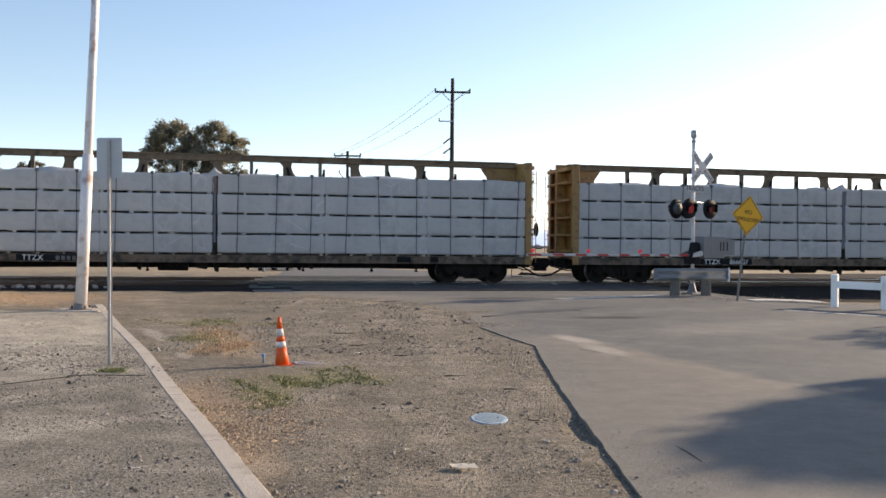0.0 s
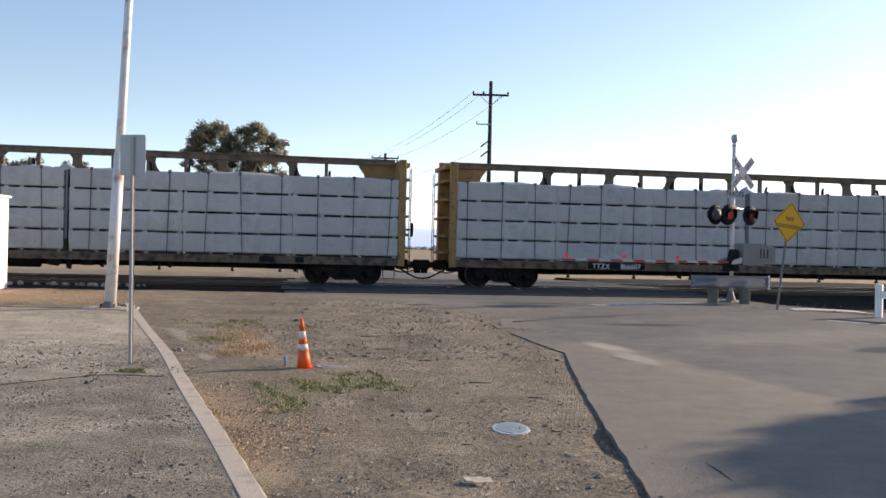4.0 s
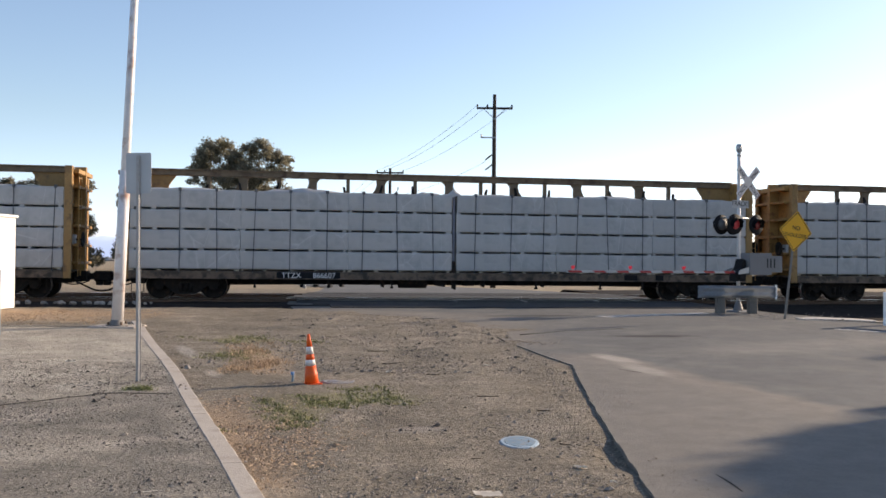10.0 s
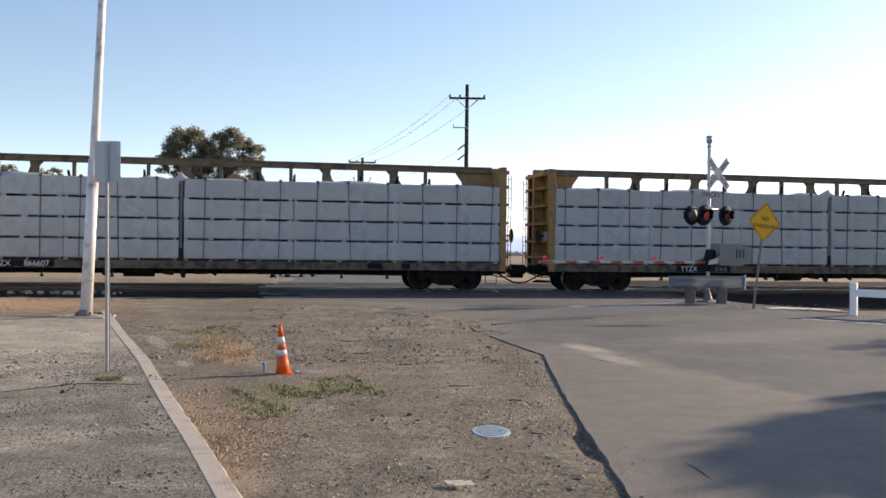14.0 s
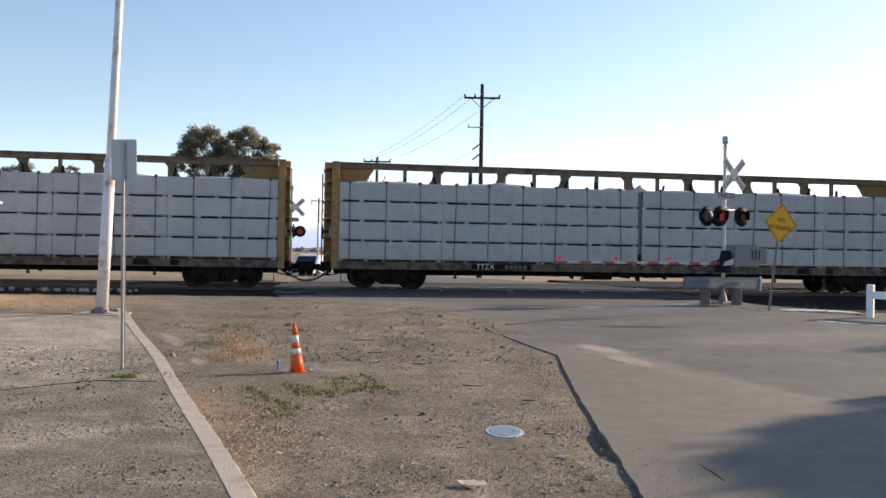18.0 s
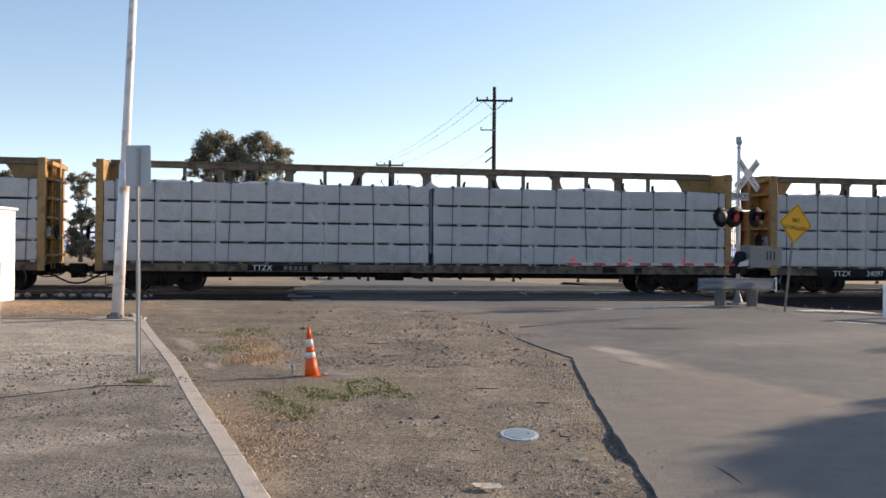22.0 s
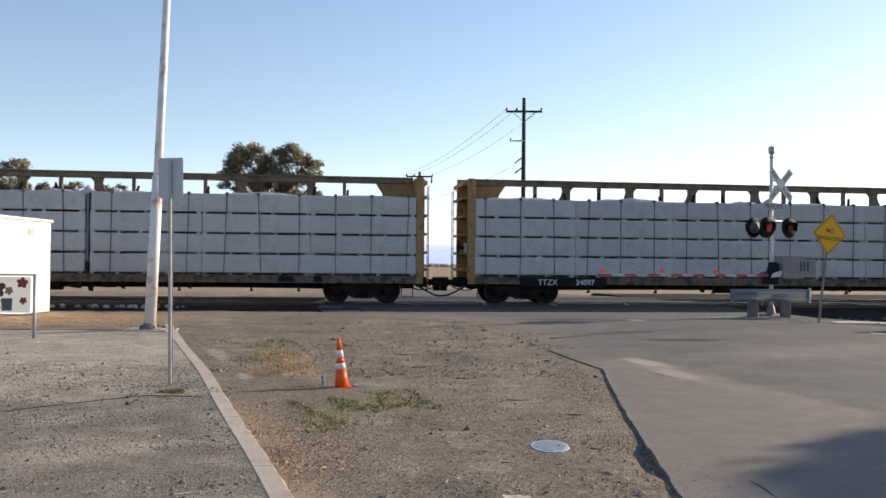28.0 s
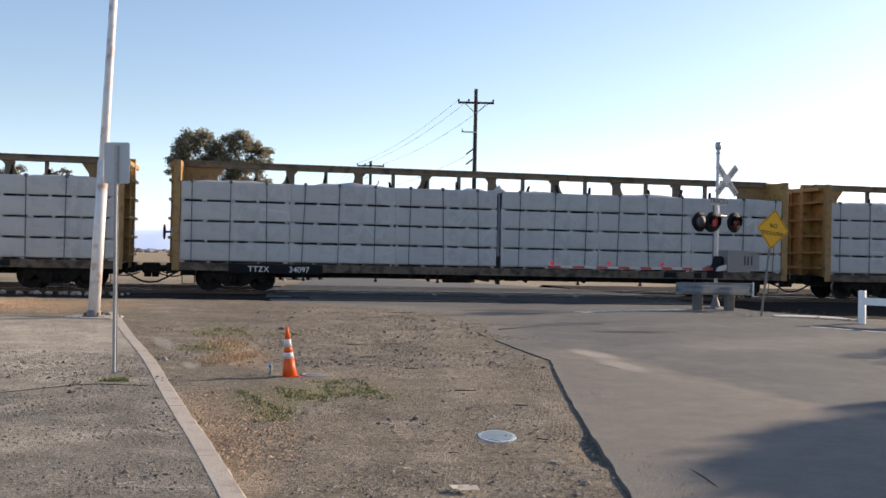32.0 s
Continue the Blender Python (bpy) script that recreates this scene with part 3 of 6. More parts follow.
def build_tracks():
    bm = B()
    # bed, outside the crossing; past it the dark bed stands for shaded road
    for s0, s1 in ((-120, 1.7), (14.6, 160)):
        prof = [(-5.3, 0.12), (-4.2, 0.29), (-2.3, 0.25), (6.9, 0.22), (8.3, -0.2)] if s0 < 0 else [(-8.6, -0.12), (-7.6, -0.02), (-4.0, 0.02), (-2.4, 0.22), (9.0, 0.30), (14.0, 0.29), (15.0, 0.1)]
        n = int((s1 - s0) / 1.5)
        rings = []
        for i in range(n + 1):
            s = s0 + (s1 - s0) * i / n
            rings.append([bm.verts.new(on_track(s, o + 0.12 * noise.noise(Vector((s, o, 0))), z + 0.04 * noise.noise(Vector((s * 2, o, 7))))) for o, z in prof])
        for a, b in zip(rings, rings[1:]):
            for i in range(len(prof) - 1):
                bm.faces.new((a[i], a[i + 1], b[i + 1], b[i])).smooth = True
    thing("track_bed", bm, BALLAST, None, "stone ballast bed under the rails, darkened for train shade", "ballast", kind="structure")
    for k, off in enumerate((-0.7175, 0.7175, 3.8, 5.235)):
        bm = B()
        prof = [(-0.07, -0.17), (-0.07, -0.155), (-0.012, -0.135), (-0.012, -0.045), (-0.037, -0.03), (-0.037, 0), (0.037, 0), (0.037, -0.03), (0.012, -0.045), (0.012, -0.135), (0.07, -0.155), (0.07, -0.17)]
        a = [bm.verts.new(on_track(-120, off + u, RAIL_TOP - (0.02 if k > 1 else 0) + v)) for u, v in prof]
        b = [bm.verts.new(on_track(160, off + u, RAIL_TOP - (0.02 if k > 1 else 0) + v)) for u, v in prof]
        for i in range(12):
            bm.faces.new((a[i], a[(i + 1) % 12], b[(i + 1) % 12], b[i])).material_index = 1 if i == 5 else 0
        me = finish("rail", bm, RAIL)
        me.materials.append(RAIL_HEAD)
        thing("rail", me, None, None, "rusty steel rail with a worn bright head", "rail", "rails of the tracks", "structure")
    tie = B()
    box(tie, -0.11, 0.11, -1.3, 1.3, -0.16, 0.0, 0.012)
    me = finish("tie", tie, TIMBER)
    ties = root("track_ties", pose(0, 0, 0), "creosoted timber ties under the rails", "ties")
    ties["kind"] = "structure"
    for off, z in ((0, 0.2), (4.52, 0.18)):
        for i in range(-70, 140):
            s = i * 0.5
            if 0.3 < s < 14.6 or abs(s) > 60 or (off and abs(s) > 40):
                continue
            p = on_track(s, off, z + 0.02)
            part("tie", me, None, ties, "", pose(p.x, p.y, p.z, 0, 0, TRACK_YAW + random.uniform(-1, 1)))

    # crossing surface in planks of rubber and old asphalt, darkened for the train's shade
    dark = paint("worn_shade_dark_crossing", (0.062, 0.061, 0.062), 0.85, tone=0.25, grain=30, stain=1.2, bump=0.4, dirt=(0.09, 0.085, 0.078), dirt_amount=0.3, spec=0.08)
    cross = root("crossing_surface", pose(0, 0, 0), "rubber and asphalt crossing panels, darkened for train shade", "crossing")
    cross["kind"] = "structure"
    for o0, o1 in ((-5.5, -3.9), (-3.89, -2.2), (-2.19, -0.80), (-0.63, 0.63), (0.80, 1.9), (1.91, 3.7), (3.9, 5.12), (5.33, 6.6)):
        for k in range(7):
            s0 = 0.1 + k * 2.05
            lag = max(0.17 * o0, -0.3 * (o0 + 1.0), 0.0) if k == 0 else 0.0
            bm = B()
            c = [on_track(s, o) for s, o in ((s0 + lag, o0), (s0 + 2.04, o0), (s0 + 2.04, o1), (s0 + lag, o1))]
            lift = 0.335 if o0 < -3 else 0.345
            lo = [bm.verts.new((p.x, p.y, 0.1)) for p in c]
            hi = [bm.verts.new((p.x, p.y, lift - (0.012 if o0 < -4 and i < 2 else 0))) for i, p in enumerate(c)]
            bm.faces.new(hi)
            for i in range(4):
                bm.faces.new((lo[i], lo[(i + 1) % 4], hi[(i + 1) % 4], hi[i]))
            part("crossing_panel", bm, dark, cross)


build_tracks()


# ---- freight train ----
HALF = 11.29      # outer face of the bulkheads from the middle of the car
PITCH = 24.17
DECK, TOP = 0.965, 4.49


def bundle_mesh(length, height, depth, seed):
    """A plastic-wrapped lumber pack: slack sheeting, slightly bowed, soft edges."""
    bm = B()
    rng = random.Random(seed)
    nx, nz, ny = 10, 5, 3
    box(bm, -length / 2, length / 2, -depth / 2, depth / 2, 0, height)
    bmesh.ops.bevel(bm, geom=list(bm.edges), offset=0.025, segments=2, affect="EDGES", profile=0.5)
    bmesh.ops.subdivide_edges(bm, edges=[e for e in bm.edges if e.calc_length() > length * 0.7], cuts=nx, use_grid_fill=True)
    bmesh.ops.subdivide_edges(bm, edges=[e for e in bm.edges if e.calc_length() > height * 0.7 and abs(e.verts[0].co.z - e.verts[1].co.z) > height * 0.7], cuts=nz, use_grid_fill=True)
    o = rng.uniform(0, 90)
    for v in bm.verts:
        k = noise.noise(Vector((v.co.x * 1.7 + o, v.co.z * 2.5, v.co.y)))
        j = noise.noise(Vector((v.co.x * 6 + o, v.co.z * 7, v.co.y * 2)))
        v.co.y += 0.014 * k + 0.006 * j
        v.co.z += (0.016 * k + 0.006 * j) * (v.co.z / height)
        v.co.x += 0.008 * j
    for f in bm.faces:
        f.smooth = True
    return finish("lumber_pack", bm, WRAP)


TIER = 0.688
BUNDLES = [bundle_mesh(3.66, 0.622, 1.12, 10 + i) for i in range(4)]


def wheelset_mesh():
    bm = B()
    tube(bm, (0, -1.0, 0), (0, 1.0, 0), 0.075, seg=10)
    for sgn in (-1, 1):
        lathe(bm, [(0.08, sgn * 0.83), (0.13, sgn * 0.84), (0.15, sgn * 0.79), (0.34, sgn * 0.755), (0.40, sgn * 0.80), (0.452, sgn * 0.80), (0.457, sgn * 0.70), (0.482, sgn * 0.69), (0.482, sgn * 0.665), (0.39, sgn * 0.665), (0.2, sgn * 0.70), (0.08, sgn * 0.72)], 28, "Y")
        for k in range(3):
            a = k * 2.094
            box(bm, 0.26 * math.cos(a) - 0.03, 0.26 * math.cos(a) + 0.03, sgn * 0.775 - 0.012, sgn * 0.775 + 0.012, 0.26 * math.sin(a) - 0.03, 0.26 * math.sin(a) + 0.03)
        tube(bm, (0, sgn * 0.98, 0), (0, sgn * 1.16, 0), 0.11, 0.10, seg=12)
    for f in bm.faces:
        if all(0.44 < math.hypot(v.co.x, v.co.z) < 0.49 for v in f.verts):
            f.material_index = 1
    me = finish("wheelset", bm, IRON)
    me.materials.append(STEEL)
    return me


def side_frame_mesh():
    bm = B()
    out = [(-1.12, 0.50), (-1.05, 0.64), (-0.72, 0.66), (-0.42, 0.80), (0.42, 0.80), (0.72, 0.66), (1.05, 0.64), (1.12, 0.50), (0.98, 0.36), (0.78, 0.40), (0.70, 0.46), (0.44, 0.24), (0.30, 0.16), (-0.30, 0.16), (-0.44, 0.24), (-0.70, 0.46), (-0.78, 0.40), (-0.98, 0.36)]
    prism(bm, out, -0.07, 0.07)
    for x in (-0.89, 0.89):
        lathe(bm, [(0.15, -0.13), (0.15, 0.09)], 14, "Y", (x, 0, 0.457))
    for x in (-0.16, 0, 0.16):
        tube(bm, (x, -0.09, 0.26), (x, -0.09, 0.54), 0.07, seg=10)
    return finish("side_frame", bm, IRON)


WHEELSET, SIDE_FRAME = wheelset_mesh(), side_frame_mesh()


def build_truck(car, x):
    bm = B()
    box(bm, -0.2, 0.2, -1.0, 1.0, 0.42, 0.72, 0.03)
    box(bm, -0.35, 0.35, -0.3, 0.3, 0.70, 0.80, 0.02)
    tr = part("truck", bm, IRON, car, "black cast steel truck", pose(x, 0, 0))
    part("side_frame", SIDE_FRAME, None, tr, "", pose(0, -1.0, 0))
    part("side_frame", SIDE_FRAME, None, tr, "", pose(0, 1.0, 0, 0, 0, 180))
    bm = B()
    for s in (-1, 1):
        tube(bm, (s * 0.42, -0.9, 0.35), (s * 0.42, 0.9, 0.35), 0.04, seg=8)
        box(bm, s * 0.42 - 0.05, s * 0.42 + 0.03, -0.85, -0.65, 0.26, 0.52)
        box(bm, s * 0.42 - 0.05, s * 0.42 + 0.03, 0.65, 0.85, 0.26, 0.52)
    part("brake_beam", bm, IRON, tr)
    for dx in (-0.89, 0.89):
        part("wheelset", WHEELSET, None, tr, "", pose(dx, 0, 0.457))


def build_bulkhead(car, side):
    """End bulkhead: two broad posts, plate, ribs on the outside."""
    x1 = side * HALF
    bm = B()
    xa, xb = sorted((x1 - side * 0.235, x1 - side * 0.19))
    box(bm, xa, xb, -1.36, 1.36, DECK, TOP - 0.08)
    bh = part("bulkhead", bm, YELLOW_END, car, "weathered yellow steel end bulkhead")
    for s in (-1, 1):
        bm = B()
        xa, xb = sorted((x1, x1 - side * 0.24))
        y0, y1 = sorted((s * 1.42, s * 1.36))
        box(bm, xa, xb, y0, y1, DECK - 0.28, TOP - 0.07, 0.008)
        xc, xd = sorted((x1, x1 - side * 0.05))
        y0, y1 = sorted((s * 1.36, s * 1.20))
        box(bm, xc, xd, y0, y1, DECK - 0.1, TOP - 0.07, 0.006)
        part("corner_post", bm, YELLOW, bh)
    for z in (1.15, 1.75, 2.4, 3.05, 3.7, 4.19):
        for ya, yb in ((-1.14, -0.1), (0.1, 1.14)):
            bm = B()
            xa, xb = sorted((x1 + side * 0.17, x1 - side * 0.19))
            box(bm, xa, xb, ya, yb, z, z + (0.14 if z > 4 else 0.09), 0.008)
            part("rib", bm, YELLOW_END, bh)
    bm = B()
    xa, xb = sorted((x1 + side * 0.19, x1 - side * 0.19))
    box(bm, xa, xb, -0.1, 0.1, DECK - 0.1, TOP, 0.01)
    part("centre_post", bm, YELLOW_END, bh)
    bm = B()
    for k in range(9):
        z = 1.3 + k * 0.34
        tube(bm, (x1 + side * 0.2, side * -1.28, z), (x1 + side * 0.2, side * -0.88, z), 0.013, seg=6)
    for y in (-1.28, -0.88):
        tube(bm, (x1 + side * 0.2, side * y, 0.75), (x1 + side * 0.2, side * y, 4.15), 0.016, seg=6)
    part("ladder", bm, YELLOW_END, bh)
    # web plate between the bulkhead and the first opening of the centre beam
    bm = B()
    xi = x1 - side * 0.24
    out = [(xi, TOP - 0.2), (xi, DECK), (xi - side * 0.9, DECK), (xi - side * 1.05, TOP - 0.9), (xi - side * 1.12, TOP - 0.55), (xi - side * 1.36, TOP - 0.2)]
    prism(bm, out, -0.05, 0.05)
    part("end_web", bm, YELLOW, bh)


def build_car():
    car = root("centerbeam_flatcar", pose(0, 0, 0), "weathered yellow centerbeam flatcar loaded with white-wrapped lumber", "freight car", "cars of the train")
    bm = B()
    box(bm, -HALF, HALF, -1.34, 1.34, DECK - 0.06, DECK - 0.005)
    part("deck", bm, YELLOW_SILL, car)
    for s in (-1, 1):
        bm = B()
        y0, y1 = sorted((s * 1.42, s * 1.345))
        box(bm, -HALF + 0.245, HALF - 0.245, y0, y1, DECK - 0.24, DECK + 0.0, 0.01)
        y0, y1 = sorted((s * 1.46, s * 1.30))
        box(bm, -HALF + 0.245, HALF - 0.245, y0, y1, DECK - 0.27, DECK - 0.23, 0.006)
        part("side_sill", bm, YELLOW_SILL, car, "grimy dark-streaked yellow side sill")
    bm = B()
    box(bm, -HALF + 0.2, HALF - 0.2, -0.33, 0.33, 0.5, DECK - 0.06, 0.02)
    for x in (-7.6, -3.8, 0, 3.8, 7.6):
        prism(bm, [(-1.3, DECK - 0.07), (1.3, DECK - 0.07), (1.3, DECK - 0.25), (0.33, 0.52), (-0.33, 0.52), (-1.3, DECK - 0.25)], x - 0.09, x + 0.09, "X")
    part("centre_sill", bm, IRON, car)
    bm = B()
    tube(bm, (-1.9, -0.8, 0.62), (-0.9, -0.8, 0.62), 0.22, seg=14)
    box(bm, 0.4, 0.85, -1.0, -0.6, 0.5, 0.85, 0.03)
    tube(bm, (1.3, -0.75, 0.66), (1.9, -0.75, 0.66), 0.15, seg=12)
    tube(bm, (-6, -0.7, 0.72), (6, -0.7, 0.72), 0.025, seg=6)
    part("brake_reservoir", bm, IRON, car, "black brake reservoir and piping under the deck")
    for x, w, low in ((-3.1, 0.16, 0.5), (-2.5, 0.1, 0.42), (-0.45, 0.3, 0.46), (0.05, 0.12, 0.36), (1.1, 0.1, 0.44), (2.5, 0.26, 0.5), (3.3, 0.09, 0.46)):
        bm = B()
        prism(bm, [(x - w, DECK - 0.2), (x + w, DECK - 0.2), (x + 0.6 * w, low), (x - 0.5 * w, low + 0.04)], -1.12, -1.0)
        part("brake_lever", bm, IRON, car)
    for x0, x1 in ((-8.6, -2.5), (8.6, 3.3)):
        bm = B()
        tube(bm, (x0, -1.05, 0.5), (x1, -1.05, 0.56), 0.02, seg=6)
        part("brake_rod", bm, IRON, car)
    for x in (-6.9, -4.4, -2.2, 3.0, 5.4, 7.0):
        bm = B()
        box(bm, x - 0.03, x + 0.03, -1.41, -1.35, DECK - 0.52, DECK - 0.24)
        box(bm, x - 0.05, x + 0.05, -1.42, -1.30, DECK - 0.56, DECK - 0.5)
        part("winch_bracket", bm, IRON, car)
    # centre beam
    bm = B()
    box(bm, -HALF + 0.25, HALF - 0.25, -0.16, 0.16, TOP - 0.20, TOP, 0.012)
    box(bm, -HALF + 0.25, HALF - 0.25, -0.24, 0.24, TOP - 0.02, TOP + 0.02)
    part("top_chord", bm, YELLOW_BEAM, car, "weathered yellow top chord of the centre beam")
    n = 16
    for i in range(1, n):
        x = -HALF + 1.5 + (2 * HALF - 3.0) * i / n
        bm = B()
        wide = i % 2 == 0
        w = 0.11 if wide else 0.06
        box(bm, x - w, x + w, -0.07, 0.07, DECK, TOP - 0.2)
        if wide:
            d = -1 if x < 0 else 1
            prism(bm, [(x + d * w, TOP - 0.2), (x + d * (w + 0.1), TOP - 0.2), (x + d * (w + 0.07), TOP - 0.36), (x + d * (w + 0.13), TOP - 0.55), (x + d * (w + 0.3), TOP - 0.78), (x + d * (w + 0.3), TOP - 1.2), (x + d * w, TOP - 1.2)], -0.06, 0.06)
            prism(bm, [(x - d * w, TOP - 0.2), (x - d * (w + 0.12), TOP - 0.2), (x - d * w, TOP - 0.34)], -0.06, 0.06)
        part("beam_post", bm, YELLOW_BEAM, car)
        if i % 4 != 0:
            bm = B()
            lean = 0.09 * math.sin(i * 2.3)
            hx, hb, ht = x - 0.1 * (1 if x < 0 else -1), TOP - 0.78, TOP - 0.44 - 0.06 * math.sin(i * 1.7)
            prism(bm, [(hx - 0.06, hb), (hx + 0.06, hb), (hx + lean + 0.045, ht), (hx + lean - 0.02, ht)], -0.22, -0.16)
            tube(bm, (hx, -0.19, hb), (hx, -0.08, hb), 0.03, seg=6)
            part("strap_hook", bm, IRON, car)
    for side in (-1, 1):
        build_bulkhead(car, side)
        build_truck(car, side * 9.2)
        bm = B()
        xa, xb = sorted((side * (HALF - 0.4), side * (PITCH / 2 - 0.2)))
        box(bm, xa, xb, -0.09, 0.09, 0.62, 0.84, 0.02)
        xa, xb = sorted((side * (PITCH / 2 - 0.3), side * (PITCH / 2 + 0.04)))
        box(bm, xa, xb, -0.20, 0.16, 0.56, 0.92, 0.05)
        box(bm, xa + 0.05, xb - 0.05, -0.05, 0.1, 0.42, 0.60, 0.02)
        part("coupler", bm, IRON, car, "dark knuckle coupler")
        bm = B()
        pts = [Vector((side * (HALF - 0.1), -0.45, 0.62)), Vector((side * (HALF + 0.25), -0.42, 0.42)), Vector((side * (HALF + 0.55), -0.36, 0.27)), Vector((side * (HALF + 0.82), -0.34, 0.24))]
        for a, b in zip(pts, pts[1:]):
            tube(bm, a, b, 0.032, seg=7)
        tube(bm, (side * (HALF + 0.1), -1.3, 0.66), (side * (HALF + 0.1), -0.3, 0.60), 0.016, seg=6)
        part("air_hose", bm, IRON, car)
        bm = B()
        pts = [Vector((side * (HALF + 0.12), -1.36, 0.7)), Vector((side * (HALF + 0.16), -1.2, 0.52)), Vector((side * (HALF + 0.2), -0.7, 0.56)), Vector((side * (HALF + 0.5), -0.28, 0.66))]
        for a, b in zip(pts, pts[1:]):
            tube(bm, a, b, 0.018, seg=6)
        part("uncoupling_lever", bm, IRON, car)
        bm = B()
        xa, xb = sorted((side * (HALF - 0.1), side * (HALF + 0.28)))
        box(bm, xa, xb, -0.34, 0.34, 0.56, 0.92, 0.03)
        part("striker", bm, IRON, car)
        bm = B()
        pts = [Vector((side * (HALF - 0.5 + 0.17 * i), -0.95, 0.60 - 0.13 * math.sin(math.pi * i / 6))) for i in range(7)]
        for a, b in zip(pts, pts[1:]):
            tube(bm, a, b, 0.022, seg=6)
        part("brake_pipe", bm, IRON, car)
        bm = B()
        xs = side * (HALF - 0.55)
        for dx in (-0.2, 0.2):
            tube(bm, (xs + dx, -1.40, DECK - 0.3), (xs + dx, -1.40, DECK - 0.72), 0.014, seg=6)
        tube(bm, (xs - 0.2, -1.40, DECK - 0.72), (xs + 0.2, -1.40, DECK - 0.72), 0.016, seg=6)
        part("sill_step", bm, IRON, car)
    # load: two sides, two halves of three columns, four tiers
    rng = random.Random(5)
    for s in (-1, 1):
        for h in (-1, 1):
            for c in range(3):
                x = h * (0.09 + 1.825 + c * 3.65)
                for t in range(4):
                    z = DECK + 0.01 + t * TIER + 0.055
                    y = s * (1.395 - 0.56 + rng.uniform(-0.006, 0.01))
                    ob = part("lumber_pack", rng.choice(BUNDLES), None, car, "", pose(x + rng.uniform(-0.015, 0.015), y, z, 0, 0, 180 if s > 0 else 0))
                    if c == 0 and t == 0 and s < 0 and h < 0:
                        ob["label"] = "white plastic-wrapped lumber pack"
            for t in range(4):
                bm = B()
                for c in range(3):
                    x0 = h * (0.09 + 1.825 + c * 3.65)
                    for dx in (-1.76, -0.95, -0.1, 0.65, 1.70):
                        dx += rng.uniform(-0.15, 0.15) if abs(dx) < 1.6 else 0
                        w = rng.uniform(0.03, 0.09)
                        box(bm, x0 + dx - w, x0 + dx + w, *sorted((s * 0.30, s * (1.385 + rng.uniform(-0.02, 0.004)))), DECK, DECK + 0.062 + (0.0 if t == 0 else 0.01))
                box(bm, *sorted((h * 0.1, h * 10.9)), *sorted((s * 0.30, s * 0.42)), DECK + 0.002, DECK + 0.062)
                me = finish("dunnage", bm, WRAP if t else WOOD)
                part("dunnage", me, None, car, "", pose(0, 0, t * TIER + (0 if t == 0 else 0.0)))
            for k in range(9):
                x = h * (0.74 + k * 1.245 + rng.uniform(-0.05, 0.05))
                bm = B()
                j, lean = s * 1.412, rng.gauss(0, 0.06)
                zt = DECK + 4 * TIER + 0.01
                y0, y1 = sorted((j, j + s * 0.012))
                prism(bm, [(x - 0.014, DECK - 0.05), (x + 0.014, DECK - 0.05), (x + lean + 0.014, zt), (x + lean - 0.014, zt)], y0, y1)
                box(bm, x + lean - 0.02, x + lean + 0.02, *sorted((s * 0.2, j)), zt, zt + 0.012)
                box(bm, x + lean - 0.05, x + lean + 0.05, *sorted((s * 1.28, s * 1.43)), zt - 0.06, zt + 0.045, 0.01)
                part("strap", bm, CABLE, car, "")
    # slack plastic on top of the packs
    for k, (x0, x1, hgt) in enumerate(((-10.6, -7.9, 0.10), (-6.6, -4.0, 0.16), (-1.4, -0.5, 0.12), (0.6, 2.2, 0.08), (4.4, 7.0, 0.12), (8.2, 10.4, 0.07))):
        bm = B()
        n = 14
        rows = []
        for i in range(n + 1):
            u = i / n
            hh = hgt * math.sin(math.pi * u) ** 0.7 * (0.75 + 0.5 * noise.noise(Vector((u * 5, k, 0)))) + 0.01
            rows.append([bm.verts.new((x0 + (x1 - x0) * u, y, DECK + 4 * TIER + z * hh - 0.01)) for y, z in ((-1.38, 0), (-1.28, 0.9), (-0.8, 1), (-0.35, 0.5))])
        for a, b in zip(rows, rows[1:]):
            for i in range(3):
                bm.faces.new((a[i], a[i + 1], b[i + 1], b[i])).smooth = True
        part("loose_wrap", bm, WRAP, car, "slack white plastic sheeting")
    # the gap in the middle of the load: stake, inner post, and sheeting folded up over its top
    bm = B()
    box(bm, -0.06, 0.06, -1.40, -1.30, DECK, DECK + 0.42)
    part("centre_stake", bm, IRON, car)
    bm = B()
    box(bm, -0.045, 0.02, -1.36, -1.28, DECK + 0.3, DECK + 4 * TIER + 0.02)
    part("gap_post", bm, GAP_PAINT, car, "dull grey-blue post in the gap of the load")
    bm = B()
    rows = []
    for i in range(9):
        u = i / 8
        x = -0.42 + 0.62 * u
        top = 0.03 + 0.2 * math.exp(-((u - 0.62) / 0.2) ** 2) + 0.05 * noise.noise(Vector((u * 6, 3, 1)))
        rows.append([bm.verts.new((x + dx, y, DECK + 4 * TIER + z)) for dx, y, z in ((0, -1.41, -0.1 * (1 - abs(2 * u - 1))), (0, -1.40, top * 0.4), (0.02, -1.33, top), (0.03, -1.0, top * 0.7), (0.03, -0.5, 0.0))])
    for a, b in zip(rows, rows[1:]):
        for i in range(4):
            bm.faces.new((a[i], a[i + 1], b[i + 1], b[i])).smooth = True
    part("folded_wrap", bm, WRAP, car, "white sheeting folded up at the gap")
    return car


def car_place(s):
    p = on_track(s)
    return pose(p.x, p.y, RAIL_TOP, 0, 0, TRACK_YAW)


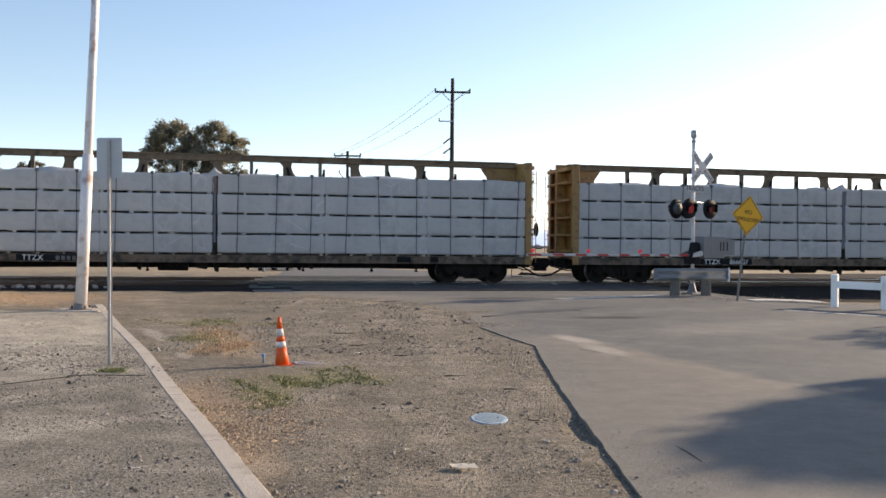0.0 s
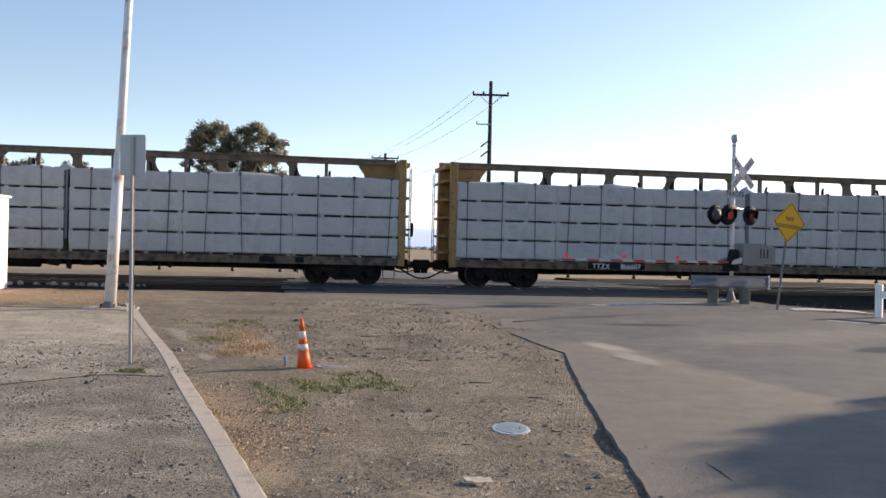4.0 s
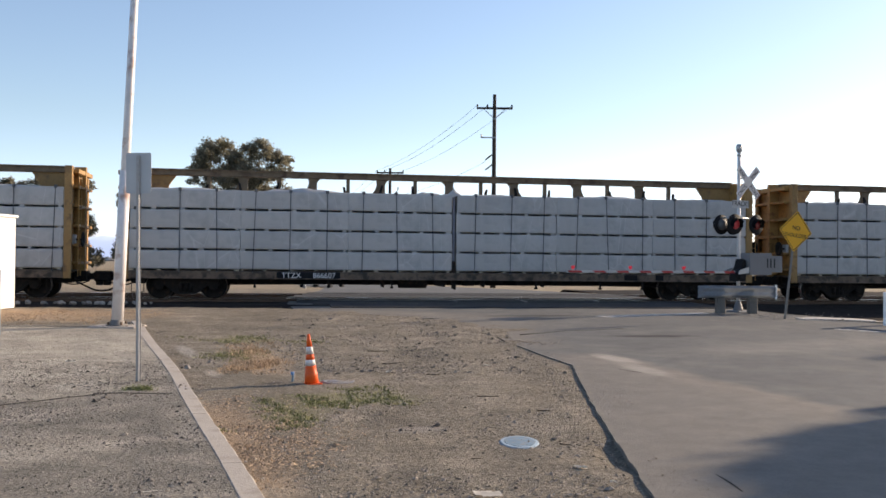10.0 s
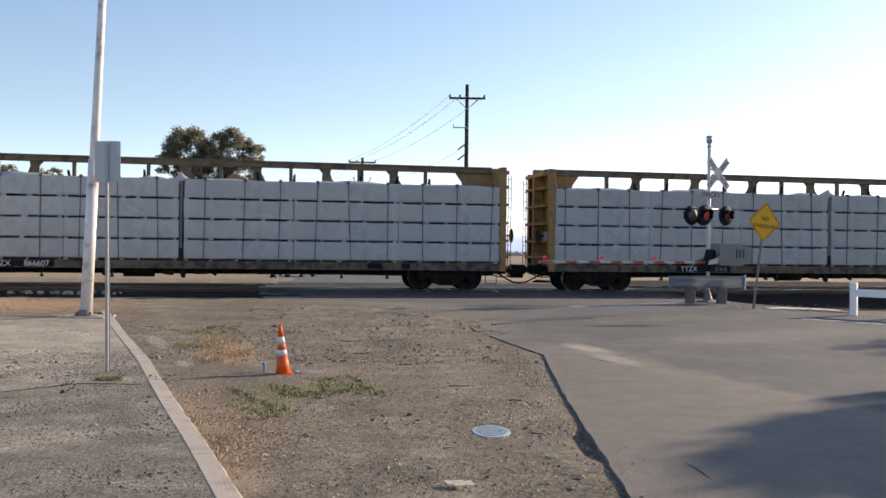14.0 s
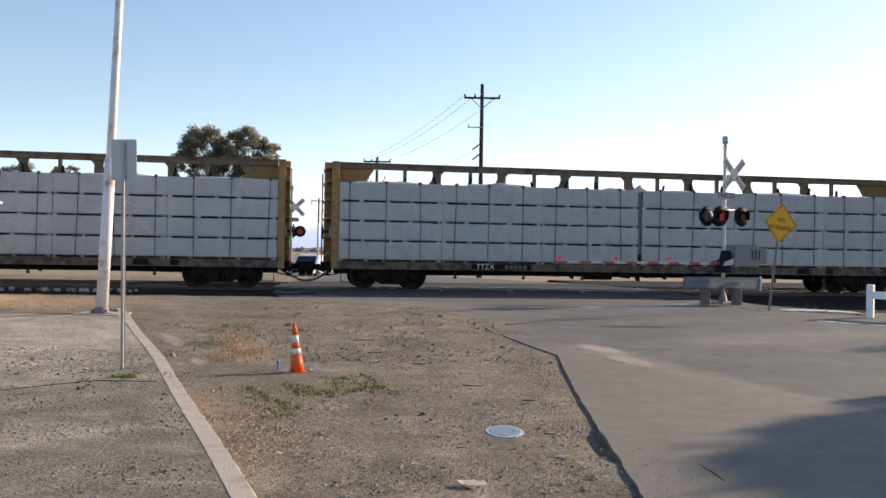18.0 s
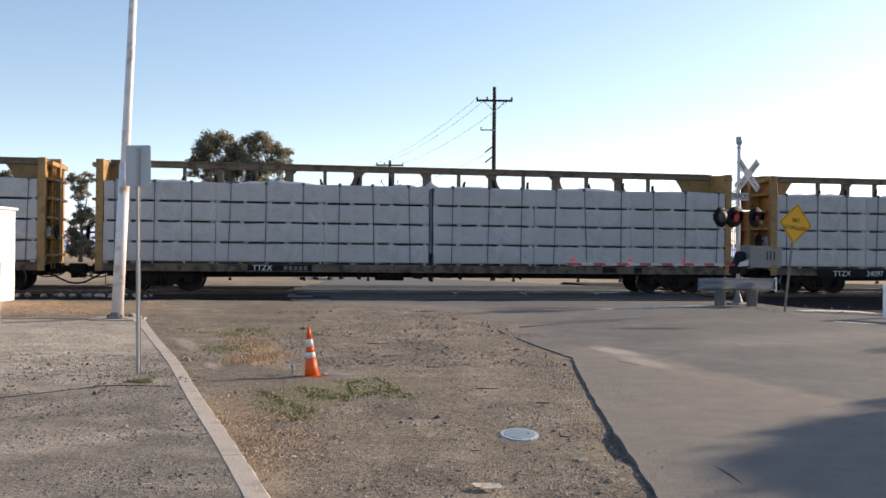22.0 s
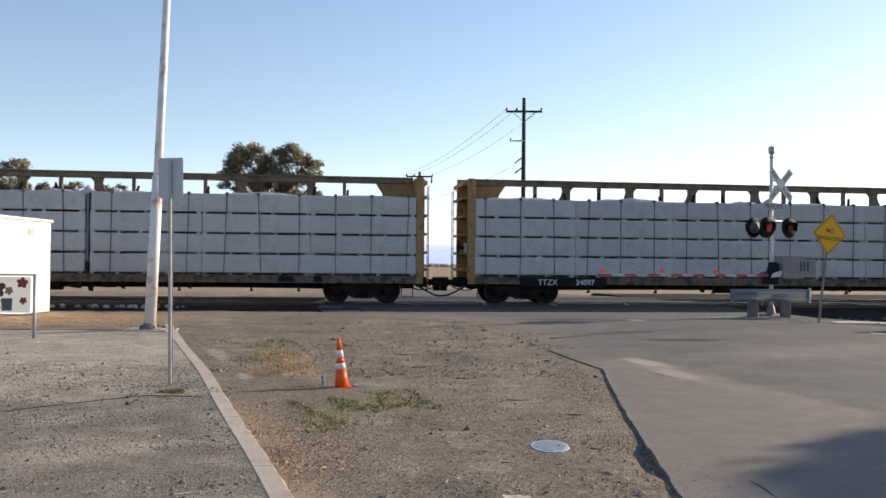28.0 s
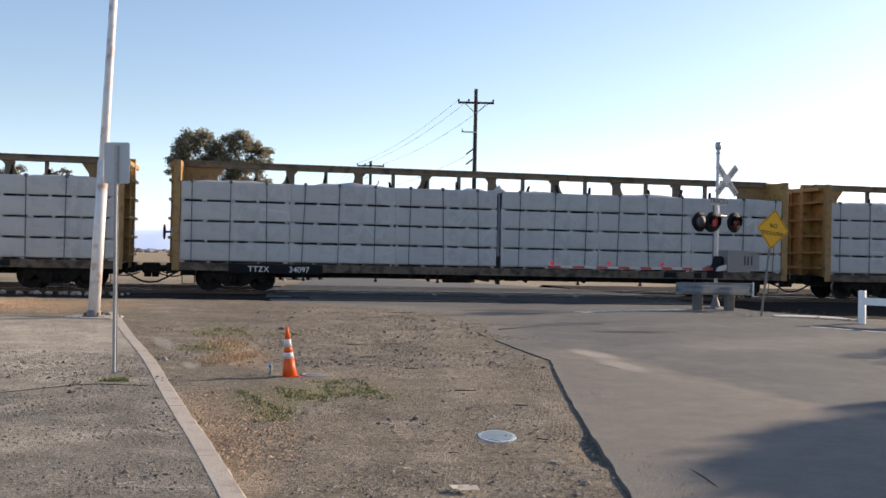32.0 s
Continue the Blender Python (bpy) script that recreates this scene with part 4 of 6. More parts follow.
# middle of the second car along the track, by the second
RUN = ((0, 23.18), (0.5, 22.48), (1, 21.75), (1.5, 21.03), (2, 20.31), (2.5, 19.63), (3.5, 18.11), (4.5, 16.42), (5, 15.55), (6, 13.79), (7, 11.9), (8, 9.95), (9, 7.97), (10, 5.94), (11, 3.87), (12, 1.78), (13, -0.32), (13.5, -1.38), (15.5, -5.57), (17.5, -9.71), (18, -10.78), (19, -12.9), (20, -14.92), (21, -16.96), (22, -19.05), (23, -21.15), (24, -23.32), (24.5, -24.39), (26.5, -28.54), (28, -31.67), (29, -33.8), (30, -35.92), (31, -38.02), (32, -40.04))


def run_at(t):
    """Smooth way of the train between the rows."""
    ts, ss = [r[0] for r in RUN], [r[1] for r in RUN]
    i = max(0, min(len(ts) - 2, int(np.searchsorted(ts, t, "right")) - 1))
    slope = [(ss[min(j + 1, len(ts) - 1)] - ss[max(j - 1, 0)]) / (ts[min(j + 1, len(ts) - 1)] - ts[max(j - 1, 0)]) for j in (i, i + 1)]
    d = ts[i + 1] - ts[i]
    u = (t - ts[i]) / d
    return (2 * u ** 3 - 3 * u ** 2 + 1) * ss[i] + (u ** 3 - 2 * u ** 2 + u) * d * slope[0] + (3 * u ** 2 - 2 * u ** 3) * ss[i + 1] + (u ** 3 - u ** 2) * d * slope[1]


CARS = [build_car()]
for k in range(1, 5):
    CARS.append(copy_thing(CARS[0], pose(0, 0, 0)))


def add_brake(car, side):
    """Hand brake wheel and its gear housing on one end of a car."""
    e = side * HALF
    bm = B()
    lathe(bm, [(0.02, 0), (0.05, side * 0.02), (0.23, side * 0.05), (0.26, side * 0.04), (0.26, side * 0.01), (0.23, 0), (0.05, side * -0.02)], 18, "X", (e + side * 0.27, -1.0, 1.98))
    tube(bm, (e + side * 0.27, -1.0, 1.98), (e - side * 0.2, -1.0, 1.98), 0.03, seg=8)
    part("brake_wheel", bm, IRON, car, "dark hand brake wheel")
    bm = B()
    box(bm, *sorted((e + side * 0.07, e - side * 0.2)), -1.14, -0.86, 1.78, 2.14, 0.02)
    part("brake_housing", bm, WEIGHT_GREY, car, "pale grey brake gear housing")


def letter_car(car, x, mark, number, dark=False):
    """Reporting mark and number on a black patch of the near sill."""
    z, size = (DECK - 0.28, 0.28) if dark else (DECK - 0.215, 0.26)
    bm = B()
    box(bm, x - 0.12 - (0.5 if dark else 0), x + 2.05 + (0.5 if dark else 0), -1.468 if dark else -1.428, -1.42, DECK - (0.33 if dark else 0.235), DECK - 0.01)
    part("number_patch", bm, BLACK, car)
    lettering("reporting_mark", mark, size, car, LETTER, pose(x + 0.38, -1.471 if dark else -1.431, z, 90, 0, 0))
    if number:
        lettering("car_number", number, size, car, LETTER, pose(x + (1.75 if dark else 1.5), -1.471 if dark else -1.431, z, 90, 0, 0))
    else:
        bm = B()
        for i in range(5):
            box(bm, x + 1.1 + i * 0.17, x + 1.22 + i * 0.17, -1.434, -1.429, z + 0.01, z + 0.15)
        part("car_number", bm, DULL_LETTER, car)
    for xx, w in ((6.3, 0.5), (7.5, 0.3)):
        bm = B()
        box(bm, xx, xx + w, -1.428, -1.42, DECK - 0.22, DECK - 0.02)
        for i in range(3):
            box(bm, xx + 0.03 + i * w / 3.2, xx + 0.09 + i * w / 3.2, -1.432, -1.427, DECK - 0.18, DECK - 0.06)
        part("data_plate", bm, BLACK, car)


for brake_car, brake_end in zip(CARS, (1, 1, -1, -1, 1)):
    add_brake(brake_car, brake_end)
letter_car(CARS[0], -6.2, "TTZX", "")
letter_car(CARS[1], -6.05, "TTZX", "866607")
letter_car(CARS[2], -6.2, "TTZX", "")
letter_car(CARS[3], -8.8, "TTZX", "34097", True)
letter_car(CARS[4], -6.2, "TTZX", "")


# ---- crossing signals ----
LENS_LIT = glow("lit_red_lens", (0.30, 0.03, 0.04), 0.14)
ARM_LIT = glow("lit_arm_light", (0.6, 0.03, 0.05), 0.28)
PLATE_GREY = paint("dull_blue_grey_plate", (0.17, 0.176, 0.186), 0.6, tone=0.12)
MAST_PAINT = paint("pale_mast_paint", (0.58, 0.58, 0.58), 0.45, tone=0.12)
LENS = paint("dark_red_lens", (0.16, 0.02, 0.02), 0.25, tone=0.1)
LAMP_BACK = paint("grey_lamp_back", (0.085, 0.088, 0.092), 0.65, metal=0.0, tone=0.15)


def lamp_unit(parent, x, y, z, face, lit):
    """A flashing-light unit: round background, hood, lens. face -1 looks to the front."""
    bm = B()
    lathe(bm, [(0.0, face * 0.02), (0.29, face * 0.02), (0.305, face * 0.005), (0.305, face * -0.015), (0.0, face * -0.02)], 28, "Y", (x, y, z))
    unit = part("light_unit", bm, BLACK, parent, "round black background disc with a red lens")
    bm = B()
    n = 16
    a, b = [], []
    for i in range(n + 1):
        w = math.radians(-25 + 230 * i / n)
        a.append(bm.verts.new((x + 0.19 * math.cos(w), y + face * 0.02, z + 0.19 * math.sin(w))))
        b.append(bm.verts.new((x + 0.19 * math.cos(w), y + face * (0.20 if 3 < i < 13 else 0.14), z - 0.03 + 0.19 * math.sin(w))))
    for i in range(n):
        bm.faces.new((a[i], a[i + 1], b[i + 1], b[i])).smooth = True
    bmesh.ops.solidify(bm, geom=bm.faces[:], thickness=0.006)
    part("hood", bm, BLACK, unit)
    bm = B()
    lathe(bm, [(0.152, face * 0.02), (0.15, face * 0.035), (0.10, face * 0.055), (0.0, face * 0.062)], 24, "Y", (x, y, z))
    part("lens", bm, LENS_LIT if lit else LENS, unit, "red lens")
    bm = B()
    lathe(bm, [(0.17, face * -0.02), (0.16, face * -0.10), (0.08, face * -0.16), (0.0, face * -0.165)], 18, "Y", (x, y, z))
    part("housing", bm, LAMP_BACK, unit)


def blade(sig, ang, text_a, text_b, y):
    bm = B()
    box(bm, -0.61, 0.61, -0.004, 0.004, -0.115, 0.115, 0.002)
    bl = part("crossbuck_blade", bm, BAND, sig, "white blade with black letters", pose(0.2, y - 0.1, 3.95, 0, ang, 0))
    for txt, x in ((text_a, -0.36), (text_b, 0.36)):
        if txt:
            lettering("legend", txt, 0.17, bl, SIGN_BLACK, pose(x, -0.007, -0.06, 90, 0, 0))


def build_signal(name, m, label, front, gate):
    sig = root(name, m, label, "crossing signal")
    bm = B()
    tube(bm, (0, 0, 0.1), (0, 0, 4.85), 0.055, seg=14)
    part("mast", bm, MAST_PAINT, sig, "galvanised steel mast")
    bm = B()
    box(bm, -0.25, 0.25, -0.25, 0.25, -0.06, 0.06, 0.03)
    lathe(bm, [(0.16, 0.05), (0.14, 0.1), (0.07, 0.34), (0.06, 0.36)], 14)
    part("base", bm, PLATE_GREY, sig)
    bm = B()
    lathe(bm, [(0.06, 4.75), (0.075, 4.78), (0.03, 4.84), (0.085, 4.90), (0.095, 4.96), (0.095, 5.08), (0.07, 5.11), (0.0, 5.12)], 16)
    part("bell", bm, GALV, sig, "small grey warning bell")
    blade(sig, 45, "RAIL", "ROAD", -0.085)
    blade(sig, -45, "CROS", "SING", -0.078)
    for z in (3.83, 4.07):
        bm = B()
        tube(bm, (0, -0.03, z), (0.2, -0.165, z), 0.022, seg=8)
        part("crossbuck_bracket", bm, GALV, sig)
    bm = B()
    box(bm, -0.36, 0.36, -0.066, -0.058, 3.17, 3.40, 0.002)
    tp = part("track_count_sign", bm, WEIGHT_GREY, sig, "white sign with black letters")
    lettering("legend", "TRACKS", 0.21, tp, SIGN_BLACK, pose(0.0, -0.069, 3.23, 90, 0, 0))
    bm = B()
    tube(bm, (-0.48, 0, 2.86), (0.48, 0, 2.86), 0.03, seg=10)
    tube(bm, (-0.45, -0.3, 2.86), (-0.45, 0.3, 2.86), 0.025, seg=8)
    tube(bm, (0.45, -0.3, 2.86), (0.45, 0.0, 2.86), 0.025, seg=8)
    box(bm, -0.09, 0.09, -0.09, 0.09, 2.78, 2.94, 0.02)
    part("crossarm", bm, GALV, sig)
    for f, lit in front:
        lamp_unit(sig, -0.45, f * 0.28, 2.66, f, lit == 0)
        lamp_unit(sig, 0.45 if f < 0 else 0.04, f * 0.28, 2.66, f, lit == 1)
    if gate:
        bm = B()
        prism(bm, [(-0.45, 0.95), (-0.06, 0.95), (-0.06, 1.58), (-0.17, 1.62), (-0.27, 1.32), (-0.45, 1.17)], -0.35, -0.06)
        box(bm, -0.36, -0.12, -0.40, -0.34, 1.02, 1.34, 0.02)
        part("gate_mechanism", bm, BLACK, sig, "black gate motor box")
        bm = B()
        for y in (-0.42, 0.14):
            prism(bm, [(-0.45, 1.16), (-0.40, 1.28), (0.1, 1.42), (0.2, 1.4), (0.2, 1.24), (0.1, 1.2)], y - 0.012, y + 0.012)
        part("support_arm", bm, GALV, sig, "galvanised gate support arms")
        for i in range(9):
            bm = B()
            x = 0.0 + i * 0.155
            box(bm, x, x + 0.152, -0.46, -0.1, 1.14 if i < 6 else 1.22, 1.8 if i < 6 else 1.72)
            part("counterweight", bm, PLATE_GREY, sig, "grey counterweight plate")
        for x in (0.72, 0.86, 1.02):
            bm = B()
            box(bm, x, x + 0.05, -0.468, -0.44, 1.36, 1.64)
            part("counterweight_bolt_slot", bm, SIGN_BLACK, sig, "dark slot in the counterweight")
        # lowered arm in striped lengths
        x, k = -0.45, 0
        w0 = 0.027
        while x > -6.6:
            bm = B()
            x2 = x - 0.41
            w = w0 * (1 + 0.35 * (x + 6.6) / 6.6)
            sk = 0.07
            prism(bm, [(x, 1.22 - w), (x2, 1.22 - w), (x2 - sk, 1.22 + w), (x - sk, 1.22 + w)], -0.30, -0.26)
            part("gate_arm_stripe", bm, RED if k % 2 == 0 else WEIGHT_GREY, sig, "red stripe" if k % 2 == 0 else "white stripe")
            x, k = x2, k + 1
        bm = B()
        box(bm, -6.7, -0.4, -0.256, -0.235, 1.18, 1.26)
        part("gate_arm", bm, GALV, sig)
        for x in (-6.5, -4.5, -2.5):
            bm = B()
            lathe(bm, [(0.032, -0.05), (0.038, -0.03), (0.038, 0.03), (0.032, 0.05)], 14, "Y", (x, -0.27, 1.345))
            box(bm, x - 0.02, x + 0.02, -0.29, -0.25, 1.28, 1.34)
            part("arm_light", bm, ARM_LIT, sig, "small red arm light")
    return sig


build_signal("crossing_signal", pose(8.87, 28.95, 0.28, 0, 0, 30), "railroad crossing signal with crossbuck, red lights and lowered gate", ((-1, 0), (1, 2)), True)
build_signal("crossing_signal", pose(-7.62, 51.0, -0.02, 0, 0, 8), "far crossing signal with crossbuck and red lights", ((-1, 1), (1, 2)), False)


def build_guardrail():
    g = root("guardrail", pose(8.55, 28.05, 0.29, 0, 0, 4), "galvanised steel guardrail in front of the signal mast", "guardrail")
    bm = B()
    prof = [(0.0, 0.36), (-0.03, 0.37), (-0.085, 0.42), (-0.085, 0.47), (-0.03, 0.52), (-0.03, 0.56), (-0.085, 0.61), (-0.085, 0.66), (-0.03, 0.71), (0.0, 0.72)]
    rows = []
    for i in range(13):
        x = -1.15 + 2.3 * i / 12
        bend = 0.35 * max(0, (-x - 0.7)) ** 1.5
        rows.append([bm.verts.new((x, y + bend, z + 0.1 - 0.04 * max(0, -x - 0.8))) for y, z in prof])
    for a, b in zip(rows, rows[1:]):
        for i in range(len(prof) - 1):
            bm.faces.new((a[i], a[i + 1], b[i + 1], b[i])).smooth = True
    bmesh.ops.solidify(bm, geom=bm.faces[:], thickness=0.006)
    part("beam", bm, GALV, g, "bent W-profile steel beam")
    for x in (-0.45, 0.52):
        bm = B()
        box(bm, x - 0.125, x + 0.125, 0.02, 0.24, -0.15, 0.76, 0.015)
        part("post", bm, TIMBER_GREY, g, "weathered timber post")
    bm = B()
    box(bm, 1.15, 1.18, -0.10, 0.0, 0.43, 0.85)
    part("end_plate", bm, WHITE, g, "white end plate")


TIMBER_GREY = paint("weathered_grey_timber", (0.14, 0.13, 0.118), 0.9, tone=0.25, grain=14)
build_guardrail()


SIGN_POST = paint("dull_brown_grey_steel", (0.20, 0.185, 0.17), 0.7, metal=0.2, tone=0.2)


def build_diamond_sign():
    m = pose(9.24, 26.0, 0.25, 0, 6.0, 0)
    s = root("warning_sign", m, "yellow diamond NO SHOULDER warning sign on a leaning post", "road sign")
    bm = B()
    box(bm, -0.028, 0.028, -0.02, 0.02, -0.2, 2.6, 0.004)
    part("post", bm, SIGN_POST, s, "dull brown-grey steel post")
    bm = B()
    h = 0.40
    out = []
    for cx, cz in ((h, h), (-h, h), (-h, -h), (h, -h)):
        for k in range(4):
            a = math.atan2(cz, cx) - math.pi / 4 + math.pi / 2 * k / 3
            out.append((math.copysign(h - 0.04, cx) + 0.04 * math.cos(a), math.copysign(h - 0.04, cz) + 0.04 * math.sin(a)))
    prism(bm, out, -0.004, 0.004)
    panel = part("sign_panel", bm, SIGN_YELLOW, s, "yellow diamond panel", pose(0.02, -0.03, 2.42, 0, 0, 22) @ pose(0, 0, 0, 0, 45, 0))
    bm = B()
    b = h - 0.025
    for x0, x1, z0, z1 in ((-b, b, b - 0.016, b), (-b, b, -b, -b + 0.016), (-b, -b + 0.016, -b + 0.016, b - 0.016), (b - 0.016, b, -b + 0.016, b - 0.016)):
        box(bm, x0, x1, -0.007, -0.004, z0, z1)
    part("border", bm, SIGN_BLACK, panel)
    back_turn = pose(0, 0, 0, 0, -45, 0)
    lettering("legend", "NO", 0.165, panel, SIGN_BLACK, back_turn @ pose(0, -0.007, 0.04, 90, 0, 0))
    lettering("legend", "SHOULDER", 0.15, panel, SIGN_BLACK, back_turn @ pose(0, -0.007, -0.16, 90, 0, 0))


build_diamond_sign()


def build_fence():
    f = root("white_fence", pose(11.25, 24.3, 0, 0, 0, -37.5), "low white-painted timber fence at the roadside", "fence")
    for i in range(5):
        x = i * 1.22
        gx, gy = 11.25 + x * 0.793, 24.3 - x * 0.609
        z = hz(gx, gy)
        bm = B()
        box(bm, x - 0.085, x + 0.085, -0.085, 0.085, z - 0.2, z + 0.86, 0.015)
        part("post", bm, WHITE, f)
        if i < 4:
            bm = B()
            z2 = hz(gx + 0.96, gy - 0.74)
            prism(bm, [(x + 0.05, z + 0.5), (x + 1.19, z2 + 0.5), (x + 1.19, z2 + 0.69), (x + 0.05, z + 0.69)], -0.13, -0.09)
            part("rail", bm, WHITE, f)


build_fence()


# ---- left side: pole, parking sign, cone ----
POLE_PAINT = paint("chalky_white_pole_paint", (0.70, 0.66, 0.64), 0.5, tone=0.12, grain=7, stain=1.3, dirt=(0.40, 0.24, 0.18), dirt_amount=0.3)


def build_lamp_pole():
    p = root("steel_pole", pose(-7.23, 20.85, 0.2), "tall leaning white-painted steel pole on a concrete pad", "pole")
    bm = B()
    top = Vector((0.36, 0, 9.3))
    tube(bm, (0, 0, 0.05), top, 0.108, 0.075, seg=24)
    part("shaft", bm, POLE_PAINT, p, "chalky white tapered steel shaft")
    bm = B()
    tube(bm, (0.003, 0, 0.06), (0.135, 0, 3.45), 0.128, 0.118, seg=24)
    part("sleeve", bm, POLE_PAINT, p, "wider rust-stained lower sleeve")
    bm = B()
    lathe(bm, [(0.24, 0.05), (0.24, 0.075), (0.16, 0.085), (0.15, 0.16), (0.125, 0.19)], 20)
    part("base_flange", bm, SIGN_POST, p, "dull grimy base flange")
    for k in range(4):
        bm = B()
        a = math.pi / 4 + k * math.pi / 2
        tube(bm, (0.2 * math.cos(a), 0.2 * math.sin(a), 0.05), (0.2 * math.cos(a), 0.2 * math.sin(a), 0.14), 0.025, seg=6)
        part("bolt", bm, RAIL, p)
    bm = B()
    box(bm, -0.52, 0.52, -0.45, 0.45, -0.2, 0.05, 0.02)
    part("footing", bm, KERB_CONCRETE, p, "flat concrete pad")


build_lamp_pole()
DULL_POST = paint("dull_weathered_post", (0.36, 0.35, 0.34), 0.6, metal=0.2, tone=0.15)
SIGN_BACK = paint("bare_aluminium_sign_back", (0.42, 0.43, 0.44), 0.55, metal=0.5, tone=0.07, grain=5)


def build_parking_sign():
    p = root("parking_sign", pose(-4.21, 13.0, 0.03, 0, -0.75, -4), "bare aluminium back of a small road sign on a steel post", "road sign")
    bm = B()
    prism(bm, [(-0.033, 0.012), (-0.018, 0.012), (-0.012, -0.012), (0.012, -0.012), (0.018, 0.012), (0.033, 0.012), (0.033, 0.008), (0.021, 0.008), (0.015, -0.016), (-0.015, -0.016), (-0.021, 0.008), (-0.033, 0.008)], -0.3, 3.12, "Z")
    part("post", bm, DULL_POST, p, "grey U-channel steel post")
    bm = B()
    w, z0, z1, r = 0.178, 2.60, 3.16, 0.03
    out = []
    for cx, cz, a0 in ((w - r, z1 - r, 0), (-w + r, z1 - r, 90), (-w + r, z0 + r, 180), (w - r, z0 + r, 270)):
        for k in range(5):
            a = math.radians(a0 + 90 * k / 4)
            out.append((cx + r * math.cos(a), cz + r * math.sin(a)))
    prism(bm, out, 0.014, 0.018)
    panel = part("sign_panel", bm, SIGN_BACK, p, "bare aluminium sign back with rounded corners")
    for z in (2.72, 3.04):
        bm = B()
        tube(bm, (0, -0.022, z), (0, 0.012, z), 0.008, seg=6)
        part("bolt", bm, GALV, panel)


build_parking_sign()


def build_cone():
    c = root("traffic_cone", pose(-1.87, 13.28, 0.015, 0, -4.5, 20), "orange traffic cone with two white reflective bands", "traffic cone")
    top = 0.695
    def ring(lo, hi, grow=0.0):
        bm = B()
        lathe(bm, [(0.102 - 0.082 * k / top + grow, k) for k in (lo * top, hi * top)], 24)
        return bm
    for name, lo, hi, mat, label in (("lower_body", 0.0, 0.37, ORANGE, ""), ("lower_band", 0.37, 0.49, BAND, "white reflective band"), ("middle_body", 0.49, 0.60, ORANGE, ""), ("upper_band", 0.60, 0.75, BAND, "white reflective band"), ("tip", 0.75, 1.0, ORANGE, "")):
        part(name, ring(lo, hi, 0.002 if mat is BAND else 0), mat, c, label)
    bm = B()
    box(bm, -0.13, 0.13, -0.13, 0.13, -0.02, 0.012, 0.015)
    part("base", bm, ORANGE, c)


build_cone()


# ---- covers and marks in the dirt ----
DUSTY_BLUE = paint("dusty_blue_paint", (0.205, 0.22, 0.24), 0.9, tone=0.25, grain=40, stain=8, dirt=(0.24, 0.215, 0.185), dirt_amount=0.5)


def build_covers():
    c = root("meter_cover", pose(0.725, 9.28, -0.03), "oval meter cover in a blue-painted ring", "meter cover")
    bm = B()
    prism(bm, [(0.15 * math.cos(a), 0.25 * math.sin(a)) for a in np.linspace(0, 2 * math.pi, 33)[:-1]], -0.1, 0.031, "Z")
    part("lid", bm, BLUE_MARK, c, "flat lid sprayed pale blue")
    bm = B()
    n = 36
    ring = []
    for i in range(n):
        a = 2 * math.pi * i / n
        k = 1 + 0.04 * noise.noise(Vector((math.cos(a) * 2, math.sin(a) * 2, 0)))
        ring.append([bm.verts.new((r * k * math.cos(a) * 0.6, r * k * math.sin(a), z)) for r, z in ((0.255, -0.05), (0.255, 0.03), (0.305, 0.028), (0.325, 0.012))])
    for i in range(n):
        for j in range(3):
            bm.faces.new((ring[i][j], ring[(i + 1) % n][j], ring[(i + 1) % n][j + 1], ring[i][j + 1]))
    part("frame", bm, paint("pale_blue_rim", (0.29, 0.38, 0.45), 0.85, tone=0.2, grain=50, stain=8), c)
    c = root("valve_cover", pose(-1.52, 13.5, 0.012), "small round valve cover sprayed blue", "valve cover")
    bm = B()
    lathe(bm, [(0.16, -0.05), (0.16, 0.014), (0.15, 0.02), (0.0, 0.02)], 24)
    part("lid", bm, DUSTY_BLUE, c)
    bm = B()
    lathe(bm, [(0.26, -0.05), (0.24, 0.014), (0.17, 0.018), (0.17, -0.05)], 24)
    part("frame", bm, DUSTY_BLUE, c)
    s = root("marker_stub", pose(-2.16, 13.4, 0.02), "short blue plastic marker stub in the dirt", "marker")
    bm = B()
    tube(bm, (0, 0, -0.05), (0.01, 0, 0.12), 0.018, seg=10)
    part("pipe", bm, BLUE_MARK, s)
    bm = B()
    lathe(bm, [(0.024, 0.10), (0.026, 0.14), (0.0, 0.145)], 10)
    part("cap", bm, paint("faded_blue_plastic", (0.12, 0.28, 0.55), 0.5), s)


build_covers()


# ---- white hut and banner ----
def build_hut():
    h = root("equipment_hut", pose(0, 0, 0), "white metal trackside equipment hut", "hut")
    x1, x0, y0, y1, z0, z1 = -12.25, -15.2, 23.3, 26.9, 0.30, 2.84
    for n, b in (("wall", (x1 - 0.06, x1, y0, y1, z0, z1)), ("wall", (x0, x0 + 0.06, y0, y1, z0, z1)), ("wall", (x0 + 0.06, x1 - 0.06, y0, y0 + 0.06, z0, z1)), ("wall", (x0 + 0.06, x1 - 0.06, y1 - 0.06, y1, z0, z1))):
        bm = B()
        box(bm, *b)
        part(n, bm, WHITE, h)
    bm = B()
    box(bm, x0 - 0.06, x1 + 0.06, y0 - 0.06, y1 + 0.06, z1, z1 + 0.07, 0.01)
    part("roof", bm, WHITE, h)
    bm = B()
    box(bm, x0 + 0.1, x1 - 0.1, y0 + 0.1, y1 - 0.1, 0.0, z0, 0.01)
    part("plinth", bm, CONCRETE, h)
    bm = B()
    box(bm, x1, x1 + 0.02, 25.5, 25.8, 2.45, 2.62)
    part("vent", bm, GALV, h)


build_hut()


